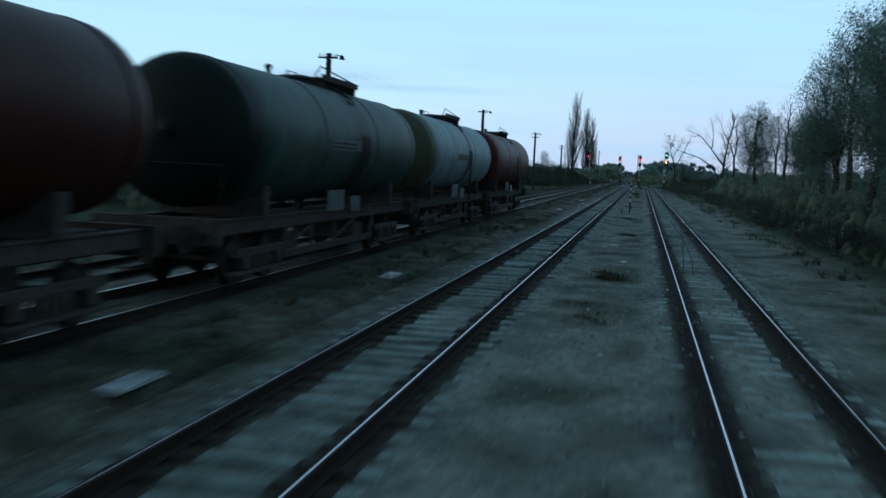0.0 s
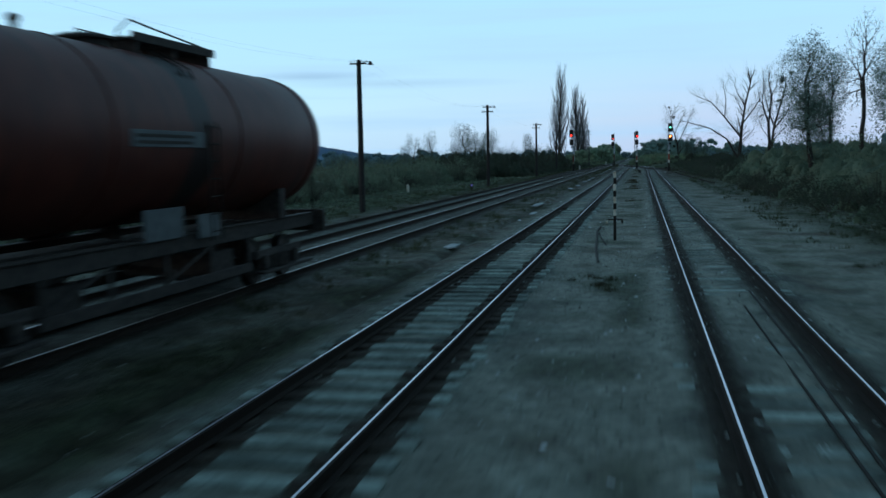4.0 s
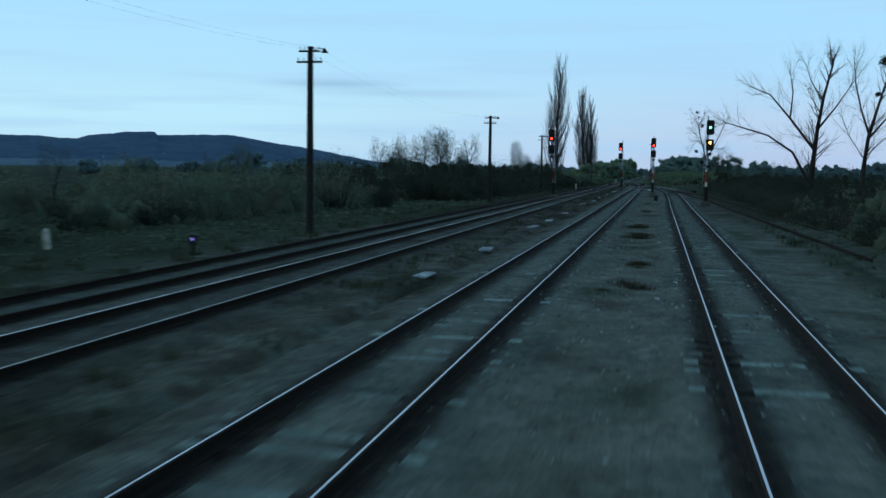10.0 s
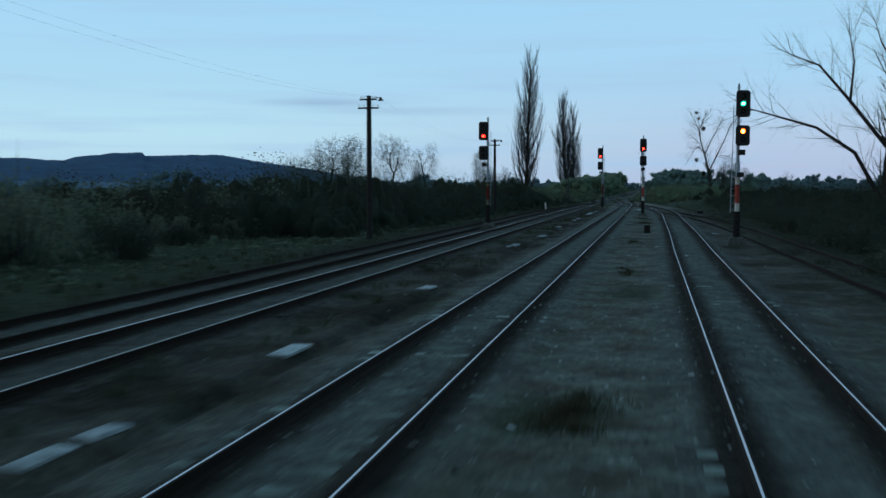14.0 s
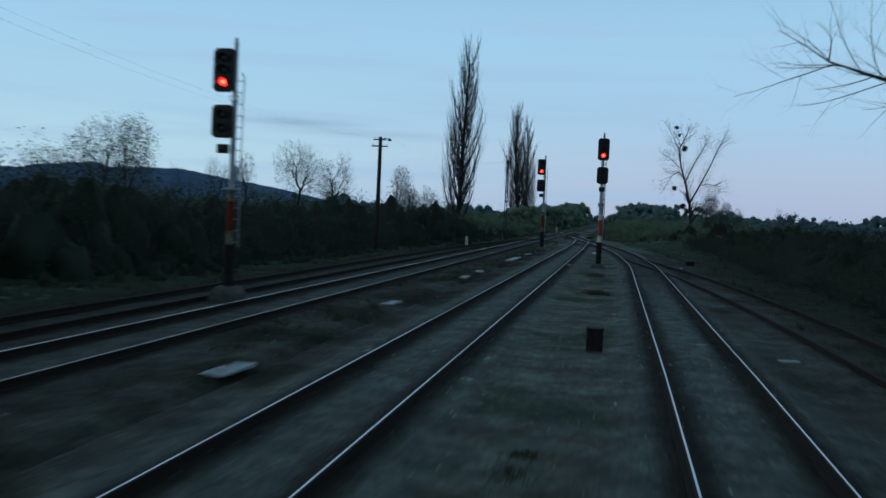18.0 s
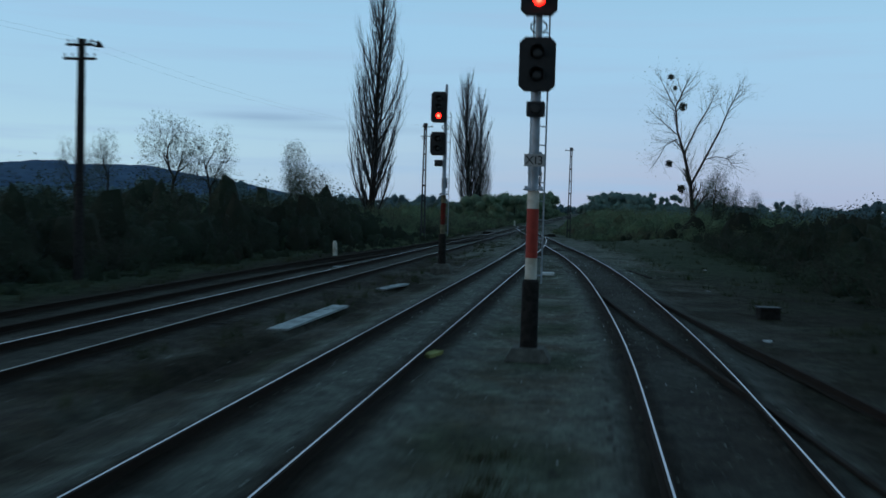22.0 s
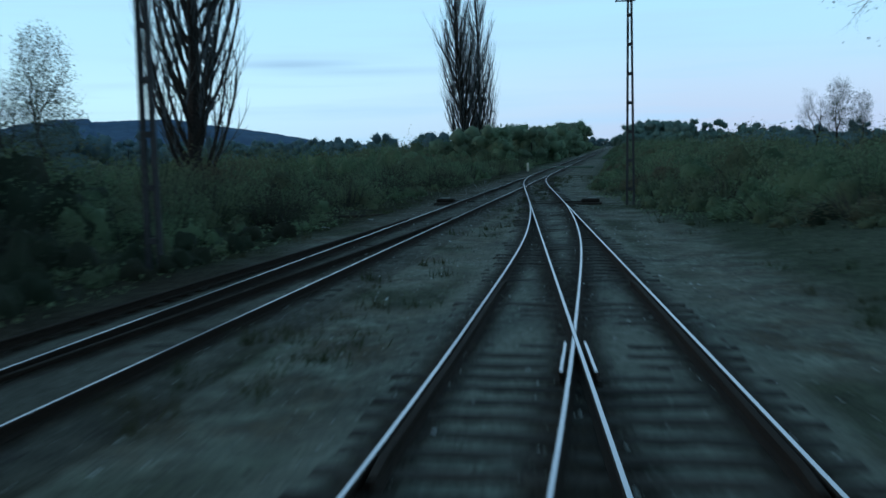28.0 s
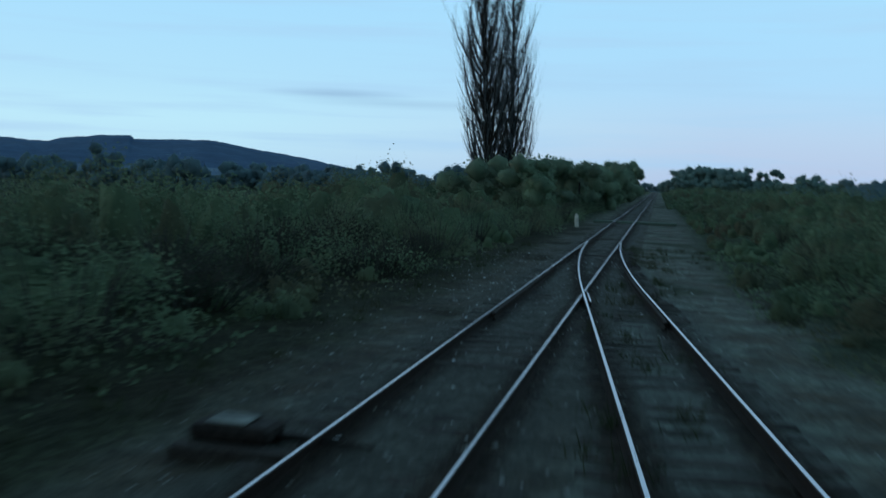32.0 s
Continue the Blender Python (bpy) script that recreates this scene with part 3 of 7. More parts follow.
def ground_z(x, y):
    """Height of the ground sheet: flat under the tracks, a shallow dip to the old track, a grassy mound on the far side."""
    z = -0.215
    z += (-0.22 - 0.10 * smooth01(-17, -22, x)) * smooth01(-11.6, -13.4, x) * (1 - smooth01(262, 300, y))
    z += 0.5 * math.exp(-((x - 4.5) / 4.0) ** 2 - ((y - 291) / 13) ** 2)
    z += 0.25 * smooth01(4.5, 9, x) * (1 - smooth01(195, 230, y))
    z += 0.35 * smooth01(6, 14, x - track_a(y)) * smooth01(235, 270, y)
    far = smooth01(25, 80, abs(x + 5))
    z += far * (0.5 * noise.noise((x * 0.02, y * 0.02, 3.1)))
    q = 0.02 * noise.noise((x * 1.1, y * 1.1, 0.7)) + 0.018 * noise.noise((x * 3.3, y * 3.3, 5.0))
    q += (1 - smooth01(-16.5, -15.0, x) + smooth01(3.5, 6, x)) * 0.08 * noise.noise((x * 0.4, y * 0.4, 9.0))
    # cable trench line between the second and third track
    tr = x + 7.2 + 0.3 * smooth01(150, 190, y) + 0.12 * noise.noise((0, y * 0.09, 0))
    q -= 0.11 * math.exp(-(tr / 0.16) ** 2) * (1 - smooth01(240, 262, y))
    q += 0.05 * math.exp(-((tr + 0.5) / 0.40) ** 2) * (1 - smooth01(240, 262, y))
    # track beds silted up round the sleepers
    d = abs(x - X_C)
    if d < 2.2:
        q += (0.060 + 0.02 * noise.noise((x * 0.5, y * 0.4, 6.0))) * (1 - smooth01(1.1, 1.8, d))
    if x > 0 and 120 < y < 222 and abs(x - track_s(y)) < 1.6:
        q += 0.055 * (1 - smooth01(1.0, 1.6, abs(x - track_s(y))))
    d = abs(x - track_d(y))
    if d < 2.0:
        q += 0.05 * (1 - smooth01(1.0, 1.7, d)) * (1 - smooth01(270, 285, y))
    d = min(abs(x - track_a(y)), abs(x - track_b(y)) if y < 314 else 9.0)
    if d < 2.2 and y < 338:
        q += (0.060 + 0.010 * smooth01(100, 118, y) + 0.022 * noise.noise((x * 0.25, y * 0.16, 8.0)) + 0.018 * noise.noise((x * 0.9, y * 0.5, 2.0)) - 0.018 * smooth01(262, 272, y) - (0.026 * (1 - smooth01(60, 95, y)) if x < -2.5 else 0.0)) * (1 - smooth01(1.1, 1.8, d))
    return z + q


# ---- ground sheet ----
def build_ground():
    xs = list(np.arange(-19.0, -12.01, 0.28)) + list(np.arange(-12.0, 2.2, 0.115)) + list(np.arange(2.2, 9.01, 0.28))
    s, x = 0.32, 9.0
    while x < 3600:
        x += s
        s *= 1.13
        xs.append(x)
    s, x = 0.32, -19.0
    while x > -3600:
        x -= s
        s *= 1.13
        xs.insert(0, x)
    ys = list(np.arange(-20.0, 380.0, 0.8))
    s, y = 0.6, ys[-1]
    while y < 4600:
        y += s
        s *= 1.06
        ys.append(y)
    s, y = 0.7, -20.0
    while y > -900:
        y -= s
        s *= 1.25
        ys.insert(0, y)
    nx, ny = len(xs), len(ys)
    verts = np.empty((ny, nx, 3))
    zone = np.zeros((ny, nx, 4))
    for j, y in enumerate(ys):
        centres = (track_a(y), track_b(y) if y < 314 else track_a(y), X_C, track_d(y))
        ts = track_s(y)
        for i, x in enumerate(xs):
            verts[j, i] = (x, y, ground_z(x, y))
            dist = min(abs(x - c) for c in centres)
            nz = noise.noise((x * 0.35, y * 0.35, 2.0))
            wob = 0.5 * nz + 0.4 * noise.noise((x * 1.3, y * 1.3, 4.0))
            bal = 1 - smooth01(1.0, 1.9, dist + wob * 0.6)
            left = smooth01(-15.6 + 2.6 * smooth01(130, 160, y), -18.0 + 3.2 * smooth01(130, 160, y), x + 1.2 * wob) if y < 250 else smooth01(-12.3, -14.2, x + 1.0 * wob)
            lim = 3.6 - 1.5 * smooth01(85, 120, y) if y < 230 else track_a(min(y, 340)) + 2.5
            right = smooth01(lim, lim + 2.4, x + 1.5 * wob)
            mid = 0.8 * smooth01(0.05 - 0.3 * smooth01(195, 215, y) * (1 - smooth01(258, 270, y)), 0.38, nz) * smooth01(1.2, 1.8, dist)
            if -9.3 < x < -6.4 and y < 262:
                mid = max(mid, 0.6 * smooth01(-0.2, 0.3, nz) * smooth01(-6.5, -7.9, x + 0.5 * wob))
            gr = max(left, right, mid) * (1 - 0.75 * bal)
            if abs(x - ts) < 1.3 and y < 245:
                gr *= 0.55
            rd = min(abs(abs(x - c) - HALF) for c in centres)
            dark = 1 - smooth01(0.17, 0.50 + 0.16 * wob, rd)
            if y < 262:
                dark = max(dark, (0.42 + 0.25 * smooth01(80, 110, y) + 0.16 * smooth01(150, 180, y)) * smooth01(-6.6, -8.3, x + 0.6 * wob) * smooth01(-9.8, -9.0, x) * (0.6 + 0.5 * nz), 0.7 * smooth01(-0.35, 0.25, nz) * math.exp(-((x + 7.2 + 0.3 * smooth01(150, 190, y) + 0.12 * noise.noise((0, y * 0.09, 0))) / 0.15) ** 4))
            if abs(x - centres[0]) < 0.9 and y > 190:
                dark = max(dark, (0.78 + 0.3 * nz) * smooth01(195, 222, y) * (1 - smooth01(262, 275, y)))
            if -10 < x < -6.2 and 20 < y < 262:
                dark = max(dark, (0.74 + 0.4 * nz) * (0.35 * smooth01(20, 40, y) + 0.65 * smooth01(100, 150, y)) * smooth01(-6.2, -7.0, x + 0.4 * wob))
            if x < -11.8 and y > 292:
                dark = max(dark, (0.55 + 0.4 * nz) * smooth01(292, 306, y) * (1 - smooth01(360, 400, y)))
            if abs(x - X_C) < 1.7:
                dark = max(dark, 0.5 + 0.28 * smooth01(200, 228, y) * (1 - smooth01(268, 285, y)))
            # paler gravelly earth near the start, lightened further in place of haze
            pale = 0.97 * (1 - smooth01(50, 160, y)) * (1 - min(1.0, dark)) * (1 - gr) * smooth01(-0.35, 0.2, wob) * smooth01(-6.9, -4.9, x + 0.6 * wob)
            pale = max(pale, 0.42 * smooth01(262, 272, y) * (1 - smooth01(298, 312, y)) * (1 - min(1.0, dark)) * (1 - gr) * smooth01(-0.4, 0.3, nz) * smooth01(-13, -11.8, x), 0.22 * math.exp(-((x - 3.5) / 3.5) ** 2 - ((y - 290) / 12) ** 2))
            if 0.8 < x < 14 and 130 < y < 262:
                dark = max(dark, (0.56 + 0.15 * smooth01(200, 225, y) + 0.3 * nz) * smooth01(130, 160, y) * smooth01(0.8, 1.5, x - track_a(y)) * (1 - smooth01(240, 262, y)) * (1 - smooth01(9, 14, x)))
            if -18 < x < -12 and y > 20:
                dark = max(dark, (0.78 + 0.3 * nz) * (0.45 + 0.55 * smooth01(140, 170, y)) * (1 - smooth01(285, 300, y)) * smooth01(-18, -16, x))
            zone[j, i] = (bal, gr, min(1.0, dark), pale)
    me = bpy.data.meshes.new("ground")
    me.vertices.add(nx * ny)
    me.vertices.foreach_set("co", verts.ravel())
    a = np.arange(nx * ny).reshape(ny, nx)
    quads = np.stack([a[:-1, :-1], a[:-1, 1:], a[1:, 1:], a[1:, :-1]], -1).reshape(-1, 4)
    me.loops.add(quads.size)
    me.loops.foreach_set("vertex_index", quads.ravel())
    me.polygons.add(len(quads))
    me.polygons.foreach_set("loop_start", np.arange(0, quads.size, 4))
    me.polygons.foreach_set("loop_total", np.full(len(quads), 4))
    me.polygons.foreach_set("use_smooth", np.ones(len(quads), bool))
    me.materials.append(GROUND)
    at = me.color_attributes.new("zone", "FLOAT_COLOR", "POINT")
    at.data.foreach_set("color", zone.ravel())
    me.update()
    me.validate()
    tagged(new("ground", me), "dark dusk earth with gravel, dirt and dull grass", "ground", kind="structure")
    return np.array(xs), np.array(ys), verts[:, :, 2].copy()


GRID_X, GRID_Y, GRID_Z = build_ground()


def ground_many(x, y):
    """Heights of the ground sheet at arrays of places."""
    i = np.clip(np.searchsorted(GRID_X, x) - 1, 0, len(GRID_X) - 2)
    j = np.clip(np.searchsorted(GRID_Y, y) - 1, 0, len(GRID_Y) - 2)
    u = np.clip((x - GRID_X[i]) / (GRID_X[i + 1] - GRID_X[i]), 0, 1)
    v = np.clip((y - GRID_Y[j]) / (GRID_Y[j + 1] - GRID_Y[j]), 0, 1)
    low = GRID_Z[j, i] * (1 - u) + GRID_Z[j, i + 1] * u
    return low * (1 - v) + (GRID_Z[j + 1, i] * (1 - u) + GRID_Z[j + 1, i + 1] * u) * v


LATTICE = np.random.default_rng(5).uniform(-1, 1, (64, 64))


def lumps(x, y, size, shift=0.0):
    """Smooth noise from -1 to 1 over arrays of places, with lumps of the given size."""
    x, y = x / size + shift, y / size + shift * 1.7
    i, j = np.floor(x).astype(int), np.floor(y).astype(int)
    u, v = x - i, y - j
    u, v = u * u * (3 - 2 * u), v * v * (3 - 2 * v)
    i, j, i1, j1 = i % 64, j % 64, (i + 1) % 64, (j + 1) % 64
    return (LATTICE[i, j] * (1 - u) + LATTICE[i1, j] * u) * (1 - v) + (LATTICE[i, j1] * (1 - u) + LATTICE[i1, j1] * u) * v


def unit_ball(level):
    """A sphere of triangles, from an octahedron split again and again."""
    v = [(1, 0, 0), (-1, 0, 0), (0, 1, 0), (0, -1, 0), (0, 0, 1), (0, 0, -1)]
    f = [(0, 2, 4), (2, 1, 4), (1, 3, 4), (3, 0, 4), (2, 0, 5), (1, 2, 5), (3, 1, 5), (0, 3, 5)]
    for k in range(level):
        mid, out = {}, []

        def half(a, b):
            key = (min(a, b), max(a, b))
            if key not in mid:
                q = Vector(v[a]) + Vector(v[b])
                mid[key] = len(v)
                v.append(tuple(q.normalized()))
            return mid[key]

        for a, b, c in f:
            p, q, r = half(a, b), half(b, c), half(c, a)
            out += [(a, p, r), (p, b, q), (r, q, c), (p, q, r)]
        f = out
    return np.array(v), np.array(f)


def cloud_mesh(name, pos, size, seed, mats, thin=None, hearts=None):
    """One mesh of many small leaves: a pointed blade at each place, turned at random; thin ones are twigs.
    hearts (centres, radii, level) are the dense uneven hearts of the shrubs, inside the leaves."""
    g = np.random.default_rng(seed)
    n = len(pos)
    u = g.normal(size=(n, 3))
    if thin is not None:
        u[thin] = g.normal(size=(thin.sum(), 3)) * 0.35 + (0, 0, 1)
    u /= np.linalg.norm(u, axis=1)[:, None]
    w = np.cross(u, g.normal(size=(n, 3)))
    w /= np.linalg.norm(w, axis=1)[:, None]
    width = size * g.uniform(0.35, 0.6, n)
    length = size.copy()
    if thin is not None:
        width[thin], length[thin] = 0.008, g.uniform(0.25, 0.7, thin.sum())
    u, w = u * length[:, None], w * width[:, None]
    v = np.stack([pos - w, pos + w, pos + u], 1).reshape(-1, 3)
    f = np.arange(3 * n)
    if hearts is not None:
        c, rad, level = hearts
        bv, bf = unit_ball(level)
        jag = g.uniform(0.62, 1.22, (len(c), len(bv), 1))
        hv = c[:, None] + bv[None] * rad[:, None] * jag
        f = np.concatenate([f, (bf[None] + 3 * n + len(bv) * np.arange(len(c))[:, None, None]).ravel()])
        v = np.concatenate([v, hv.reshape(-1, 3)])
    m = len(f) // 3
    me = bpy.data.meshes.new(name)
    me.vertices.add(len(v))
    me.vertices.foreach_set("co", v.astype(np.float32).ravel())
    me.loops.add(len(f))
    me.loops.foreach_set("vertex_index", f.astype(np.int32))
    me.polygons.add(m)
    me.polygons.foreach_set("loop_start", np.arange(0, 3 * m, 3, dtype=np.int32))
    me.polygons.foreach_set("loop_total", np.full(m, 3, dtype=np.int32))
    for mat in mats if isinstance(mats, (list, tuple)) else [mats]:
        me.materials.append(mat)
    if thin is not None:
        me.polygons.foreach_set("material_index", np.concatenate([thin, np.zeros(m - n, bool)]).astype(np.int32))
    me.update()
    return me


# ---- far hill ----
RIDGE = ((8, -0.3), (10, -0.2), (13.2, 0.22), (16.3, 0.50), (19.3, 1.07), (22.3, 1.50), (23.9, 1.79), (25.2, 1.80), (27.9, 1.72), (28.04, 1.72), (28.12, 1.90), (29.5, 1.86), (31.6, 1.62), (32.2, 1.44), (33.0, 1.45), (34.0, 1.55), (36, 1.55), (40, 1.6), (50, 1.9), (62, 1.8), (98, 0.1))


def ridge(az):
    """Elevation of the hill's skyline in degrees over its bearing to the left of the line: a long flat top with a step in its forest edge."""
    e = float(np.interp(az, [a for a, b in RIDGE], [b for a, b in RIDGE]))
    return e + 0.030 * noise.noise((az * 1.7, 0, 0)) + 0.022 * noise.noise((az * 7, 1, 0)) + 0.016 * noise.noise((az * 23, 2, 0))


def build_hill():
    g = Geo()
    azs = [8 + 0.08 * i for i in range(1120)]
    rows = 12
    for az in azs:
        e = ridge(az)
        for r in range(rows):
            f = r / (rows - 1)
            dist = 3100 + 1200 * f
            top = 4300 * math.tan(radians(e)) + 6
            z = -6 + top * (f ** 0.75) + (14 * noise.noise((az * 0.5, f * 4, 7)) + 5 * noise.noise((az * 2.3, f * 12, 3))) * math.sin(f * math.pi)
            a = radians(az)
            g.v.append(Vector((-math.sin(a) * dist, 150 + math.cos(a) * dist, z)))
        a = radians(az)
        g.v.append(Vector((-math.sin(a) * 4600, 150 + math.cos(a) * 4600, -20)))
    rows += 1
    for i in range(len(azs) - 1):
        for r in range(rows - 1):
            g.f.append((i * rows + r, i * rows + r + 1, (i + 1) * rows + r + 1, (i + 1) * rows + r))
            g.m.append(0)
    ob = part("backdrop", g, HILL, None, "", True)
    return tagged(ob, "long wooded hill far across the plain, haze blue put into its colour", "hill", kind="structure")


build_hill()


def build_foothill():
    """Low strip at the foot of the hill; its pale blue colour paints the mist there."""
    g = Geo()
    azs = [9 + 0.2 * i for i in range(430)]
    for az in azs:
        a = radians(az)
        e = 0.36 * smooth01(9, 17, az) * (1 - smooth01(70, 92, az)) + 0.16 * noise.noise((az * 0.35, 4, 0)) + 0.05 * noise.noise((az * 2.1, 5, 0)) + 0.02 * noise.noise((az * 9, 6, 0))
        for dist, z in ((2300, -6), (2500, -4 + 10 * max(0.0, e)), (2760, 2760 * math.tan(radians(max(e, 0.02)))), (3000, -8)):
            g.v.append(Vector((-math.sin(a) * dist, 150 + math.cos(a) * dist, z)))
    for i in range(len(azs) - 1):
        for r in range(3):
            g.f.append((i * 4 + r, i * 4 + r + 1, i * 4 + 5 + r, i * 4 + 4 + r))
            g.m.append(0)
    tagged(part("backdrop", g, FOOTHILL, None, "", True), "low strip of land below the hill, mist put into its pale blue", "hill", kind="structure")


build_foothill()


# ---- tracks ----
RAIL_PROFILE = ((-0.017, 0.0), (0.017, 0.0), (0.036, -0.007), (0.036, -0.035), (0.010, -0.050), (0.010, -0.125), (0.068, -0.142), (0.068, -0.155), (-0.068, -0.155), (-0.068, -0.142), (-0.010, -0.125), (-0.010, -0.050), (-0.036, -0.035), (-0.036, -0.007))


def rail(parent, fn, off, y0, y1, top, dz=0.0, zf=None, step=None, label="", name="rail", flare=0.0, wide=1.0):
    ys, y = [], y0
    while y < y1:
        ys.append(y)
        curved = 215 < y < 360
        y += step or (1.5 if curved else 8.0)
    ys.append(y1)
    g = Geo()
    n = len(RAIL_PROFILE)
    for y in ys:
        out = flare * (smooth01(y1 - 0.6, y1, y) + smooth01(y0 + 0.6, y0, y)) if flare else 0.0
        x = fn(y) + off + out
        z = dz + (zf(y) if zf else 0.0)
        for px, pz in RAIL_PROFILE:
            g.v.append(Vector((x + (px * (wide(y) if callable(wide) else wide) if pz == 0.0 else px), y, pz + z)))
    for i in range(len(ys) - 1):
        for k in range(n):
            g.f.append((i * n + k, i * n + (k + 1) % n, (i + 1) * n + (k + 1) % n, (i + 1) * n + k))
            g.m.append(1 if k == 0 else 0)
    g.f += [tuple(range(n)), tuple(range((len(ys) - 1) * n, len(ys) * n))]
    g.m += [0, 0]
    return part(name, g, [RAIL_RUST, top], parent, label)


t1 = thing("track_1", "straight running track curving away with polished rails and half-buried sleepers", "railway track", kind="structure")
t2 = thing("track_2", "parallel siding track with polished rails and pale buried sleepers", "railway track", kind="structure")
t3 = thing("track_3", "straight main track with polished rails on dark ballast", "railway track", kind="structure")
t4 = thing("track_4", "disused rusty outer track sunk in grass", "railway track", kind="structure")
t5 = thing("track_5", "rusty overgrown side track joining through a turnout", "railway track", kind="structure")



def worn_width(y):
    """The polished band on the rail head grows towards the turnouts, where most trains run."""
    return 0.72 + 0.55 * smooth01(235, 268, y)


for s in (-1, 1):
    rail(t1, track_a, s * HALF, -40, 351, RAIL_TOP, wide=worn_width)
    rail(t2, track_b, s * HALF, -40, 309.5 if s < 0 else 313, RAIL_TOP, -0.004, wide=worn_width)
    if s > 0:
        rail(t3, track_c, s * HALF, -40, 262, RAIL_DULL, -0.007, label="dull rusty-topped rail")
    rail(t3, track_c, s * HALF, -40 if s < 0 else 262.02, 1500, RAIL_TOP, -0.007)
    rail(t4, track_d, s * HALF, -40, 302, RAIL_RUST, -0.011, sink_d)
    rail(t5, track_s, s * HALF, 120, 238, RAIL_RUST, -0.03)
# wing and check rails at the two crossings
rail(t1, track_a, HALF - 0.09, 273.5, 285.0, RAIL_RUST, -0.003, step=0.3, label="short rusty check rail", name="check_rail", flare=-0.035)
rail(t2, track_b, -HALF + 0.09, 273.5, 285.0, RAIL_RUST, -0.006, step=0.3, label="short rusty check rail", name="check_rail", flare=0.035)
rail(t1, track_a, HALF - 0.09, 323.5, 335.0, RAIL_RUST, -0.003, step=0.3, label="short rusty check rail", name="check_rail", flare=-0.035)
rail(t3, track_c, -HALF + 0.09, 323.5, 335.0, RAIL_RUST, -0.009, step=0.3, label="short rusty check rail", name="check_rail", flare=0.035)
rail(t1, track_a, -HALF + 0.10, 277.3, 279.0, RAIL_TOP, -0.003, step=0.3, label="worn wing rail of the crossing", name="wing_rail")
rail(t2, track_b, HALF - 0.10, 277.3, 279.0, RAIL_TOP, -0.006, step=0.3, label="worn wing rail of the crossing", name="wing_rail")
rail(t1, track_a, -HALF + 0.10, 326.4, 328.2, RAIL_TOP, -0.003, step=0.3, label="worn wing rail of the crossing", name="wing_rail")


def sleeper_mesh(name, width, mat, broken):
    """A sleeper with worn edges; the stretch under each rail is stained with rust and brake dust."""
    g = Geo()
    rng = random.Random(broken)
    h = width / 2
    cuts = (-h, -h + 0.02, -HALF - 0.27, -HALF + 0.31, HALF - 0.31, HALF + 0.27, h - 0.02, h)
    for i, x in enumerate(cuts):
        end = i in (0, 7)
        for py, pz in ((-0.13, -0.16), (-0.13, -0.02), (-0.11, 0.0), (0.11, 0.0), (0.13, -0.02), (0.13, -0.16)):
            f = 0.9 if end else 1.0
            g.v.append(Vector((x, py * f + rng.uniform(-0.01, 0.01), pz - (0.015 if end else 0.0) + rng.uniform(-0.007, 0.005))))
    for i in range(7):
        for k in range(6):
            g.f.append((i * 6 + k, i * 6 + (k + 1) % 6, i * 6 + 6 + (k + 1) % 6, i * 6 + 6 + k))
            g.m.append(1 if i in (2, 4) else 0)
    g.f += [tuple(range(6)), tuple(range(42, 48))]
    g.m += [0, 0]
    return g.mesh(name, [mat, SEAT_STAIN])


CONC = [sleeper_mesh("sleeper", 2.45, SLEEPER_CONC, k) for k in range(4)]
WOOD = [sleeper_mesh("sleeper", 2.55, SLEEPER_WOOD, 9 + k) for k in range(4)]


def sleepers(parent, fn, y0, y1, meshes, near0, near1, rng, zf=None, skip=()):
    rest = Geo()
    y = y0
    while y < y1:
        x = fn(y) + rng.uniform(-0.05, 0.05)
        z = -0.150 + rng.uniform(-0.018, 0.004) + (zf(y) if zf else 0.0)
        turn = -math.atan((fn(y + 0.5) - fn(y - 0.5))) + rng.uniform(-0.012, 0.012)
        me = rng.choice(meshes)
        m = Matrix.Translation((x, y, z)) @ Matrix.Rotation(turn, 4, "Z")
        if any(a < y < b for a, b in skip):
            pass
        elif near0 <= y < near1:
            ob = new("sleeper", me)
            ob.parent = parent
            ob.matrix_basis = m
        else:
            k = len(rest.v)
            rest.v.extend([m @ q.co for q in me.vertices])
            rest.f.extend([tuple(i + k for i in p.vertices) for p in me.polygons])
            rest.m.extend([p.material_index for p in me.polygons])
        y += 0.62 + rng.uniform(-0.02, 0.02)
    if rest.v:
        tagged(part("sleepers", rest, list(meshes[0].materials), parent), kind="stuff")


# ---- tank wagons on the main track ----
WAGON_RED = tank_material("rust_red_tank_paint", (0.080, 0.018, 0.013), (0.125, 0.031, 0.021), None, (0.6, 0.55))
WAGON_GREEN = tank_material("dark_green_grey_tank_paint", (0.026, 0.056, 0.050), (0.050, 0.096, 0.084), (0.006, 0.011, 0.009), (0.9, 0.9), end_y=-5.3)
WAGON_PALE = tank_material("pale_blue_grey_tank_paint", (0.185, 0.272, 0.285), (0.275, 0.385, 0.405), (0.085, 0.095, 0.055), (1.0, 0.6))
WAGON_BROWN = tank_material("dark_brown_tank_paint", (0.034, 0.007, 0.005), (0.058, 0.013, 0.009), None, (0.4, 0.7))
FRAME_BLACK = surf("sooty_wagon_frame", (0.040, 0.034, 0.033), (0.085, 0.073, 0.066), 10, 0.85, 0.3)
WHEEL_STEEL = surf("worn_wheel_steel", (0.025, 0.021, 0.019), (0.06, 0.052, 0.047), 12, 0.6, 0.2, 0.7)
LABEL_GREY = surf("chalky_grey_data_panel", (0.078, 0.094, 0.101), (0.143, 0.163, 0.169), 6, 0.7, 0.1, dirt=(0.065, 0.065, 0.065), dirt_scale=2.0)
WAGON = 16.6


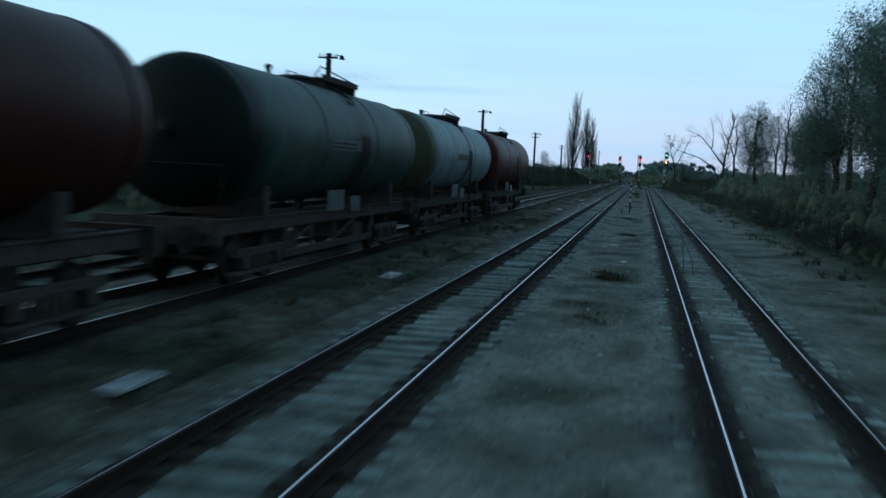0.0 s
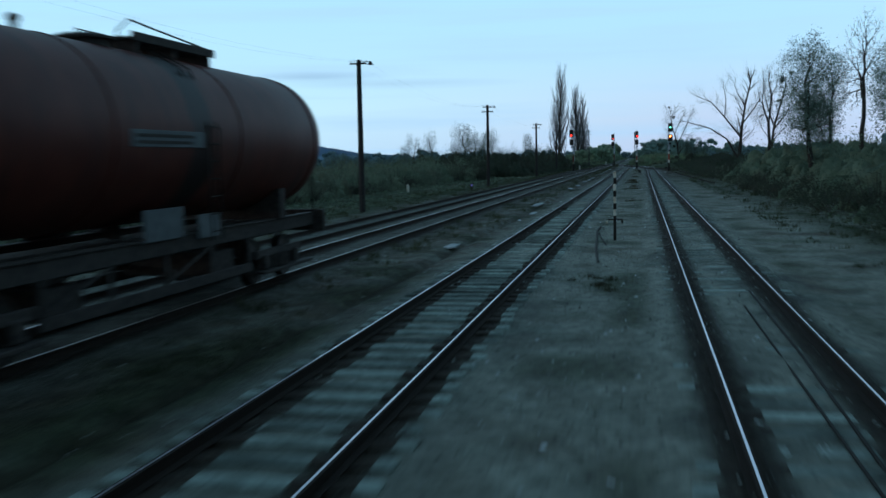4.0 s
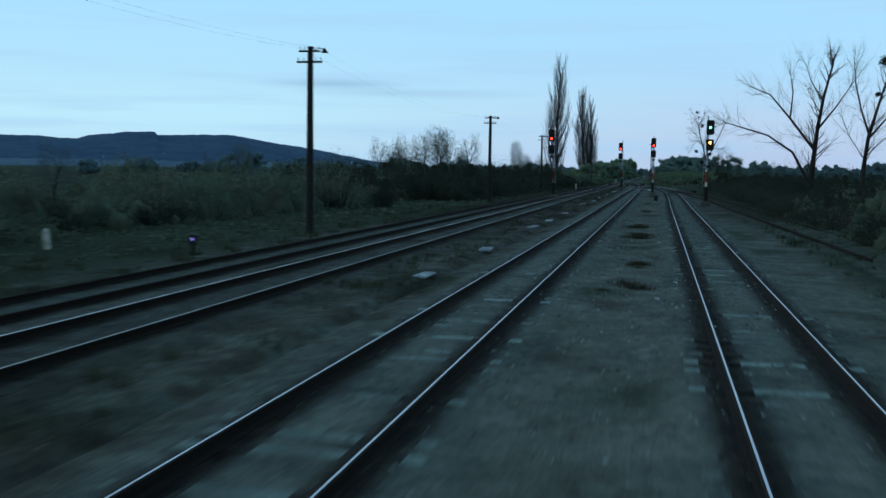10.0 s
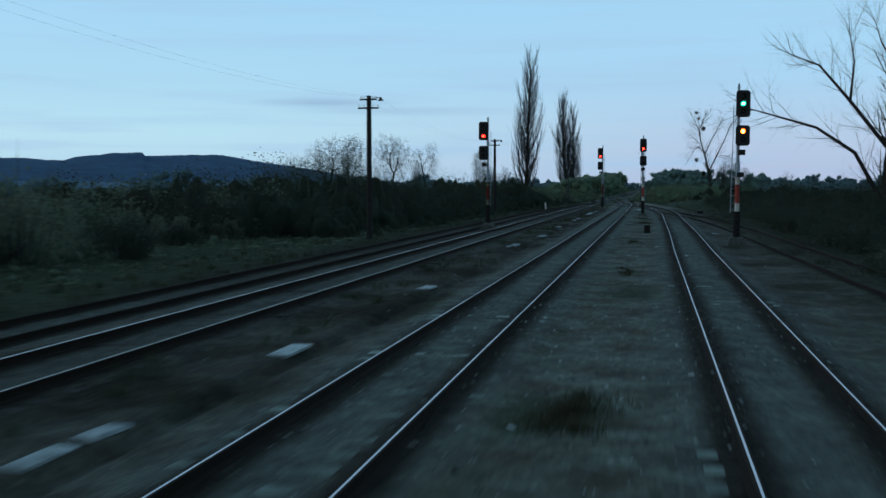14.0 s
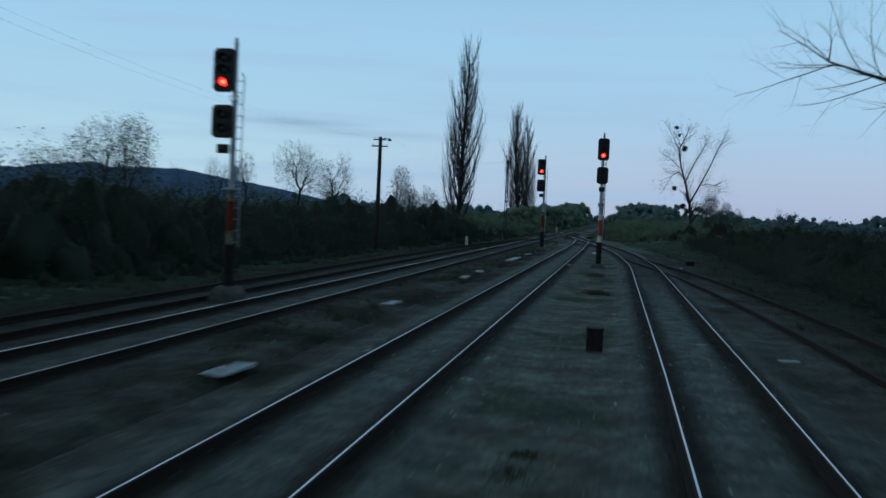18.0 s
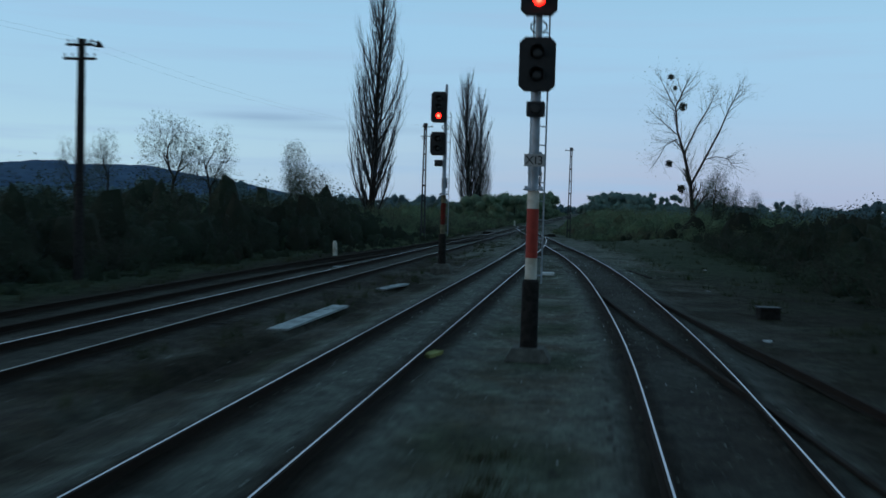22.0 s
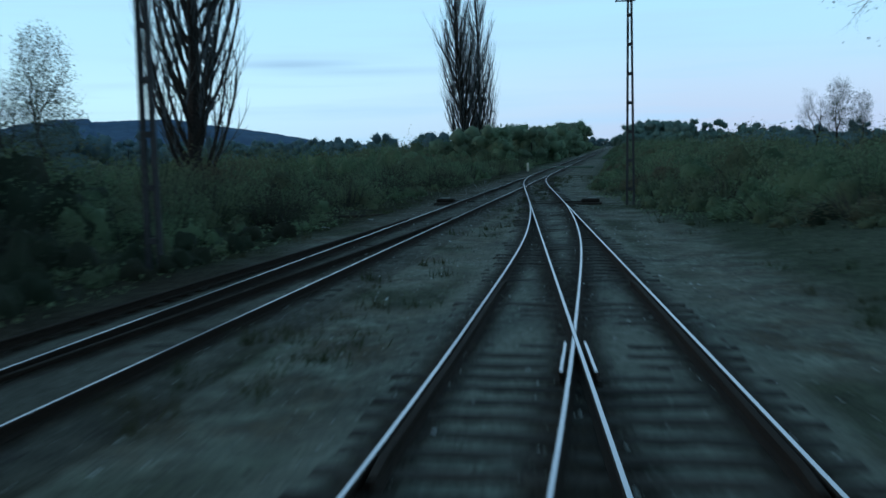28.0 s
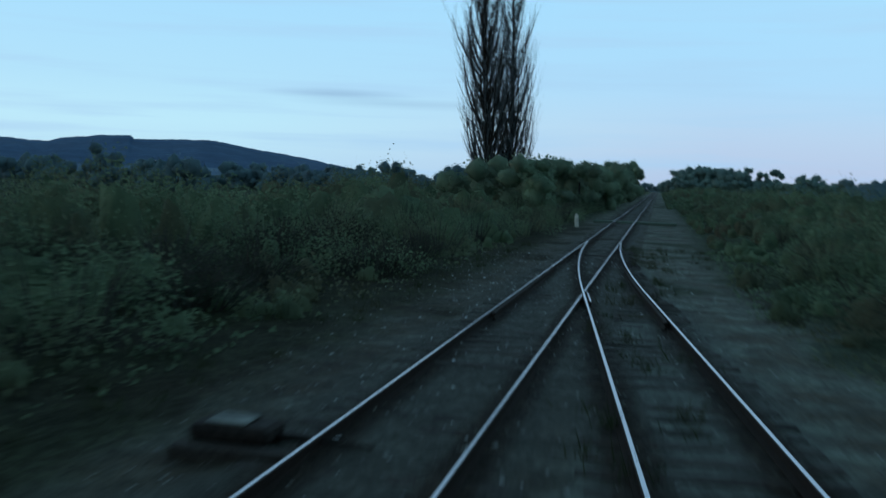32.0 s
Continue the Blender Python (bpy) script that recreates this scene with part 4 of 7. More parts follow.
def tank_wagon(y_mid, paint, label):
    w = thing("tank_wagon", label, "tank wagon", "standing tank wagons", at=pose(X_C, y_mid, 0))
    # barrel with dished ends
    r, half = 1.47, 7.5
    prof = [(0.02, -half)]
    for k in range(1, 8):
        a = k / 7 * math.pi / 2
        prof.append((r * math.sin(a), -half + 0.62 * (1 - math.cos(a))))
    prof += [(r, y) for y in (-4.5, -2.2, 0.0, 2.2, 4.5)]
    for k in range(7, 0, -1):
        a = k / 7 * math.pi / 2
        prof.append((r * math.sin(a), half - 0.62 * (1 - math.cos(a))))
    prof.append((0.02, half))
    barrel = part("tank_barrel", Geo().lathe(prof, 48, "y"), paint, w, smooth=True)
    barrel.location = (0, 0, 2.98)
    for y in (-6.55, -2.3, 2.3, 6.55):
        g = Geo().lathe([(r + 0.002, y - 0.045), (r + 0.014, y - 0.04), (r + 0.014, y + 0.04), (r + 0.002, y + 0.045)], 48, "y")
        part("weld_band", g, paint, w).location = (0, 0, 2.98)
    # manhole, valve and top walkway with handrail
    g = Geo().lathe([(0.42, 4.35), (0.42, 4.50), (0.50, 4.51), (0.50, 4.55), (0.32, 4.60), (0.05, 4.62)], 20)
    part("manhole_dome", g, FRAME_BLACK, w).location = (0, -0.6, 0)
    part("vent_valve", Geo().lathe([(0.06, 4.40), (0.06, 4.58), (0.09, 4.59), (0.09, 4.66), (0.03, 4.69)], 12), FRAME_BLACK, w).location = (0, -2.4, 0)
    for k in range(5):
        part("walkway_plank", Geo().box(-0.36 + k * 0.17, -0.23 + k * 0.17, 0.1, 3.4, 4.60, 4.64, 0.006), FRAME_BLACK, w)
    for y in (0.3, 1.7, 3.2):
        part("walkway_bracket", Geo().box(-0.38, 0.47, y - 0.04, y + 0.04, 4.36, 4.598, 0.006), FRAME_BLACK, w)
    part("kick_board", Geo().box(0.475, 0.50, 0.1, 3.4, 4.57, 4.72, 0.006), FRAME_BLACK, w)
    g = Geo()
    g.path([(0.46, -0.4, 4.40), (0.46, -0.3, 4.68), (0.46, 0.1, 4.90), (0.46, 0.8, 4.85), (0.46, 3.3, 4.70), (0.46, 3.4, 4.62)], [0.018] * 6, 5)
    g.path([(-0.38, -0.2, 4.40), (-0.38, -0.1, 4.76), (-0.38, 0.6, 4.76), (-0.38, 0.7, 4.48)], [0.018] * 4, 5)
    part("handrail", g, IRON, w)
    # frame: sole bars, head stocks, bolsters, saddles
    for s in (-1, 1):
        g = Geo().box(s * 0.95 - 0.06, s * 0.95 + 0.06, -7.7, 7.7, 1.02, 1.30, 0.01)
        g.box(s * 0.95 - 0.10, s * 0.95 + 0.10, -7.7, 7.7, 1.29, 1.325, 0.006)
        part("sole_bar", g, FRAME_BLACK, w)
        part("head_stock", Geo().box(-1.25, 1.25, s * 7.76 - 0.09, s * 7.76 + 0.09, 0.88, 1.38, 0.012), FRAME_BLACK, w)
        g = Geo().box(-1.15, 1.15, s * 5.2 - 0.16, s * 5.2 + 0.16, 1.30, 1.95, 0.015)
        part("saddle", g, FRAME_BLACK, w)
        for t in (-1, 1):
            g = Geo().lathe([(0.10, 0.0), (0.10, 0.32), (0.06, 0.33), (0.06, 0.46), (0.23, 0.47), (0.23, 0.50), (0.04, 0.53)], 18, "y")
            b = part("buffer", g, IRON, w)
            b.matrix_basis = Matrix.Translation((t * 0.875, s * 7.85, 1.06)) @ Matrix.Rotation(0 if s > 0 else math.pi, 4, "Z")
        # end ladder and platform rail
        g = Geo()
        for t in (-0.2, 0.2):
            g.limb((1.02 + 0.05, s * 7.35 + t * 0.0, 1.3), (1.02 + 0.05, s * 7.35, 2.3), 0.016, 0.016, 5)
        g.path([(1.1, s * 7.45, 1.3), (1.1, s * 7.45, 2.35), (-1.1, s * 7.45, 2.35), (-1.1, s * 7.45, 1.3)], [0.02] * 4, 5)
        part("end_rail", g, IRON, w)
        # bogie
        bg = part("bogie", Geo().box(-0.35, 0.35, -0.3, 0.3, 0.52, 0.98, 0.02), FRAME_BLACK, w)
        bg.location = (0, s * 5.2, 0)
        for t in (-1, 1):
            g = Geo()
            g.box(t * 1.02 - 0.05, t * 1.02 + 0.05, -1.35, 1.35, 0.56, 0.72, 0.012)
            g.box(t * 1.02 - 0.06, t * 1.02 + 0.06, -0.42, 0.42, 0.30, 0.60, 0.02)
            for y in (-0.9, 0.9):
                g.box(t * 1.02 - 0.09, t * 1.02 + 0.11, y - 0.15, y + 0.15, 0.32, 0.62, 0.02)
            for y in (-0.22, 0.0, 0.22):
                g.lathe([(0.07, 0.30), (0.075, 0.45), (0.07, 0.60)], 10, "z", (t * 1.10, y, 0.0))
            part("bogie_side_frame", g, FRAME_BLACK, bg)
        for y in (-0.9, 0.9):
            g = Geo()
            for t in (-1, 1):
                g.lathe([(0.10, t * 0.80), (0.36, t * 0.80), (0.43, t * 0.815), (0.46, t * 0.815), (0.46, t * 0.70), (0.49, t * 0.69), (0.49, t * 0.66), (0.40, t * 0.67), (0.10, t * 0.68)], 28, "x")
            g.lathe([(0.08, -0.8), (0.08, 0.8)], 12, "x")
            part("wheelset", g, WHEEL_STEEL, bg).location = (0, y, 0.46)
    # centre sill, brake rigging and hanging pipes between the bogies
    part("centre_sill", Geo().box(-0.30, 0.30, -7.6, 7.6, 0.86, 1.28, 0.02), FRAME_BLACK, w)
    for s in (-1, 1):
        g = Geo().box(s * 0.98 - 0.03, s * 0.98 + 0.03, -3.7, 3.7, 0.34, 0.52, 0.01)
        for y in (-3.6, -1.8, 0.0, 1.8, 3.6):
            g.box(s * 0.98 - 0.025, s * 0.98 + 0.025, y - 0.06, y + 0.06, 0.50, 1.03, 0.008)
        for y in (-2.7, 0.9):
            g.limb((s * 0.98, y - 0.85, 0.55), (s * 0.98, y + 0.85, 1.0), 0.03, 0.03, 5)
        part("brake_rigging", g, FRAME_BLACK, w)
        for y in (-5.4, 5.4):
            part("step_board", Geo().box(s * 1.10 - 0.12, s * 1.10 + 0.12, y - 1.5, y + 1.5, 0.24, 0.30, 0.01), FRAME_BLACK, w)
    for y in (-2.9, 2.6):
        part("under_box", Geo().box(-0.85, 0.85, y - 0.55, y + 0.55, 0.42, 0.86, 0.03), FRAME_BLACK, w)
    # side boards, brake gear and outlet pipe
    for s in (-1, 1):
        part("data_panel", Geo().box(s * 1.07 - 0.015, s * 1.07 + 0.015, -0.9, 0.5, 1.28, 1.80, 0.006), LABEL_GREY, w, "chalky grey data panel")
        part("data_panel", Geo().box(s * 1.07 - 0.015, s * 1.07 + 0.015, 1.1, 2.0, 1.20, 1.62, 0.006), LABEL_GREY, w, "chalky grey data panel")
        g = Geo().box(s * 1.462 - 0.012, s * 1.462 + 0.012, -1.9, 0.6, 2.78, 3.04, 0.004)
        part("name_board", g, LABEL_GREY, w, "pale board with unreadable lettering")
        g = Geo()
        for k in range(2):
            g.box(s * 1.478 - 0.004, s * 1.478 + 0.004, -1.75, 0.1 + 0.1 * k, 2.83 + 0.10 * k, 2.88 + 0.10 * k, 0.001)
        part("lettering_bar", g, FRAME_BLACK, w)
        g = Geo()
        for y in (0.75, 1.15):
            g.limb((s * 1.5, y, 1.2), (s * 1.5, y, 3.1), 0.018, 0.018, 5)
            g.limb((s * 1.5, y, 3.1), (s * 0.98, y, 4.16), 0.018, 0.018, 5)
            g.limb((s * 0.98, y, 4.16), (s * 0.40, y, 4.48), 0.018, 0.018, 5)
        for k in range(9):
            z = 1.35 + k * 0.3
            x = s * 1.5 if z < 3.1 else s * (1.5 - (z - 3.1) * 0.49)
            g.limb((x, 0.75, z), (x, 1.15, z), 0.013, 0.013, 5)
        part("side_ladder", g, IRON, w)
    g = Geo().lathe([(0.14, 0.75), (0.14, 1.7)], 14, "z")
    g.path([(0, 0, 0.85), (0.5, 0, 0.75), (1.05, 0, 0.7)], [0.07] * 3, 8)
    part("outlet_pipe", g, FRAME_BLACK, w).location = (0, 0.1, 0)
    part("brake_cylinder", Geo().lathe([(0.04, -3.2), (0.2, -3.15), (0.2, -2.5), (0.04, -2.45)], 16, "y", (0.35, 0, 0.85)), FRAME_BLACK, w)
    part("air_tank", Geo().lathe([(0.03, 2.4), (0.17, 2.5), (0.17, 3.6), (0.03, 3.7)], 16, "y", (-0.35, 0, 0.9)), FRAME_BLACK, w)
    return w


Y_END = 49.6
tank_wagon(Y_END - WAGON * 0.5, WAGON_RED, "dull red tank wagon standing at the end of the row")
tank_wagon(Y_END - WAGON * 1.5, WAGON_PALE, "pale blue-grey tank wagon with an olive end and dark spill streak")
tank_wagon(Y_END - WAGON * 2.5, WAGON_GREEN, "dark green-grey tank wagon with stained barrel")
tank_wagon(Y_END - WAGON * 3.5 - 1.3, WAGON_BROWN, "dark brown-red tank wagon on the main track")


# ---- colour-light signals ----
def octagon_box(w, h, d, cut, slot=0, at=(0, 0, 0)):
    """A flat head with cut corners, facing -y."""
    g = Geo()
    ring = [(-w / 2 + cut, -h / 2), (w / 2 - cut, -h / 2), (w / 2, -h / 2 + cut), (w / 2, h / 2 - cut), (w / 2 - cut, h / 2), (-w / 2 + cut, h / 2), (-w / 2, h / 2 - cut), (-w / 2, -h / 2 + cut)]
    n = len(ring)
    for y, s in ((-d / 2, 0.97), (-d / 2 + 0.012, 1.0), (d / 2 - 0.012, 1.0), (d / 2, 0.97)):
        for x, z in ring:
            g.v.append(Vector((at[0] + x * s, at[1] + y, at[2] + z * s)))
    for i in range(3):
        for k in range(n):
            g.f.append((i * n + k, i * n + (k + 1) % n, (i + 1) * n + (k + 1) % n, (i + 1) * n + k))
    g.f += [tuple(range(n)), tuple(range(3 * n, 4 * n))]
    g.m += [0] * len(g.f)
    return g


CORES = {LENS_RED: CORE_RED, LENS_GREEN: CORE_GREEN, LENS_YELLOW: CORE_YELLOW}


def hood(x, z, y, r=0.135, length=0.22):
    """Open half-tube visor over a lens."""
    g = Geo()
    for j in (0, 1):
        for rr in (r, r - 0.012):
            for k in range(13):
                a = math.pi * (-0.15 + 1.3 * k / 12)
                g.v.append(Vector((x + math.cos(a) * rr, y - length * j * (0.65 + 0.35 * math.sin(max(0, min(math.pi, a)))), z + math.sin(a) * rr)))
    n = 13
    for k in range(n - 1):
        g.f += [(k, k + 1, 2 * n + k + 1, 2 * n + k), (n + k, n + k + 1, 3 * n + k + 1, 3 * n + k), (2 * n + k, 2 * n + k + 1, 3 * n + k + 1, 3 * n + k)]
        g.m += [0, 0, 0]
    return g


def signal(x, y, z0, label, lit, heads_off=0.0, ladder_side=1, plate=False, extra=False, white=None, head_up=0.0):
    """A mast signal: tarred foot, banded lower post, steel pipe, ladder, two heads with lenses."""
    s = thing("railway_signal", label, "railway signal", "mast signals", at=pose(x, y, z0))
    white = white or WHITE_PAINT
    g = Geo()
    g.v = [Vector((i * w, j * w, z)) for z, w in ((-0.6, 0.44), (0.02, 0.40), (0.22, 0.28)) for i, j in ((-1, -1), (1, -1), (1, 1), (-1, 1))]
    g.f = [(b + k, b + (k + 1) % 4, b + 4 + (k + 1) % 4, b + 4 + k) for b in (0, 4) for k in range(4)] + [(8, 9, 10, 11)]
    g.m = [0] * 9
    part("foundation", g, FOUND, s, "stained flared concrete foundation block")
    part("mast_foot", Geo().lathe([(0.16, 0.1), (0.15, 1.40), (0.12, 1.44)], 20), BASE_DARK, s)
    for a, b, m, nm in ((1.44, 1.82, white, "white_band"), (1.82, 2.70, RED_PAINT if white is WHITE_PAINT else RED_OLD, "red_band"), (2.70, 3.02, white, "white_band")):
        part(nm, Geo().lathe([(0.106, a + 0.002), (0.106, b - 0.002)], 20), m, s, smooth=False)
    g = Geo().box(-0.175, 0.175, -0.175, 0.175, 3.025, 3.055, 0.006)
    for i in (-1, 1):
        for j in (-1, 1):
            g.lathe([(0.022, 3.055), (0.022, 3.10)], 6, "z", (i * 0.135, j * 0.135, 0))
    part("flange_plate", g, GALV, s)
    part("mast_pipe", Geo().lathe([(0.080, 3.06), (0.076, 5.6), (0.06, 5.62), (0.06, 7.25 + head_up), (0.045, 7.3 + head_up)], 20), GALV, s, smooth=False)
    part("finial", Geo().lathe([(0.03, 7.25 + head_up), (0.05, 7.3 + head_up), (0.05, 7.36 + head_up), (0.01, 7.42 + head_up)], 10), GALV, s)
    # ladder behind the mast
    lx, ly = (0.04 if ladder_side > 0 else -0.11), 0.20
    foot = lx - (0.0 if ladder_side > 0 else 0.08)
    half = 0.14 if ladder_side > 0 else 0.10
    g = Geo()
    for t in (-half, half):
        g.path([(foot + t, ly, 1.36), (lx + t, ly, 5.5), (lx + t, ly + 0.05, 6.3), (lx + t * 0.8, ly - 0.12, 6.42)], [0.017] * 4, 6)
    part("ladder_rail", g, GALV, s)
    for k in range(15):
        z = 1.5 + k * 0.335
        c = foot + (lx - foot) * min(1.0, (z - 1.36) / 4.14)
        part("ladder_rung", Geo().limb((c - half, ly, z), (c + half, ly, z), 0.012, 0.012, 6), GALV, s)
    for z in (1.6, 3.4, 4.5):
        part("ladder_bracket", Geo().limb((0, 0.08, z), (lx, ly, z), 0.015, 0.015, 6), GALV, s)
    # heads
    hx = heads_off
    for zc, hh, lamps in ((6.45 + head_up, 1.25, lit[0]), (4.98 + head_up, 0.95, lit[1])):
        hd = part("signal_head", octagon_box(0.64, hh, 0.10, 0.10, at=(hx, -0.16, zc)), BLACK_PAINT, s, "flat black signal head with cut corners")
        part("lamp_case", Geo().box(hx - 0.2, hx + 0.2, -0.115, 0.10, zc - hh / 2 + 0.1, zc + hh / 2 - 0.1, 0.02), BLACK_PAINT, hd)
        n = len(lamps)
        for k, m in enumerate(lamps):
            lz = zc + (hh * 0.5 - 0.28) * (1 - 2 * k / max(1, n - 1)) if n > 1 else zc
            part("lens", Geo().lathe([(0.112, -0.22), (0.09, -0.24), (0.055, -0.245)], 18, "y", (hx, 0, lz)), m, hd)
            if m in CORES:
                part("lamp_core", Geo().lathe([(0.056, -0.248), (0.04, -0.258), (0.01, -0.262)], 14, "y", (hx, 0, lz)), CORES[m], hd)
            part("lens_hood", hood(hx, lz, -0.21), BLACK_PAINT, hd)
    if heads_off:
        g = Geo()
        for z in (6.1, 6.8, 4.75, 5.2):
            g.box(min(0, hx), max(0, hx), -0.06, -0.03, z - 0.03, z + 0.03, 0.004)
        part("head_bracket", g, GALV, s)
    g = Geo()
    for t in (-1, 1):
        g.path([(t * 0.06, -0.02, 5.55 + head_up), (t * 0.14, -0.02, 5.62 + head_up), (t * 0.14, -0.02, 5.70 + head_up), (t * 0.06, -0.02, 5.76 + head_up)], [0.014] * 4, 6)
    part("cable_loop", g, IRON, s)
    bx = part("relay_box", Geo().box(hx * 0.8 - 0.16, hx * 0.8 + 0.16, -0.30, -0.09, 4.06 + head_up, 4.32 + head_up, 0.02), BLACK_PAINT, s)
    part("lens", Geo().lathe([(0.09, -0.312), (0.07, -0.318)], 16, "y", (hx * 0.8, 0, 4.19 + head_up)), LENS_OFF, bx)
    if extra:
        part("relay_box", Geo().box(-0.05, 0.27, -0.30, -0.09, 3.05, 3.27, 0.02), BLACK_PAINT, s)
    part("telephone_box", Geo().box(-0.12, 0.12, 0.09, 0.22, 3.30, 3.72, 0.015), GALV, s)
    if plate:
        pl = part("number_plate", Geo().box(-0.18, 0.18, -0.115, -0.10, 3.45, 3.67, 0.004), PLATE_WHITE, s, "dirty white plate with black characters")
        cu = bpy.data.curves.new("lettering", "FONT")
        cu.body, cu.size, cu.align_x, cu.extrude = "XI3", 0.22, "CENTER", 0.002
        tx = new("lettering", cu)
        cu.materials.append(BLACK_PAINT)
        tx.parent = pl
        tx.matrix_basis = pose(0, -0.119, 3.485, 90, 0, 0)
        g = Geo()
        for k in range(4):
            g.path([(0.05 + 0.02 * k, 0.1, 3.06), (0.07 + 0.02 * k, 0.12, 3.25 + 0.03 * k), (0.03, 0.10, 3.5)], [0.008] * 3, 5)
        part("cable_bundle", g, IRON, s)
    return s


OFF = LENS_OFF
signal(2.27, 175.9, -0.04, "mast signal showing green over yellow with red and white bands", ((OFF, LENS_GREEN, OFF), (LENS_YELLOW, OFF)), 0.19, -1, False, True)
signal(-12.62, 195.0, -0.12, "mast signal showing red beside the main track", ((OFF, OFF, LENS_RED), (OFF, OFF)), -0.28, 1, white=OLD_WHITE)
signal(-2.47, 225.5, -0.20, "mast signal showing red with a white number plate", ((OFF, OFF, LENS_RED), (OFF, OFF)), 0.0, 1, True, head_up=0.26)
signal(-7.35, 248.4, -0.05, "mast signal showing red between the siding and main track", ((OFF, OFF, LENS_RED), (OFF, OFF)), -0.27, 1, white=OLD_WHITE, head_up=0.12)


# ---- poles ----
def line_pole(x, y, top, arms=1, lamp=True, lean=0.0):
    p = thing("line_pole", "dark wooden line pole with cross-arm, insulators and a small lamp" if lamp else "dark wooden line pole with cross-arm and insulators", "utility pole", "trackside line poles",
              at=pose(x, y, ground_z(x, y) - 0.3, 0, lean, 0))
    h = top - ground_z(x, y) + 0.3
    g = Geo().path([(0, 0, 0), (0, 0, h * 0.35), (0, 0, h * 0.7), (0, 0, h)], [0.175, 0.16, 0.145, 0.125], 10)
    part("post", g, POLE_WOOD, p)
    for k in range(arms):
        z = h - 0.22 - 0.48 * k
        wd = 0.5 + 0.1 * k
        arm = part("cross_arm", Geo().box(-wd, wd, -0.15, -0.07, z - 0.045, z + 0.045, 0.008), POLE_WOOD, p)
        for i in (-1, -0.5, 0.5, 1):
            g = Geo().lathe([(0.012, z + 0.04), (0.012, z + 0.10), (0.035, z + 0.10), (0.03, z + 0.14), (0.038, z + 0.15), (0.02, z + 0.19)], 8, "z", (i * (wd - 0.06), -0.11, 0))
            part("insulator", g, GALV, arm)
    if lamp:
        g = Geo().path([(0.08, -0.05, h - 0.25), (0.4, -0.12, h - 0.10), (0.72, -0.2, h - 0.14)], [0.02] * 3, 6)
        br = part("lamp_bracket", g, IRON, p)
        part("lamp_shade", Geo().lathe([(0.03, h - 0.10), (0.07, h - 0.16), (0.17, h - 0.30), (0.16, h - 0.31), (0.05, h - 0.18)], 14, "z", (0.74, -0.2, 0)), IRON, br)
    return p


line_pole(-17.4, 32.3, 7.85, 1)
line_pole(-17.36, 82.1, 8.2, 1)
line_pole(-17.28, 130.9, 8.0, 2)
line_pole(-17.43, 182.3, 7.7, 2)
line_pole(-19.1, 240.7, 7.95, 2)


def twin_pole(x, y, top, arm_turn, arms):
    """Tapered twin-leg concrete pole with rungs cast between the legs."""
    gz = ground_z(x, y)
    p = thing("concrete_pole", "slender twin-leg concrete pole with openings up its height", "utility pole", "concrete poles", at=pose(x, y, gz - 0.3, 0, 0, arm_turn))
    h = top - gz + 0.3

    def half_w(z):
        return 0.150 - 0.080 * z / h

    for s in (-1, 1):
        g = Geo()
        for z0, z1 in ((0, h * 0.5), (h * 0.5, h)):
            k = len(g.v)
            for z in (z0, z1):
                w = half_w(z)
                for dx, dy in ((-0.05, -0.085), (0.05, -0.085), (0.05, 0.085), (-0.05, 0.085)):
                    g.v.append(Vector((s * w + dx, dy, z)))
            g.f += [(k + a, k + (a + 1) % 4, k + 4 + (a + 1) % 4, k + 4 + a) for a in range(4)] + [(k + 4, k + 5, k + 6, k + 7)]
            g.m += [0] * 5
        part("leg", g, POST_CONC, p)
    z = 1.0
    while z < h - 0.3:
        w = half_w(z)
        part("rung", Geo().box(-w + 0.04, w - 0.04, -0.07, 0.07, z - 0.07, z + 0.07, 0.01), POST_CONC, p)
        z += 1.25
    part("cap", Geo().box(-0.16, 0.16, -0.1, 0.1, h - 0.3, h + 0.04, 0.01), POST_CONC, p)
    for k in range(arms):
        zz = h - 0.25 - 0.75 * k
        arm = part("cross_arm", Geo().box(-0.25 - 0.1 * k, 0.62, -0.13, -0.09, zz - 0.03, zz + 0.03, 0.006), IRON, p)
        for i in (-0.2, 0.55):
            part("insulator", Geo().lathe([(0.012, zz - 0.02), (0.03, zz - 0.08), (0.045, zz - 0.14), (0.03, zz - 0.2), (0.045, zz - 0.26), (0.015, zz - 0.3)] if k else [(0.012, zz + 0.02), (0.035, zz + 0.06), (0.03, zz + 0.12), (0.015, zz + 0.16)], 8, "z", (i, -0.11, 0)), GALV, arm)
    return p


twin_pole(-14.7, 288.5, 9.15, 0, 2)
twin_pole(-3.4, 311.5, 8.85, 180, 1)


# thin sagging wires from pole to pole
LINE = ((-17.4, 32.3, 7.85), (-17.36, 82.1, 8.2), (-17.28, 130.9, 8.0), (-17.43, 182.3, 7.7), (-19.1, 240.7, 7.95), (-14.7, 288.5, 9.15))
for (xa, ya, za), (xb, yb, zb) in zip(LINE, LINE[1:]):
    for side in (-0.4, 0.4):
        pts = [(xa + (xb - xa) * k / 10 + side, ya + (yb - ya) * k / 10, za + (zb - za) * k / 10 - 0.08 - 0.9 * (1 - (k / 5 - 1) ** 2)) for k in range(11)]
        tagged(part("overhead_wire", Geo().path(pts, [0.0018] * 11, 4), IRON, None, "thin dark overhead wire sagging between line poles"), category="wire", group="overhead wires")


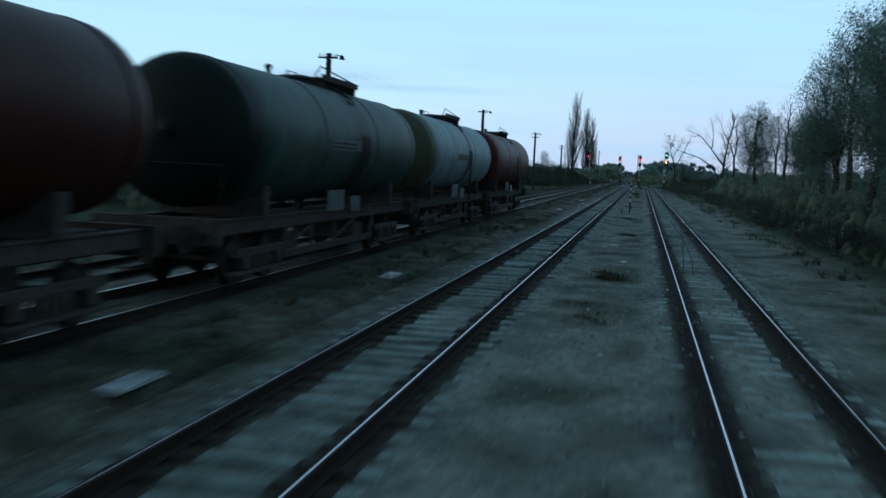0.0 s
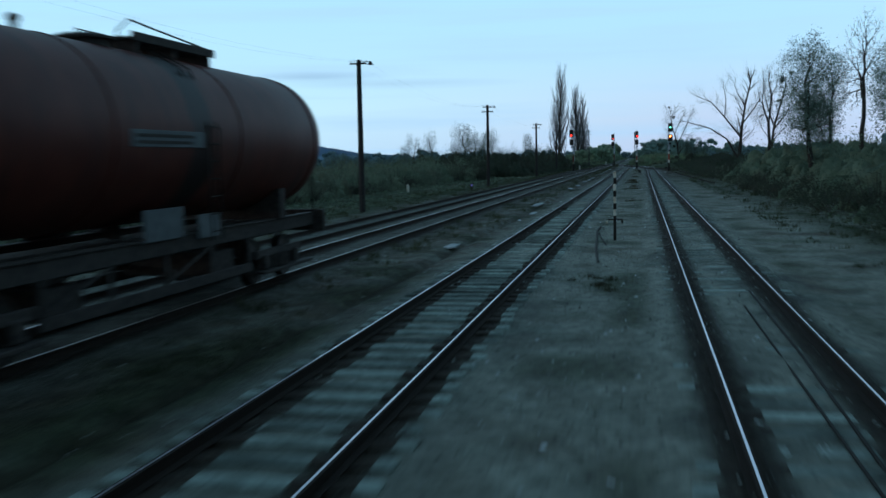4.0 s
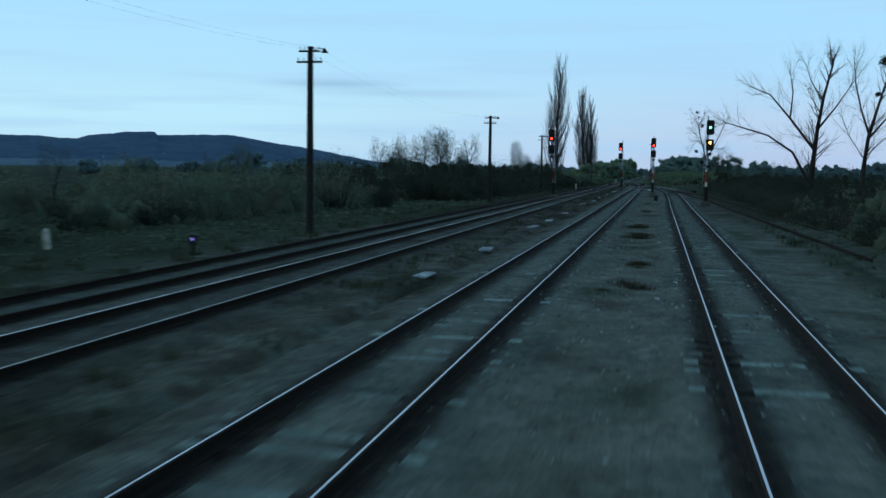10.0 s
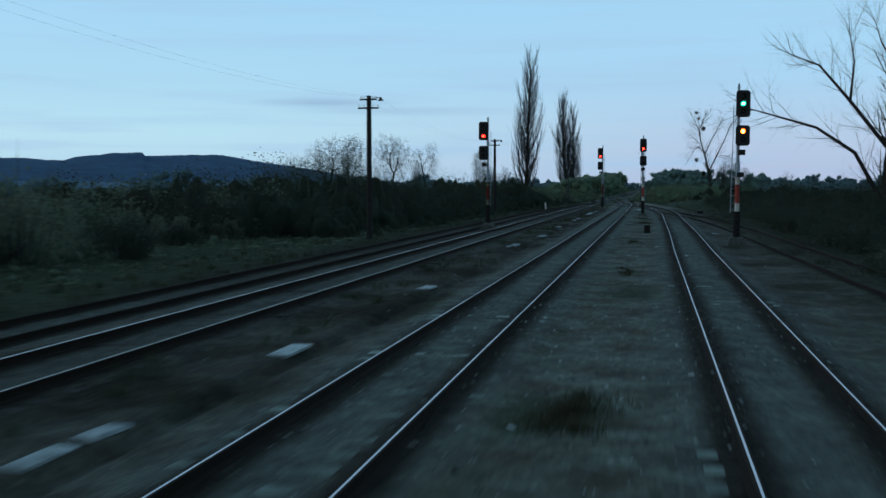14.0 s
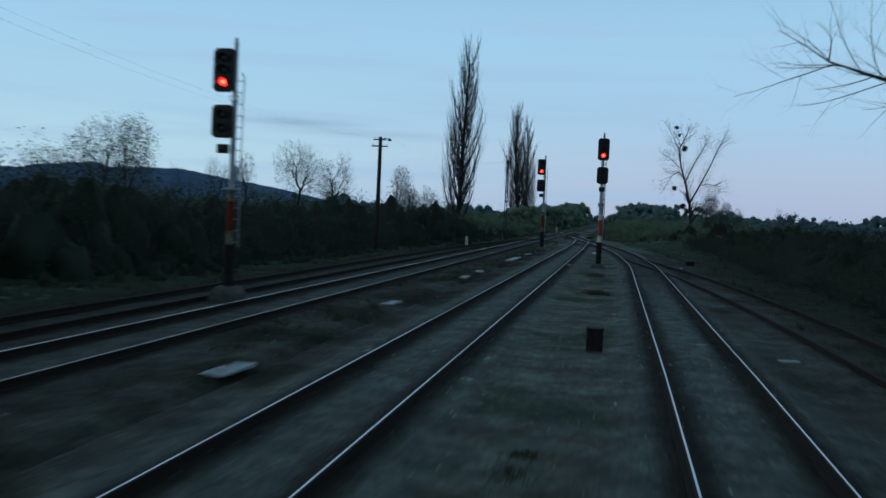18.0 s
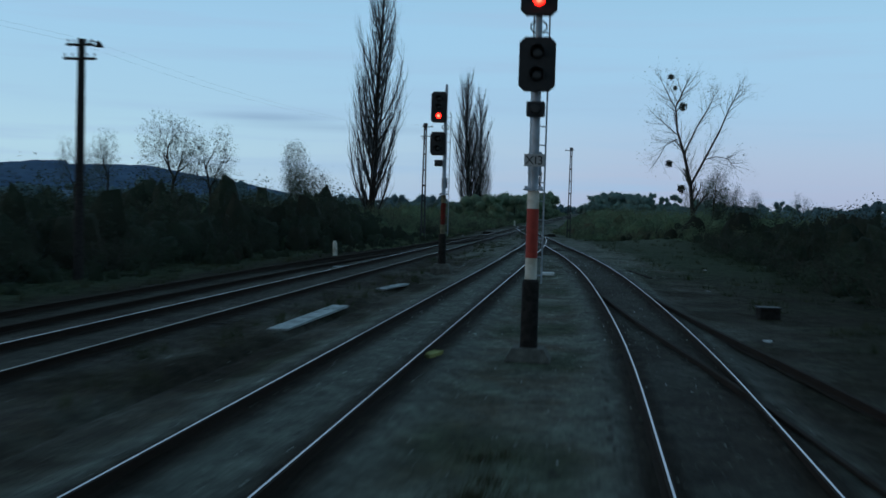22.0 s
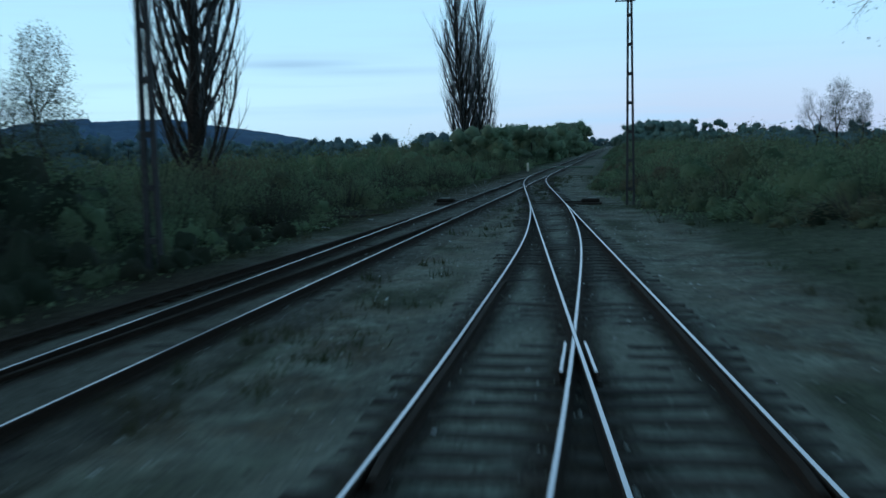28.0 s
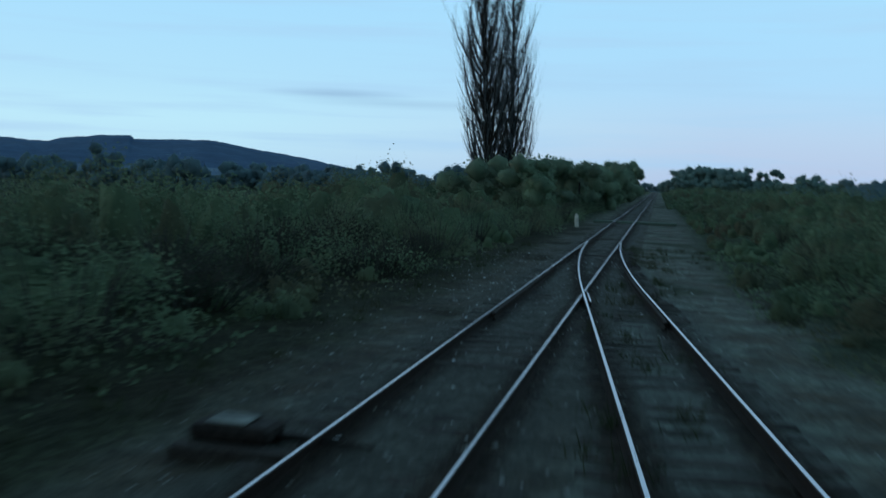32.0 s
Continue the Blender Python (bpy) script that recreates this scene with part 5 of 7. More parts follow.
# ---- small trackside things ----
def striped_post(x, y):
    gz = ground_z(x, y)
    p = thing("marker_post", "slim post banded black and white beside the siding", "marker post", at=pose(x, y, gz - 0.2))
    z, k = 0.0, 0
    for b, m in ((1.00, BASE_DARK), (0.21, WHITE_PAINT), (0.20, BASE_DARK), (0.21, WHITE_PAINT), (0.20, BASE_DARK), (0.21, WHITE_PAINT), (0.20, BASE_DARK), (0.21, WHITE_PAINT)):
        part("band", Geo().box(-0.045, 0.045, -0.045, 0.045, z + 0.001, z + b - 0.001, 0.008), m, p, "white painted band" if m is WHITE_PAINT else "black painted band")
        z += b
    return p


striped_post(-2.49, 59.18)


def slab(x, y, w, l, turn, rng, h=0.07, label="pale concrete trough cover lying on the dirt"):
    g = Geo().box(-w / 2, w / 2, -l / 2, l / 2, 0, h, 0.012)
    for q in g.v:
        q.x += rng.uniform(-0.015, 0.015)
        q.y += rng.uniform(-0.02, 0.02)
    ob = part("concrete_slab", g, CONCRETE, None, label)
    tagged(ob, category="concrete slab", group="trough covers")
    ob.matrix_basis = pose(x, y, max(ground_z(x + i * w / 3, y + j * l / 3) for i in (-1, 0, 1) for j in (-1, 0, 1)) - 0.035, rng.uniform(-1, 1), rng.uniform(-1.5, 1.5), turn)
    return ob


rs = random.Random(5)
for x, y, w, l in ((-7.45, -6.0, 0.42, 1.3), (-7.55, 6.9, 0.42, 1.3), (-7.4, 56.5, 0.4, 1.25), (-6.85, 75.5, 0.34, 1.5), (-7.45, 83.7, 0.5, 3.9), (-7.5, 111.9, 0.42, 1.3), (-7.42, 121.05, 0.5, 1.5), (-7.65, 135.3, 0.36, 1.1),
                   (-7.6, 136.4, 0.36, 0.8), (-7.5, 142.1, 0.45, 1.3), (-7.55, 152.8, 0.4, 1.2), (-7.9, 172.8, 0.42, 2.4), (-7.62, 182.5, 0.52, 1.5), (-7.9, 195.8, 0.42, 1.3), (-7.82, 209.5, 0.4, 1.5),
                   (-7.82, 214.6, 0.4, 1.3), (-7.78, 230.3, 0.52, 6.0), (-7.75, 240.1, 0.42, 3.6), (-7.7, 250.7, 0.5, 0.35), (-12.15, 250.4, 0.5, 0.7), (2.05, 188.6, 0.55, 0.3)):
    slab(x, y, w * 0.8, l * 0.85, rs.uniform(-4, 4), rs, 0.055)
fm = slab(-3.07, 249.85, 0.54, 0.6, 0, rs, 0.13, "white-painted concrete fouling marker between converging tracks")
ys = slab(-4.15, 225.0, 0.20, 0.62, -14, rs, 0.10, "yellowish broken stone block lying by the rail")
ys.data.materials[0] = YELLOW_STONE
fm["category"], fm["group"] = "fouling marker", "fouling markers"
fm.data.materials[0] = CLEAN_WHITE


def equipment_box(x, y):
    gz = ground_z(x, y)
    b = thing("equipment_box", "squat dark iron track equipment box with a rusted lid", "equipment box", at=pose(x, y, gz - 0.1))
    part("body", Geo().box(-0.17, 0.17, -0.2, 0.2, 0, 0.54, 0.02), BASE_DARK, b)
    part("lid", Geo().box(-0.19, 0.19, -0.22, 0.22, 0.542, 0.585, 0.015), IRON, b, "rusted iron lid")
    part("leg_plate", Geo().box(-0.3, 0.3, -0.3, 0.3, -0.1, 0.02, 0.02), IRON, b)
    return b


equipment_box(-1.9, 188.3)


def cable_box(x, y):
    b = thing("cable_box", "low wide black cable box standing in the grass", "equipment box", at=pose(x, y, ground_z(x, y) - 0.05, 0, 0, 6))
    part("body", Geo().box(-0.27, 0.27, -0.22, 0.22, 0, 0.34, 0.02), BASE_DARK, b)
    part("lid", Geo().box(-0.30, 0.30, -0.25, 0.25, 0.342, 0.38, 0.012), BLACK_PAINT, b)
    part("latch", Geo().box(-0.03, 0.03, -0.262, -0.246, 0.28, 0.36, 0.004), IRON, b)
    return b


cable_box(3.3, 235.0)


def point_machine(x, y, turn):
    gz = ground_z(x, y)
    p = thing("point_machine", "low dark iron point machine on timbers beside the turnout", "point machine", "point machines", at=pose(x, y, gz, 0, 0, turn))
    for k in (-1, 1):
        part("timber", Geo().box(-0.6, 0.75, k * 0.35 - 0.12, k * 0.35 + 0.12, -0.08, 0.10, 0.015), SLEEPER_WOOD, p)
    part("case", Geo().box(-0.5, 0.32, -0.26, 0.26, 0.10, 0.27, 0.04), IRON, p)
    part("lid", Geo().box(-0.34, 0.08, -0.2, 0.2, 0.272, 0.31, 0.02), STONE, p, "grey dusty lid")
    part("rod", Geo().limb((0.3, 0.05, 0.16), (1.3, 0.05, 0.10), 0.025, 0.025, 8), IRON, p)
    return p


point_machine(-11.85, 313.4, 0)
point_machine(-5.25, 312.4, 180)


def stone_post(x, y, h, label="short whitewashed concrete marker stone"):
    gz = ground_z(x, y)
    g = Geo()
    g.lathe([(0.13, -0.2), (0.13, h * 0.6), (0.12, h * 0.85), (0.08, h * 0.97), (0.02, h)], 8)
    ob = part("marker_stone", g, WHITE_PAINT, None, label)
    tagged(ob, category="marker stone", group="marker stones")
    ob.matrix_basis = pose(x, y, gz, 2, -3, 20)
    return ob


stone_post(-15.6, 263.4, 0.85)
stone_post(-13.2, 371.7, 0.9)
stone_post(-23.3, 119.6, 0.75)


def shunt_light(x, y):
    gz = ground_z(x, y)
    s = thing("dwarf_signal", "small dwarf shunting signal with a violet light", "dwarf signal", at=pose(x, y, gz))
    part("stem", Geo().lathe([(0.05, -0.1), (0.05, 0.35)], 10), IRON, s)
    part("case", Geo().box(-0.14, 0.14, -0.1, 0.12, 0.35, 0.72, 0.03), BLACK_PAINT, s)
    part("lens", Geo().lathe([(0.06, -0.105), (0.02, -0.12)], 14, "y", (0, 0, 0.55)), LAMP_VIOLET, s)
    return s


shunt_light(-17.0, 118.4)


def cable_frame(x, y):
    gz = ground_z(x, y)
    s = thing("cable_bracket", "low iron bracket bar with a white bolt head", "cable bracket", at=pose(x, y, gz, 0, 0, 12))
    part("bar", Geo().box(-0.33, 0.33, -0.04, 0.04, 0.12, 0.17, 0.01), IRON, s)
    for k in (-1, 1):
        part("leg", Geo().box(k * 0.31 - 0.03, k * 0.31 + 0.03, -0.05, 0.05, -0.1, 0.125, 0.008), IRON if k > 0 else WHITE_PAINT, s)
    return s


cable_frame(-2.72, 67.7)


def loose_cable(pts, r, label):
    g = Geo().path([(x, y, ground_z(x, y) + r * 0.7) for x, y in pts], [r] * len(pts), 6)
    tagged(part("loose_cable", g, IRON, None, label), category="cable", group="loose cables")


loose_cable([(-0.45, 12), (-0.27, 16.3), (-0.1, 21.5), (0.12, 27), (0.34, 33), (0.42, 40), (0.40, 46)], 0.018, "dark iron rod lying between the rails")
loose_cable([(-0.2, 11.5), (0.02, 16.6), (0.16, 24.5), (0.2, 31), (0.12, 44)], 0.016, "dark iron rod lying between the rails")
loose_cable([(-2.75, 52), (-2.92, 55.1), (-3.1, 59.7), (-3.22, 63.0), (-3.17, 65)], 0.035, "dark pipe half sunk beside the siding")
loose_cable([(-2.7, 57.0), (-3.0, 60.3), (-3.12, 62.2)], 0.022, "dark pipe half sunk beside the siding")


def street_light(x, y, z):
    s = thing("street_light", "far street lamp glowing white on a thin pole", "street lamp", "far street lamps", at=pose(x, y, ground_z(x, y)))
    part("pole", Geo().limb((0, 0, -0.5), (0, 0, z), 0.08, 0.06, 8), IRON, s)
    part("lamp_head", Geo().lathe([(0.05, z + 0.3), (0.22, z + 0.2), (0.26, z), (0.05, z - 0.08)], 12), LAMP_WHITE, s)


street_light(-196, 540, 4.0)
street_light(-420, 800, 9.0)
street_light(-860, 1750, 24.0)
street_light(-790, 1790, 22.0)
street_light(-400, 1380, 10.0)
street_light(-2.2, 1010, 4.2)


def foot_crossing(y, turn):
    """Plank foot crossing over the main track: boards between and outside the rails."""
    c = thing("foot_crossing", "weathered greenish timber foot crossing over the main track", "foot crossing", at=pose(X_C + 1.1, y, -0.02, 0, 0, turn))
    for x0, x1 in ((-3.4, -1.99), (-1.72, -0.49), (-0.21, 2.6)):
        for k in range(4):
            part("board", Geo().box(x0, x1, -0.5 + k * 0.26, -0.26 + k * 0.26, -0.16, 0.012 + 0.004 * (k % 2), 0.012), CROSSING_WOOD, c)
    return c


foot_crossing(381.0, -8)


# ---- trees and shrubs ----
def grow(limbs, twigs, p, d, length, r, level, rng, opt, ends):
    """One limb with its side limbs; d is its direction, opt the habit of the tree."""
    segs = (7, 5, 4, 2, 1)[min(level, 4)]
    pts, radii = [Vector(p)], [r]
    d = Vector(d).normalized()
    tip = 0.25 if level < opt["levels"] else 0.35
    for k in range(segs):
        wob = opt["wob"] * (0.6 if level == 0 else 1.0)
        d = (d + Vector((rng.gauss(0, wob), rng.gauss(0, wob), rng.gauss(0, wob * 0.6) + opt["up"] * (0 if level == 0 else 1)))).normalized()
        pts.append(pts[-1] + d * (length / segs))
        radii.append(r * (1 - (1 - tip) * (k + 1) / segs))
    geo = limbs if level < 2 else twigs
    geo.path(pts, radii, (9, 6, 4, 3, 3)[min(level, 4)])
    if level >= opt["levels"]:
        ends.append(pts[-1])
        return
    n = opt["kids"][level]
    first = opt["first"][level]
    for i in range(n):
        f = first + (1 - first) * (i + rng.uniform(0.1, 0.9)) / n
        k = min(segs - 1, int(f * segs))
        q = pts[k].lerp(pts[k + 1], f * segs - k)
        rr = radii[k] * 0.62
        axis = (pts[k + 1] - pts[k]).normalized()
        side = axis.orthogonal().normalized()
        side.rotate(Matrix.Rotation(i * 2.4 + rng.uniform(-0.6, 0.6), 3, axis))
        ang = radians(rng.uniform(*opt["angle"][level]))
        nd = axis * math.cos(ang) + side * math.sin(ang)
        ln = length * opt["ratio"][level] * rng.uniform(0.65, 1.15) * (1.15 - 0.55 * f if level == 0 else 1)
        grow(limbs, twigs, q, nd, ln, min(rr, r * 0.55) * opt.get("thin", (1, 1, 1, 1))[level], level + 1, rng, opt, ends)


def tree_meshes(seed, height, r, opt, twig):
    rng = random.Random(seed)
    limbs, twigs, ends = Geo(), Geo(), []
    rng.uniform(0, 1)
    grow(limbs, twigs, (0, 0, -0.3), Vector((0, 0, 1)), height * rng.uniform(0.85, 1.0), r, 0, rng, opt, ends)
    return limbs.mesh("trunk", BARK), twigs.mesh("twigs", twig)


def crown_tree(seed, domes, n, tip, fork, leaves=0, leaf_size=0.1, clump=0.2, twig=None, leaf=None, lean=(0.0, 0.0), droop=0.0, heart=0):
    """A tree whose limbs fork again and again towards shoots that fill the given domes (x, y, z, rx, ry, rz, share)."""
    rng = random.Random(seed)
    g = np.random.default_rng(seed)
    shoots = []
    for cx, cy, cz, rx, ry, rz, share in domes:
        k = int(n * share)
        d = g.normal(size=(k, 3))
        d /= np.linalg.norm(d, axis=1)[:, None]
        d *= (g.random(k) ** 0.42)[:, None]
        shoots.append(d * (rx, ry, rz) + (cx, cy, cz))
    shoots = np.concatenate(shoots)
    shoots[:, 2] = np.maximum(shoots[:, 2], fork * 0.75)
    limbs, twigs = Geo(), Geo()

    def spread(p, d, t, r0):
        k = len(t)
        r = min(r0, tip * k ** 0.47)
        c = Vector(t.mean(0))
        v = c - p
        if k == 1:
            mid = p.lerp(c, 0.55) + Vector((rng.gauss(0, 0.07), rng.gauss(0, 0.07), rng.gauss(0, 0.05))) * v.length
            end = c + Vector((0, 0, -droop * v.length))
            twigs.path([p, mid, end], [r, r * 0.8, r * 0.5], 3)
            return
        step = v.length * (rng.uniform(0.30, 0.46) if k > 3 else 0.5)
        way = (v.normalized() * 0.8 + d * 0.4 + Vector((rng.gauss(0, 0.13), rng.gauss(0, 0.13), rng.gauss(0, 0.07)))).normalized()
        q = p + way * step
        mid = p.lerp(q, 0.5) + Vector((rng.gauss(0, 0.05), rng.gauss(0, 0.05), rng.gauss(0, 0.03))) * step
        (limbs if r > 0.035 else twigs).path([p, mid, q], [r, r * 0.94, r * 0.86], 7 if r > 0.08 else 5 if r > 0.03 else 3)
        e = t - np.array(q)
        e = e / np.maximum(np.linalg.norm(e, axis=1), 1e-4)[:, None]
        e = e - e.mean(0)
        axis = np.linalg.svd(e, full_matrices=False)[2][0]
        order = np.argsort(e @ axis)
        m = max(1, min(k - 1, int(k * rng.uniform(0.3, 0.7))))
        for part_of in (order[:m], order[m:]):
            spread(q, way, t[part_of], r * 0.9)

    r = tip * len(shoots) ** 0.47
    top = Vector((lean[0], lean[1], fork))
    limbs.path([Vector((0, 0, -0.4)), top * 0.5 + Vector((rng.gauss(0, 0.06), rng.gauss(0, 0.06), 0)), top], [r * 1.5, r * 1.12, r], 9)
    spread(top, Vector((0, 0, 1)), shoots, r)
    fol = None
    if leaves:
        e = shoots[g.integers(0, len(shoots), leaves)]
        fol = cloud_mesh("leaves", e + g.normal(size=(leaves, 3)) * clump, leaf_size * g.uniform(0.6, 1.4, leaves), seed, leaf,
                         hearts=(shoots[:heart], g.uniform(0.3, 0.7, (heart, 1)) * (1, 1, 0.9), 1) if heart else None)
    return limbs.mesh("trunk", BARK), twigs.mesh("twigs", twig or TWIG), fol


def plant(name, meshes, x, y, turn, scale, label, category, group="", sink=0.1, lean=(0, 0)):
    t = thing(name, label, category, group, at=pose(x, y, ground_z(x, y) - sink, lean[0], lean[1], turn) @ Matrix.Diagonal((scale[0], scale[1], scale[2], 1)))
    for nm, me in zip(("trunk", "branchwork", "foliage"), meshes):
        if me:
            part(nm, me, None, t)
    return t


POPLAR = dict(levels=3, kids=(74, 10, 7), first=(0.025, 0.12, 0.1), angle=((30, 46), (14, 34), (15, 40)), ratio=(0.31, 0.40, 0.5), wob=0.06, up=0.34, thin=(0.62, 0.7, 0.9))
poplar_a = tree_meshes(21, 27.0, 0.36, POPLAR, twig=TWIG_POPLAR)
poplar_b = tree_meshes(33, 27.0, 0.42, POPLAR, twig=TWIG_POPLAR)
plant("poplar_tree", poplar_a, -24.3, 313.4, 40, (1.03, 1.03, 0.965), "tall bare columnar poplar above the hedge", "tree", "bare poplars")
plant("poplar_tree", poplar_b, -24.3, 402.4, 10, (1.08, 1.08, 0.985), "tall bare columnar poplar with two close stems", "tree", "bare poplars")
plant("poplar_tree", poplar_a, -22.4, 404.0, 190, (0.85, 0.85, 0.88), "slimmer bare columnar poplar stem", "tree", "bare poplars")

THIN = dict(thin=(0.7, 0.8, 0.8, 0.8), levels=4, kids=(7, 5, 4, 3), first=(0.30, 0.25, 0.25, 0.2), angle=((22, 46), (22, 48), (25, 50), (25, 55)), ratio=(0.5, 0.5, 0.45, 0.45), wob=0.07, up=0.05)


def framed_tree(seed, shape, opt, sprouts, twig_len, leaf_n):
    """A tree whose main limbs follow given lines of (side, height), with grown side limbs and twigs."""
    rng = random.Random(seed)
    limbs, twigs, ends, fo = Geo(), Geo(), [], Geo()
    for k, (r0, r1, line) in enumerate(shape):
        pts = [Vector((x, rng.gauss(0, 0.25) * (i > 0), z)) for i, (x, z) in enumerate(line)]
        n = len(pts)
        limbs.path(pts, [r0 + (r1 - r0) * i / (n - 1) for i in range(n)], 8)
        for i in range(1 if k == 0 else 0, n - 1):
            for j in range(sprouts):
                d = (pts[i + 1] - pts[i]).normalized()
                side = d.orthogonal().normalized()
                side.rotate(Matrix.Rotation(rng.uniform(0, 6.28), 3, d))
                grow(limbs, twigs, pts[i].lerp(pts[i + 1], rng.random()), d * 0.75 + side * 0.62, twig_len * rng.uniform(0.5, 1.4), 0.7 * max(r1, 0.02), 2, rng, opt, ends)
        for j in range(2):
            grow(limbs, twigs, pts[-1], (pts[-1] - pts[-2]).normalized() + Vector((rng.gauss(0, 0.3), rng.gauss(0, 0.3), 0.1)), twig_len * 0.8, r1, 2, rng, opt, ends)
    for k in range(leaf_n):
        e = rng.choice(ends)
        fo.leaf((e.x + rng.gauss(0, 0.08), e.y + rng.gauss(0, 0.08), e.z + rng.gauss(0, 0.08)), rng.uniform(0.06, 0.13), rng)
    return limbs.mesh("trunk", BARK), twigs.mesh("twigs", TWIG), (fo.mesh("leaves", LEAF_TEAL) if leaf_n else None)


FRAMED = dict(THIN, kids=(7, 5, 5, 4), up=0.06, wob=0.12, ratio=(0.5, 0.5, 0.55, 0.55))
forked = framed_tree(15, ((0.24, 0.17, ((0, -0.3), (0.12, 2.6), (-0.2, 5.6))), (0.15, 0.05, ((-0.2, 5.5), (-0.9, 8.3), (-1.5, 10.4), (-1.8, 12.5), (-1.1, 14.2))), (0.06, 0.02, ((-1.8, 12.4), (-2.5, 13.7), (-3.1, 14.8))),
                          (0.12, 0.03, ((-0.15, 5.5), (1.0, 7.9), (2.2, 10.4), (3.0, 12.5), (3.5, 13.6))), (0.08, 0.025, ((-0.9, 8.2), (0.2, 10.8), (1.2, 12.6), (1.6, 13.6))), (0.05, 0.02, ((-1.55, 10.0), (-2.5, 10.9), (-3.2, 11.4))),
                          (0.05, 0.015, ((-1.55, 9.6), (-2.6, 9.0), (-3.3, 7.6))), (0.045, 0.015, ((1.0, 7.8), (2.0, 8.1), (3.0, 7.9), (3.6, 7.2)))), FRAMED, 7, 1.75, 900)
spread_tree = framed_tree(4, ((0.36, 0.10, ((0, -0.4), (0.0, 1.4), (0.2, 4.6), (0.5, 7.8), (1.0, 11.0), (1.8, 14.6))), (0.17, 0.03, ((-0.1, 1.6), (-2.0, 5.1), (-4.7, 6.9), (-7.6, 7.8), (-9.3, 8.3))),
                              (0.16, 0.03, ((0.2, 5.4), (-2.5, 8.9), (-4.6, 11.3), (-6.6, 12.2))), (0.13, 0.03, ((0.5, 7.6), (2.2, 9.9), (4.0, 12.8))), (0.10, 0.025, ((-2.4, 8.8), (-2.2, 11.5), (-2.6, 13.6))), (0.08, 0.02, ((0.9, 10.6), (-0.4, 12.8), (-0.9, 14.4)))), FRAMED, 7, 2.5, 0)
ball_tree = framed_tree(8, ((0.30, 0.07, ((0, -0.4), (0.2, 3.0), (0.5, 6.3), (1.5, 10.0), (2.2, 12.6))), (0.13, 0.03, ((0.5, 6.6), (-0.3, 9.0), (-1.0, 11.6), (-1.2, 13.4))), (0.12, 0.03, ((0.5, 6.2), (2.4, 8.5), (3.8, 11.8))),
                            (0.06, 0.02, ((0.3, 4.4), (2.0, 6.2), (3.2, 6.1))), (0.05, 0.02, ((0.2, 4.0), (-1.4, 6.4), (-2.2, 8.2)))), FRAMED, 7, 2.3, 0)
plant("bare_tree", spread_tree, 14.5, 203.4, 0, (1.0, 1.0, 1.0), "large bare tree with long crooked side limbs", "tree", "bare trees")
mist_tree_a = plant("bare_tree", ball_tree, 19.2, 200.5, 0, (1.0, 1.0, 1.05), "bare tree with dark mistletoe balls in its crown", "tree", "bare trees")
plant("bare_tree", forked, 7.9, 303.0, 0, (1.0, 1.0, 1.0), "slender forked bare tree with mistletoe balls", "tree", "bare trees", 0.5)


def mistletoe(x, y, z, r, seed):
    rng = random.Random(seed)
    g = Geo()
    for k in range(230):
        d = Vector((rng.gauss(0, 1), rng.gauss(0, 1), rng.gauss(0, 1))).normalized()
        q = d * r * rng.uniform(0.35, 1.0)
        if k % 4 == 0:
            g.limb((0, 0, 0), q, 0.012, 0.006, 3)
        g.leaf(q, r * 0.34, rng)
    ob = part("mistletoe_ball", g, LEAF_MIST, None, "round dark mistletoe clump growing on a bare limb")
    tagged(ob, category="mistletoe", group="mistletoe clumps")
    ob.location = (x, y, z)
    return ob


for k, (x, y, z, r) in enumerate(((5.6, 303, 15.0, 0.30), (6.0, 303, 14.0, 0.24), (6.75, 303, 12.3, 0.42), (5.7, 303, 7.1, 0.36), (6.9, 303, 4.8, 0.42),
                                  (20.9, 200.5, 14.4, 0.62), (22.3, 200.5, 15.4, 0.36), (20.4, 200.5, 11.0, 0.3), (15.0, 203, 8.0, 0.22))):
    mistletoe(x, y, z, r, 70 + k)

# right-hand belt by the start: leafing willows, dense near the start, with bare stems between
willow_a = crown_tree(41, ((0, 0, 6.6, 2.3, 2.3, 3.2, 0.6), (0.9, 0.3, 4.0, 1.9, 1.9, 2.0, 0.4)), 900, 0.0075, 1.6, 40000, 0.058, 0.20, leaf=LEAF_WILLOW)
willow_b = crown_tree(42, ((-0.6, 0, 6.2, 1.9, 1.9, 2.7, 0.5), (0.9, 0, 4.6, 2.0, 2.0, 2.4, 0.5)), 800, 0.0075, 1.3, 34000, 0.058, 0.20, leaf=LEAF_WILLOW)
thicket = crown_tree(43, ((0, 0, 5.8, 2.9, 2.9, 3.8, 0.6), (0.3, 0.2, 2.3, 2.8, 2.8, 2.2, 0.4)), 900, 0.0075, 0.7, 40000, 0.08, 0.36, leaf=LEAF_TEAL, heart=150)
bare_slim = crown_tree(44, ((0.2, 0, 8.2, 1.4, 1.4, 2.6, 0.55), (-0.9, 0.2, 6.4, 1.2, 1.2, 2.0, 0.45)), 700, 0.0062, 3.4, 1500, 0.05, 0.12, twig=TWIG_PALE)
for x, y, t, s in ((9.2, 10, 0, 1.25), (9.9, 17, 80, 1.3), (10.8, 25, 140, 1.15), (13.0, 31, 220, 1.25)):
    plant("leafy_tree", thicket, x, y, t, (s, s, s), "dense dark leafing tree crowding the trackside belt", "tree", "trackside trees")
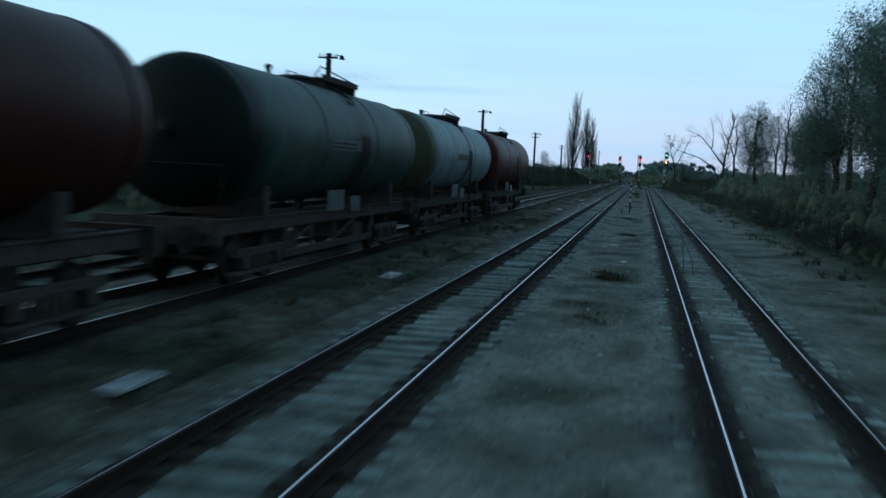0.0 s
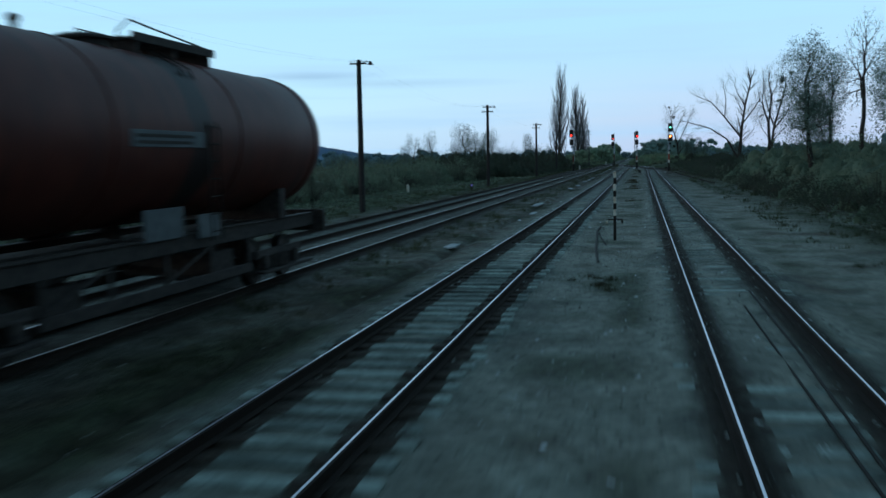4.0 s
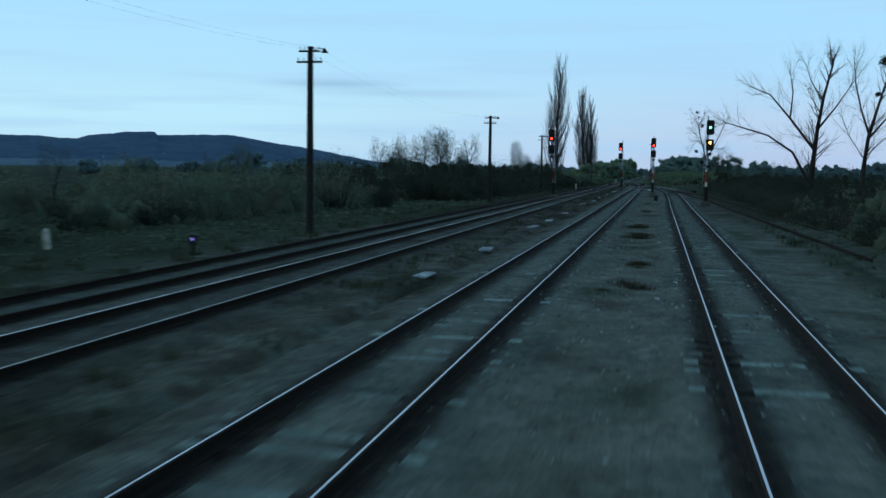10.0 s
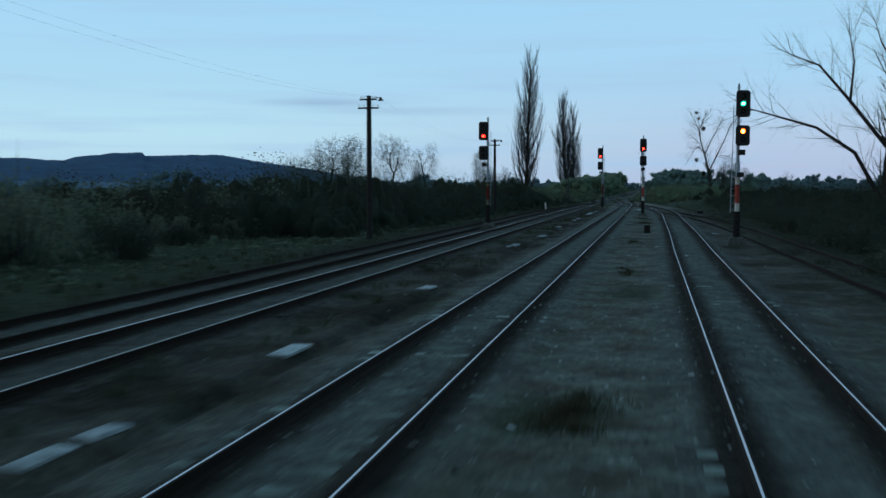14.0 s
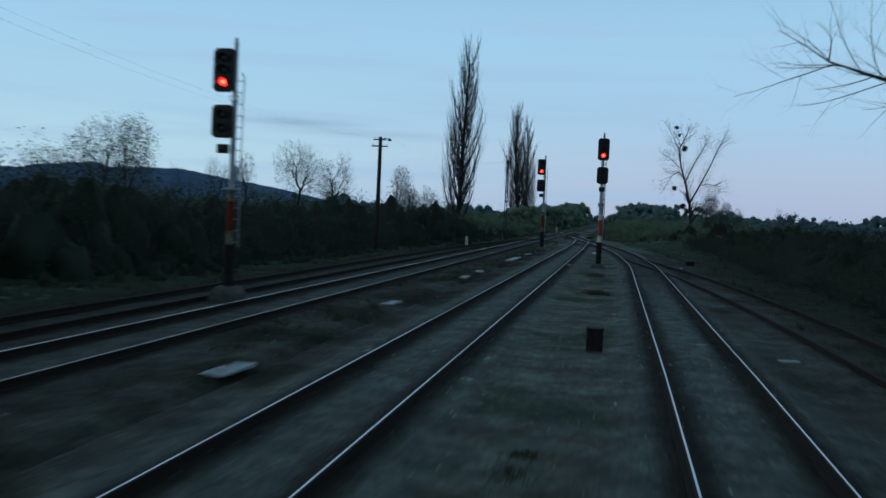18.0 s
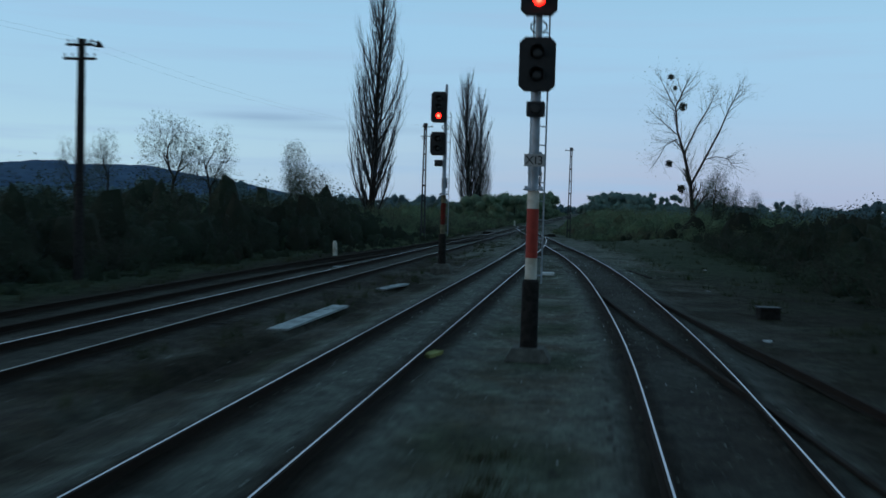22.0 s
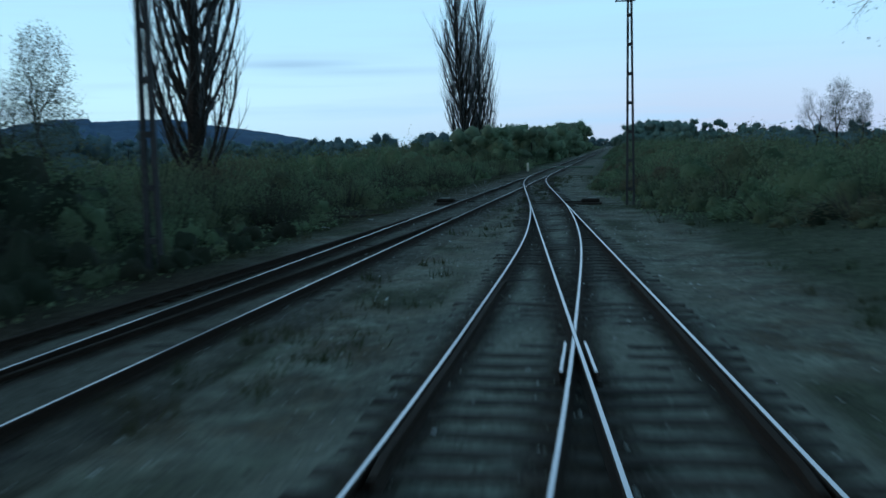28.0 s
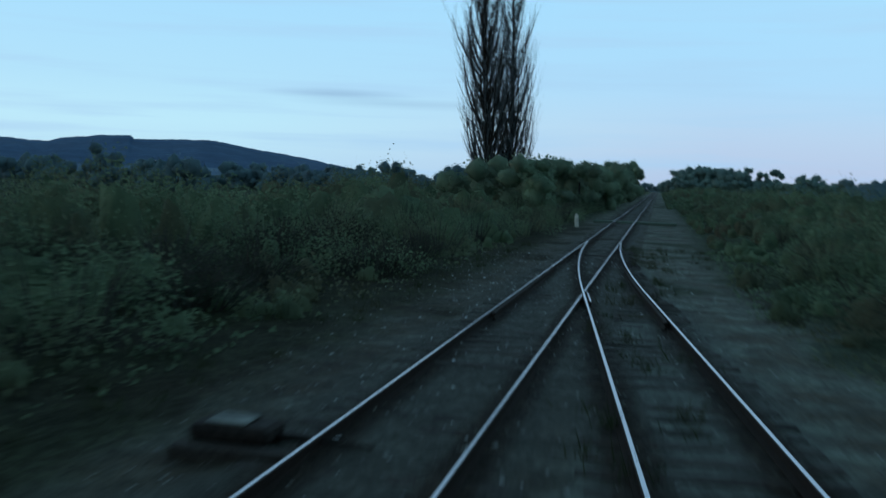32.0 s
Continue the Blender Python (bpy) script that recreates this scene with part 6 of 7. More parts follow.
for x, y, t, s in ((11.0, 44, 10, 1.35), (11.8, 60, 100, 1.3), (11.0, 37, 60, 1.25), (14.0, 52, 50, 1.5), (13.0, 76, 260, 1.1), (15.5, 96, 300, 1.15), (11.9, 113, 240, 1.25), (14.2, 86, 150, 1.2)):
    plant("leafy_tree", willow_a if s > 1.22 else willow_b, x, y, t, (s, s, s), "half-leafed young willow in a trackside belt", "tree", "trackside trees")
for x, y, t, s in ((12.2, 68, 200, 1.3), (10.8, 131, 30, 1.1), (11.2, 52, 120, 1.25), (16.0, 128, 10, 1.15), (20.0, 150, 70, 0.95), (14.0, 104, 300, 1.2)):
    plant("bare_tree", bare_slim, x, y, t, (s, s, s), "slim bare tree behind the trackside scrub", "tree", "bare trees")

# smaller trees standing out of the left hedge and beyond
round_tree = crown_tree(51, ((-0.5, 0, 4.5, 1.7, 1.7, 2.2, 0.5), (0.8, 0, 4.0, 1.6, 1.6, 2.2, 0.5)), 1000, 0.0042, 1.2, 9000, 0.045, 0.10, twig=TWIG_DUSK, leaf=LEAF_BUD)
tall_tree = crown_tree(52, ((0, 0, 5.2, 1.2, 1.2, 2.1, 0.6), (0.25, 0, 3.4, 1.4, 1.4, 1.4, 0.4)), 800, 0.0040, 1.5, 7000, 0.055, 0.15, twig=TWIG_DUSK, leaf=LEAF_BUD, droop=0.15)
twin_tree = crown_tree(53, ((-0.75, 0, 4.2, 1.0, 1.0, 2.5, 0.5), (0.8, 0.1, 3.7, 1.0, 1.0, 2.3, 0.5)), 800, 0.0042, 0.7, 5000, 0.045, 0.12, twig=TWIG_DUSK, leaf=LEAF_BUD)
leafed_tree = crown_tree(54, ((0, 0, 4.6, 1.1, 1.1, 2.4, 0.6), (0.6, 0, 2.8, 1.4, 1.4, 1.3, 0.4)), 600, 0.0045, 1.2, 12000, 0.05, 0.24, leaf=LEAF_TEAL)
for kind, x, y, t, s in ((tall_tree, -33.3, 315, 0, 1.35), (round_tree, -30.5, 307, 70, 1.05), (round_tree, -54.5, 331.6, 40, 2.15), (leafed_tree, -49.5, 334, 100, 1.15), (round_tree, -34.8, 228.3, 160, 1.32), (tall_tree, -31.6, 226.7, 20, 1.2), (round_tree, -38.2, 227.6, 80, 1.02),
                         (twin_tree, -29.2, 229, 50, 0.85), (twin_tree, -45.0, 320.2, 200, 1.8), (twin_tree, -66, 336, 130, 1.85), (twin_tree, -72, 340, 20, 1.7), (twin_tree, -37, 252, 90, 0.7),
                         (twin_tree, -38, 285, 10, 0.7), (twin_tree, -45, 180, 70, 0.7), (twin_tree, -36, 140, 10, 0.72), (tall_tree, -33, 160, 10, 0.72), (twin_tree, -25.5, 296, 60, 1.0), (twin_tree, -28.5, 300, 110, 0.9)):
    plant("hedge_tree", kind, x, y, t, (s, s, s), "dark leafing tree rising from the hedge" if kind is leafed_tree else "small thinly budding tree rising from the hedge", "tree", "hedge trees")
for kind, x, y, t, s in ((leafed_tree, 10.4, 306, 30, 1.05), (leafed_tree, 12.6, 309, 0, 0.8), (leafed_tree, 15, 313, 90, 0.72), (twin_tree, 14, 365, 20, 1.1), (tall_tree, 19.5, 372, 120, 1.0), (tall_tree, 16.6, 368, 60, 1.15), (twin_tree, 26, 345, 10, 0.9), (twin_tree, 24, 235, 70, 0.6)):
    plant("hedge_tree", kind, x, y, t, (s, s, s), "dark leafing tree behind the grass bank" if kind is leafed_tree else "small thinly budding tree behind the grass bank", "tree", "hedge trees")


def bush_mesh(seed, w, h, leaves, twigs_n, mats):
    """A shrub: thin arching stems and many small leaves in uneven clumps."""
    rng = random.Random(seed)
    st = Geo()
    clumps = []
    for k in range(16):
        a, q = rng.uniform(0, 2 * math.pi), math.sqrt(rng.random())
        top = h * (1 - 0.55 * q * q) * rng.uniform(0.55, 1.0)
        clumps.append((Vector((math.cos(a) * q * w, math.sin(a) * q * w, top * rng.uniform(0.45, 0.85))), rng.uniform(0.35, 0.65) * w * 0.6))
    for k in range(twigs_n):
        a, q = rng.uniform(0, 2 * math.pi), math.sqrt(rng.random())
        base = Vector((math.cos(a) * q * w * 0.4, math.sin(a) * q * w * 0.4, -0.1))
        top = Vector((math.cos(a) * q * w * 1.05 + rng.gauss(0, 0.15), math.sin(a) * q * w * 1.05 + rng.gauss(0, 0.15), h * (1.08 - 0.5 * q * q) * rng.uniform(0.6, 1.05)))
        mid = base.lerp(top, 0.5) + Vector((0, 0, 0.12 * h))
        st.path([base, mid, top], [0.018, 0.012, 0.005], 3)
    gen = np.random.default_rng(seed)
    d = gen.normal(size=(leaves, 3)) * (1, 1, 0.8)
    d /= np.linalg.norm(d, axis=1)[:, None]
    pos = np.array([tuple(clumps[k % len(clumps)][0]) for k in range(leaves)]) + d * (np.array([clumps[k % len(clumps)][1] for k in range(leaves)]) * gen.random(leaves) ** 0.45)[:, None]
    pos[:, 2] = np.maximum(pos[:, 2], 0.05)
    return st.mesh("stems", mats[0]), cloud_mesh("foliage", pos, gen.uniform(0.05, 0.10, leaves), seed, mats[1])


BUSHES = [bush_mesh(100 + k, 1.5 + 0.12 * k, 2.2 + 0.22 * (k % 4), 1500, 55, (TWIG, LEAF_DARK)) for k in range(6)]
GREEN_BUSHES = [bush_mesh(300 + k, 1.6 + 0.12 * k, 2.1 + 0.2 * k, 1500, 45, (TWIG, LEAF_GREEN)) for k in range(3)]
# shrubs for the early left hedge, leaf colour lightened in place of haze
PALED_BUSHES = [bush_mesh(400 + k, 1.5 + 0.15 * k, 2.2 + 0.22 * k, 1500, 50, (TWIG, LEAF_PALED)) for k in range(4)]
BRUSH = [bush_mesh(200 + k, 1.4, 1.8, 900, 110, (TWIG, LEAF_DARK)) for k in range(3)]


def bush(x, y, s, sz, rng, group):
    sparse = rng.random() < 0.3
    meshes = rng.choice(BRUSH if sparse else GREEN_BUSHES if y > 288 else PALED_BUSHES if y < 168 and x < 0 else BUSHES)
    t = thing("bare_shrub" if sparse else "shrub", "sparse brown twiggy shrub in the trackside scrub" if sparse else "fresh green dense shrub in the trackside hedge" if y > 288 else "brown-green shrub in the trackside hedge, paled for haze" if y < 168 and x < 0 else "dark green dense shrub in the trackside hedge", "shrub", group,
              at=pose(x, y, ground_z(x, y) - 0.08, 0, 0, rng.uniform(0, 360)) @ Matrix.Diagonal((s, s, sz, 1)))
    part("branchwork", meshes[0], None, t)
    part("foliage", meshes[1], None, t)
    return t


rb = random.Random(77)
# left hedge
y = 44.0
while y < 470:
    edge = -26.5 + 6.0 * smooth01(165, 215, y) + 4.6 * smooth01(255, 310, y)
    if y > 330:
        edge = -14.8
    for lane in range(2):
        if y < 170 and rb.random() < 0.3:
            continue
        s = rb.uniform(0.85, 1.35)
        bush(edge - 1.0 - lane * rb.uniform(2.6, 4.2) + rb.uniform(-0.9, 0.9), y + rb.uniform(-1.8, 1.8), s, rb.uniform(0.85, 1.2) * (1.0 if lane else 0.75) * (1.0 + 0.32 * smooth01(160, 185, y) * (1 - smooth01(285, 300, y)) if lane else 1.05), rb, "left hedge shrubs")
    y += 4.1 if y < 340 else 5.5
for x, y, s, sz in ((-26.0, 162, 1.3, 1.9), (-28.2, 163.5, 1.2, 1.6), (-23.4, 166, 1.1, 1.25), (-33, 128, 1.3, 1.5), (-31, 101, 1.2, 1.4), (-20.6, 306, 1.2, 1.35), (-22.3, 309.6, 1.3, 1.5), (-22.6, 305.5, 1.3, 1.4), (-19.4, 302, 1.1, 1.1)):
    bush(x, y, s, sz, rb, "left hedge shrubs")
# right scrub
y = 14.0
while y < 480:
    lane_n = 2
    edge = 6.1 + 0.4 * math.sin(y * 0.11) + 1.0 * smooth01(190, 220, y) - 7.2 * smooth01(284, 304, y) - 3.0 * smooth01(304, 322, y)
    for lane in range(lane_n):
        s = rb.uniform(0.85, 1.3)
        bush(edge + 1.2 + lane * rb.uniform(2.6, 4.2) + rb.uniform(-0.8, 0.8), y + rb.uniform(-1.8, 1.8), s, rb.uniform(0.7, 1.0) * (1.0 if lane else 0.72), rb, "right hedge shrubs")
    y += 4.3 if y < 340 else 5.5


# dense low scrub behind and between the shrubs
def scrub(name, edge, depth, y0, y1, n, seed, hmax, label, leaf=LEAF_DARK, ramp=(0.0, 0.35, 0.25), coarse=0.5):
    """A thicket of many uneven bush domes over a low carpet of leaves, rising away from its edge; leaves coarser towards the back."""
    g = np.random.default_rng(seed)
    grid = np.linspace(y0, y1, 200)
    line = [edge(v)[0] for v in grid]
    sgn = edge(y0)[1]

    def rise(f):
        t = np.clip((f - ramp[0]) / (ramp[1] - ramp[0]), 0, 1)
        return ramp[2] + (1 - ramp[2]) * t * t * (3 - 2 * t)

    k = int((y1 - y0) * depth / 4.2)
    by, bf = g.uniform(y0, y1, k), g.random(k) ** (1.4 if ramp[0] == 0.0 else 1.0)
    bx = np.interp(by, grid, line) + sgn * (bf * depth + 0.5)
    bh = hmax * rise(bf) * np.clip(0.66 + 0.40 * lumps(bx, by, 9.0, seed) + g.normal(0, 0.17, k), 0.25, 1.25)
    br = np.clip(bh * g.uniform(0.40, 0.75, k), 0.35, 2.1)
    who = g.choice(k, n, p=br * np.maximum(bh, 0.6) / (br * np.maximum(bh, 0.6)).sum())
    d = g.normal(size=(n, 3))
    d[:, 2] = np.abs(d[:, 2])
    d /= np.linalg.norm(d, axis=1)[:, None]
    shell = g.uniform(0.60, 1.03, n)[:, None]
    wob = 1 + 0.10 * lumps(bx[who] * 3 + d[:, 0] * 2.2, by[who] * 3 + d[:, 1] * 2.2 + d[:, 2], 1.0, seed)
    q = d * shell * wob[:, None]
    x, y = bx[who] + q[:, 0] * br[who], by[who] + q[:, 1] * br[who]
    z = ground_many(x, y) + q[:, 2] * bh[who]
    low = g.random(n) < 0.16
    f = np.where(low, g.random(n), bf[who])
    y = np.where(low, g.uniform(y0, y1, n), y)
    x = np.where(low, np.interp(y, grid, line) + sgn * f * depth, x)
    z = np.where(low, ground_many(x, y) + g.random(n) * 0.55 * rise(f), z)
    thin = np.arange(n) % 9 == 0
    size = g.uniform(0.065, 0.13, n) * (1 + coarse * f)
    me = cloud_mesh(name, np.stack([x, y, z], 1), size, seed, [leaf, TWIG_DUSK if leaf is LEAF_DARK else TWIG], thin,
                    (np.stack([bx, by, ground_many(bx, by)], 1), 0.66 * np.stack([br, br, bh * 0.98], 1), 2 if y0 < 400 else 1))
    tagged(part(name, me, None, None, label), category="scrub", kind="stuff")


def left_edge(y):
    return -18.6 + 1.2 * smooth01(150, 185, y) + 3.7 * smooth01(250, 284, y) - 0.6 * smooth01(296, 312, y), -1


def right_edge(y):
    return 5.7 + 1.0 * smooth01(190, 220, y) - 7.2 * smooth01(284, 300, y) - 2.6 * smooth01(298, 305, y) - 2.8 * smooth01(305, 328, y), 1


scrub("scrub_thicket", left_edge, 24.0, 34, 198, 105000, 11, 3.4, "brown-green low thicket beyond the tracks, paled for haze", LEAF_PALED, (0.22, 0.45, 0.07), 0.9)
scrub("scrub_thicket", left_edge, 24.0, 185, 298, 115000, 21, 5.2, "dark low thicket of brush and brambles beyond the tracks", LEAF_DARK, (0.0, 0.36, 0.16), 0.6)
scrub("scrub_thicket", left_edge, 22.0, 268, 350, 115000, 31, 2.9, "green-brown thicket of young brush beside the main track", LEAF_GREEN, (0.0, 0.4, 0.2), 0.25)
scrub("scrub_thicket", left_edge, 24.0, 346, 470, 45000, 34, 3.7, "green-brown thicket of young brush beside the main track", LEAF_GREEN, (0.0, 0.35, 0.25), 1.0)
scrub("scrub_thicket", right_edge, 22.0, 8, 165, 100000, 12, 4.8, "brown-green thicket along the right of way, paled for haze", LEAF_PALED, (0.0, 0.28, 0.22), 0.6)
scrub("scrub_thicket", right_edge, 22.0, 135, 298, 80000, 22, 3.3, "dark brown-green thicket along the right of way", LEAF_DARK, (0.0, 0.35, 0.25), 0.6)
scrub("scrub_thicket", right_edge, 20.0, 284, 350, 85000, 32, 3.0, "green-brown thicket of young brush right of the line", LEAF_GREEN, (0.0, 0.4, 0.2), 0.25)
scrub("scrub_thicket", right_edge, 22.0, 346, 470, 40000, 33, 3.1, "green-brown thicket of young brush right of the line", LEAF_GREEN, (0.0, 0.35, 0.25), 1.0)


def far_left(y):
    return -13.6, -1


def far_right(y):
    return -7.2, 1


scrub("scrub_thicket", far_left, 14.0, 465, 900, 34000, 41, 3.4, "green-brown brush beside the line far ahead", LEAF_GREEN, coarse=1.5)
scrub("scrub_thicket", far_right, 20.0, 440, 900, 40000, 42, 3.4, "green-brown brush beside the line far ahead", LEAF_GREEN, coarse=1.5)


# far woods, joined: rounded leafy crowns on both sides of the line and across the plain
def far_wood(name, spots, seed, label, leaf=0.40, mat=LEAF_DARK, count=460):
    rng = random.Random(seed)
    gen = np.random.default_rng(seed)
    tr, pos, core = Geo(), [], []
    for x, y, h, w in spots:
        gz = -0.4
        tr.limb((x, y, gz), (x, y, gz + h * 0.6), 0.22, 0.08, 5)
        clumps = []
        for k in range(14):
            a, q = rng.uniform(0, 2 * math.pi), math.sqrt(rng.random())
            zz = h * rng.uniform(0.10, 0.84)
            lim = w * math.sqrt(max(0.1, 1 - ((zz / h - 0.45) / 0.58) ** 2))
            clumps.append((x + math.cos(a) * q * lim, y + math.sin(a) * q * lim, gz + zz, w * rng.uniform(0.34, 0.55)))
        core += clumps
        c = np.array(clumps)[np.arange(count) % 14]
        d = gen.normal(size=(count, 3))
        d /= np.linalg.norm(d, axis=1)[:, None]
        pos.append(c[:, :3] + d * (c[:, 3] * gen.random(count) ** 0.35)[:, None])
    pos, core = np.concatenate(pos), np.array(core)
    w = tagged(thing(name, label, "woodland"), kind="stuff")
    part("trunks", tr, BARK, w)
    part("crowns", cloud_mesh("crowns", pos, leaf * gen.uniform(0.7, 1.3, len(pos)), seed, mat, hearts=(core[:, :3], 0.8 * core[:, 3:] * np.ones(3), 1)), None, w)


rf = random.Random(9)
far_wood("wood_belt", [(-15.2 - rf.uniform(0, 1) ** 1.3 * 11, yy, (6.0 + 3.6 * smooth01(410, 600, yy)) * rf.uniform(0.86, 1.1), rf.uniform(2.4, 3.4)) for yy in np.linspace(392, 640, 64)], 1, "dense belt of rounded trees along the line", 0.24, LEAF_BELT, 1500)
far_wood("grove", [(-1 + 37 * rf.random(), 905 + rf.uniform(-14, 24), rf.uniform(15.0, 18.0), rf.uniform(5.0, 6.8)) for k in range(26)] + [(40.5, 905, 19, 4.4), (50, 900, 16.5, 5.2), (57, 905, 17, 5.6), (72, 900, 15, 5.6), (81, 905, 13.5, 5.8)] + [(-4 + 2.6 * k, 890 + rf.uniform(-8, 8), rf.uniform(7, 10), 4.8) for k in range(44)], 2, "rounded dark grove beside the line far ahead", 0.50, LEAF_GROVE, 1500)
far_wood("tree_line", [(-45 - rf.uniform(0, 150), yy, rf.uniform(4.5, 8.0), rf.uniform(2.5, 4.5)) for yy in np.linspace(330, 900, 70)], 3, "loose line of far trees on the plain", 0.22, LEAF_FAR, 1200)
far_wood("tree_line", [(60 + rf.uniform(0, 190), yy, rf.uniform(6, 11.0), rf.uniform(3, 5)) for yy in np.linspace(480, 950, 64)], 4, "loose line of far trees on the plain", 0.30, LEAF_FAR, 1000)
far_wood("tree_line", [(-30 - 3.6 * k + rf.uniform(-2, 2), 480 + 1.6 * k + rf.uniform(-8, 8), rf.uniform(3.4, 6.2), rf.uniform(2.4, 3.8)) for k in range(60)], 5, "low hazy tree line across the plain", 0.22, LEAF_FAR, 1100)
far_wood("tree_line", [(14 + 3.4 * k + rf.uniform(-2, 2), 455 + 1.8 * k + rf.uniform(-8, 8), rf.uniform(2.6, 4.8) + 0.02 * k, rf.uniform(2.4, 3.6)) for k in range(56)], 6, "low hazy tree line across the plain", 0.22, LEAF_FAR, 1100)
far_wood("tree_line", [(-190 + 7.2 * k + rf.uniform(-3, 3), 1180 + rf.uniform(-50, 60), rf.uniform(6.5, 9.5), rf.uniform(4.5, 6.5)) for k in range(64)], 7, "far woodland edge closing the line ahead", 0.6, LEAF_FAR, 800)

# ---- grass tufts, weeds, stones and litter ----
rg = random.Random(31)


def blades(spots, seed, size, mat_ob_name, label, mat=GRASS_BLADE):
    rng = random.Random(seed)
    g = Geo()
    for x, y, n, rad, h in spots:
        for k in range(n):
            a, q = rng.uniform(0, 2 * math.pi), abs(rng.gauss(0, 0.55)) * rad
            px, py = x + math.cos(a) * q, y + math.sin(a) * q
            pz = ground_z(px, py) - 0.02
            hh = h * rng.uniform(0.5, 1.2)
            b = rng.uniform(0, 2 * math.pi)
            wx, wy = math.cos(b) * size, math.sin(b) * size
            lx, ly = rng.gauss(0, 0.35) * hh, rng.gauss(0, 0.35) * hh
            g.add([Vector((px - wx, py - wy, pz)), Vector((px + wx, py + wy, pz)), Vector((px + lx, py + ly, pz + hh))], [(0, 1, 2)])
    ob = part(mat_ob_name, g, mat, None, label)
    tagged(ob, category="grass", kind="stuff")
    return ob


spots = []
for k in range(3400):
    y = rg.uniform(-15, 350)
    side = rg.random()
    if side < 0.42:
        x = -15.9 - rg.random() ** 1.4 * 6 + (2.5 if y > 290 else 0)
    elif side < 0.85:
        x = (track_a(y) if y > 235 else 0) + 3.4 + rg.random() ** 1.2 * (8 if y < 240 else 12)
    else:
        x = -8.3 + rg.uniform(-0.9, 0.9)
    spots.append((x, y, rg.randint(14, 30), rg.uniform(0.25, 0.6), rg.uniform(0.10, 0.32)))
blades(spots, 3, 0.012, "grass_tufts", "dull grass tufts along the track edges")
weeds = [(-2.33, 10.6, 380, 0.55, 0.28), (-2.6, 3.0, 160, 0.5, 0.18), (-2.32, 130.3, 420, 0.65, 0.30), (-2.65, 138.8, 420, 0.6, 0.30), (-2.2, 117.3, 260, 0.5, 0.22), (-2.3, 204.6, 420, 0.7, 0.25), (-2.4, 132.0, 260, 0.5, 0.2), (-2.4, 111.1, 300, 0.6, 0.22),
         (-2.2, 30, 260, 0.6, 0.2), (-2.6, 48, 220, 0.5, 0.2), (-2.1, 88, 220, 0.6, 0.16), (-2.5, 160, 240, 0.6, 0.2), (-2.6, 178, 200, 0.5, 0.18), (-2.4, 217, 320, 0.6, 0.22), (-4.0, 268, 200, 0.6, 0.12), (-3.1, 255, 160, 0.5, 0.12), (-7.2, 296, 80, 0.7, 0.06), (-7.4, 283, 120, 0.8, 0.07)]
clumps = []
for x, y, n, r, h in weeds:
    for k in range(7):
        clumps.append((x + rg.gauss(0, 0.22), y + rg.gauss(0, 0.75), n, r * rg.uniform(0.45, 0.8), h * rg.uniform(0.45, 0.8)))
blades([(x, y, n // 4, r * 1.3, h * 0.8) for x, y, n, r, h in clumps], 4, 0.008, "weed_clumps", "dull green weeds in the dirt between tracks")
blades([(x, y, int(n * 0.25), r, h) for x, y, n, r, h in clumps], 5, 0.005, "weed_clumps", "dead brown weed clumps in the dirt between tracks", WEED_BROWN)


def stones(n, seed, x0, x1, y0, y1, small, large, share, label, mat):
    """Loose stones strewn over a stretch of ground: squat pyramids of three or four faces, most of them small."""
    g = np.random.default_rng(seed)
    y = g.uniform(y0, y1, n)
    x = g.uniform(x0, x1, n)
    grid = np.linspace(y0, y1, 300)
    x = x + np.interp(y, grid, [track_a(v) if v > 235 else 0.0 for v in grid])
    s = np.where(g.random(n) < share, g.uniform(small * 2, large, n), g.uniform(small * 0.6, small * 2, n))
    c = np.stack([x, y, ground_many(x, y) - 0.2 * s], 1)
    turn = g.uniform(0, 6.28, n)
    v = [c + np.stack([np.cos(turn + a) * s * g.uniform(0.6, 1.3, n), np.sin(turn + a) * s * g.uniform(0.6, 1.3, n), 0 * s], 1) for a in (0, 2.1, 4.2)]
    v.append(c + np.stack([g.normal(0, 0.2, n) * s, g.normal(0, 0.2, n) * s, s * g.uniform(0.5, 1.0, n)], 1))
    v = np.stack(v, 1).reshape(-1, 3)
    me = bpy.data.meshes.new("gravel")
    f = (np.array([[0, 1, 3], [1, 2, 3], [2, 0, 3]])[None] + 4 * np.arange(n)[:, None, None]).reshape(-1)
    me.vertices.add(4 * n)
    me.vertices.foreach_set("co", v.astype(np.float32).ravel())
    me.loops.add(len(f))
    me.loops.foreach_set("vertex_index", f.astype(np.int32))
    me.polygons.add(3 * n)
    me.polygons.foreach_set("loop_start", np.arange(0, len(f), 3, dtype=np.int32))
    me.polygons.foreach_set("loop_total", np.full(3 * n, 3, dtype=np.int32))
    me.materials.append(mat)
    me.update()
    tagged(part("gravel", me, None, None, label), category="gravel", kind="stuff")


stones(26000, 12, -6.3, 1.4, -12, 150, 0.018, 0.062, 0.14, "loose pale and grey gravel strewn over the track beds", GRAVEL)
stones(14000, 13, -6.3, 1.4, 150, 262, 0.014, 0.045, 0.07, "loose grey gravel strewn over the track beds", GRAVEL)
stones(14000, 14, -6.0, 3.0, 250, 345, 0.018, 0.062, 0.14, "loose pale and grey gravel round the turnouts", GRAVEL)
stones(5000, 15, -13.0, -6.3, -12, 262, 0.014, 0.04, 0.05, "thin grey gravel beside the main track", GRAVEL)


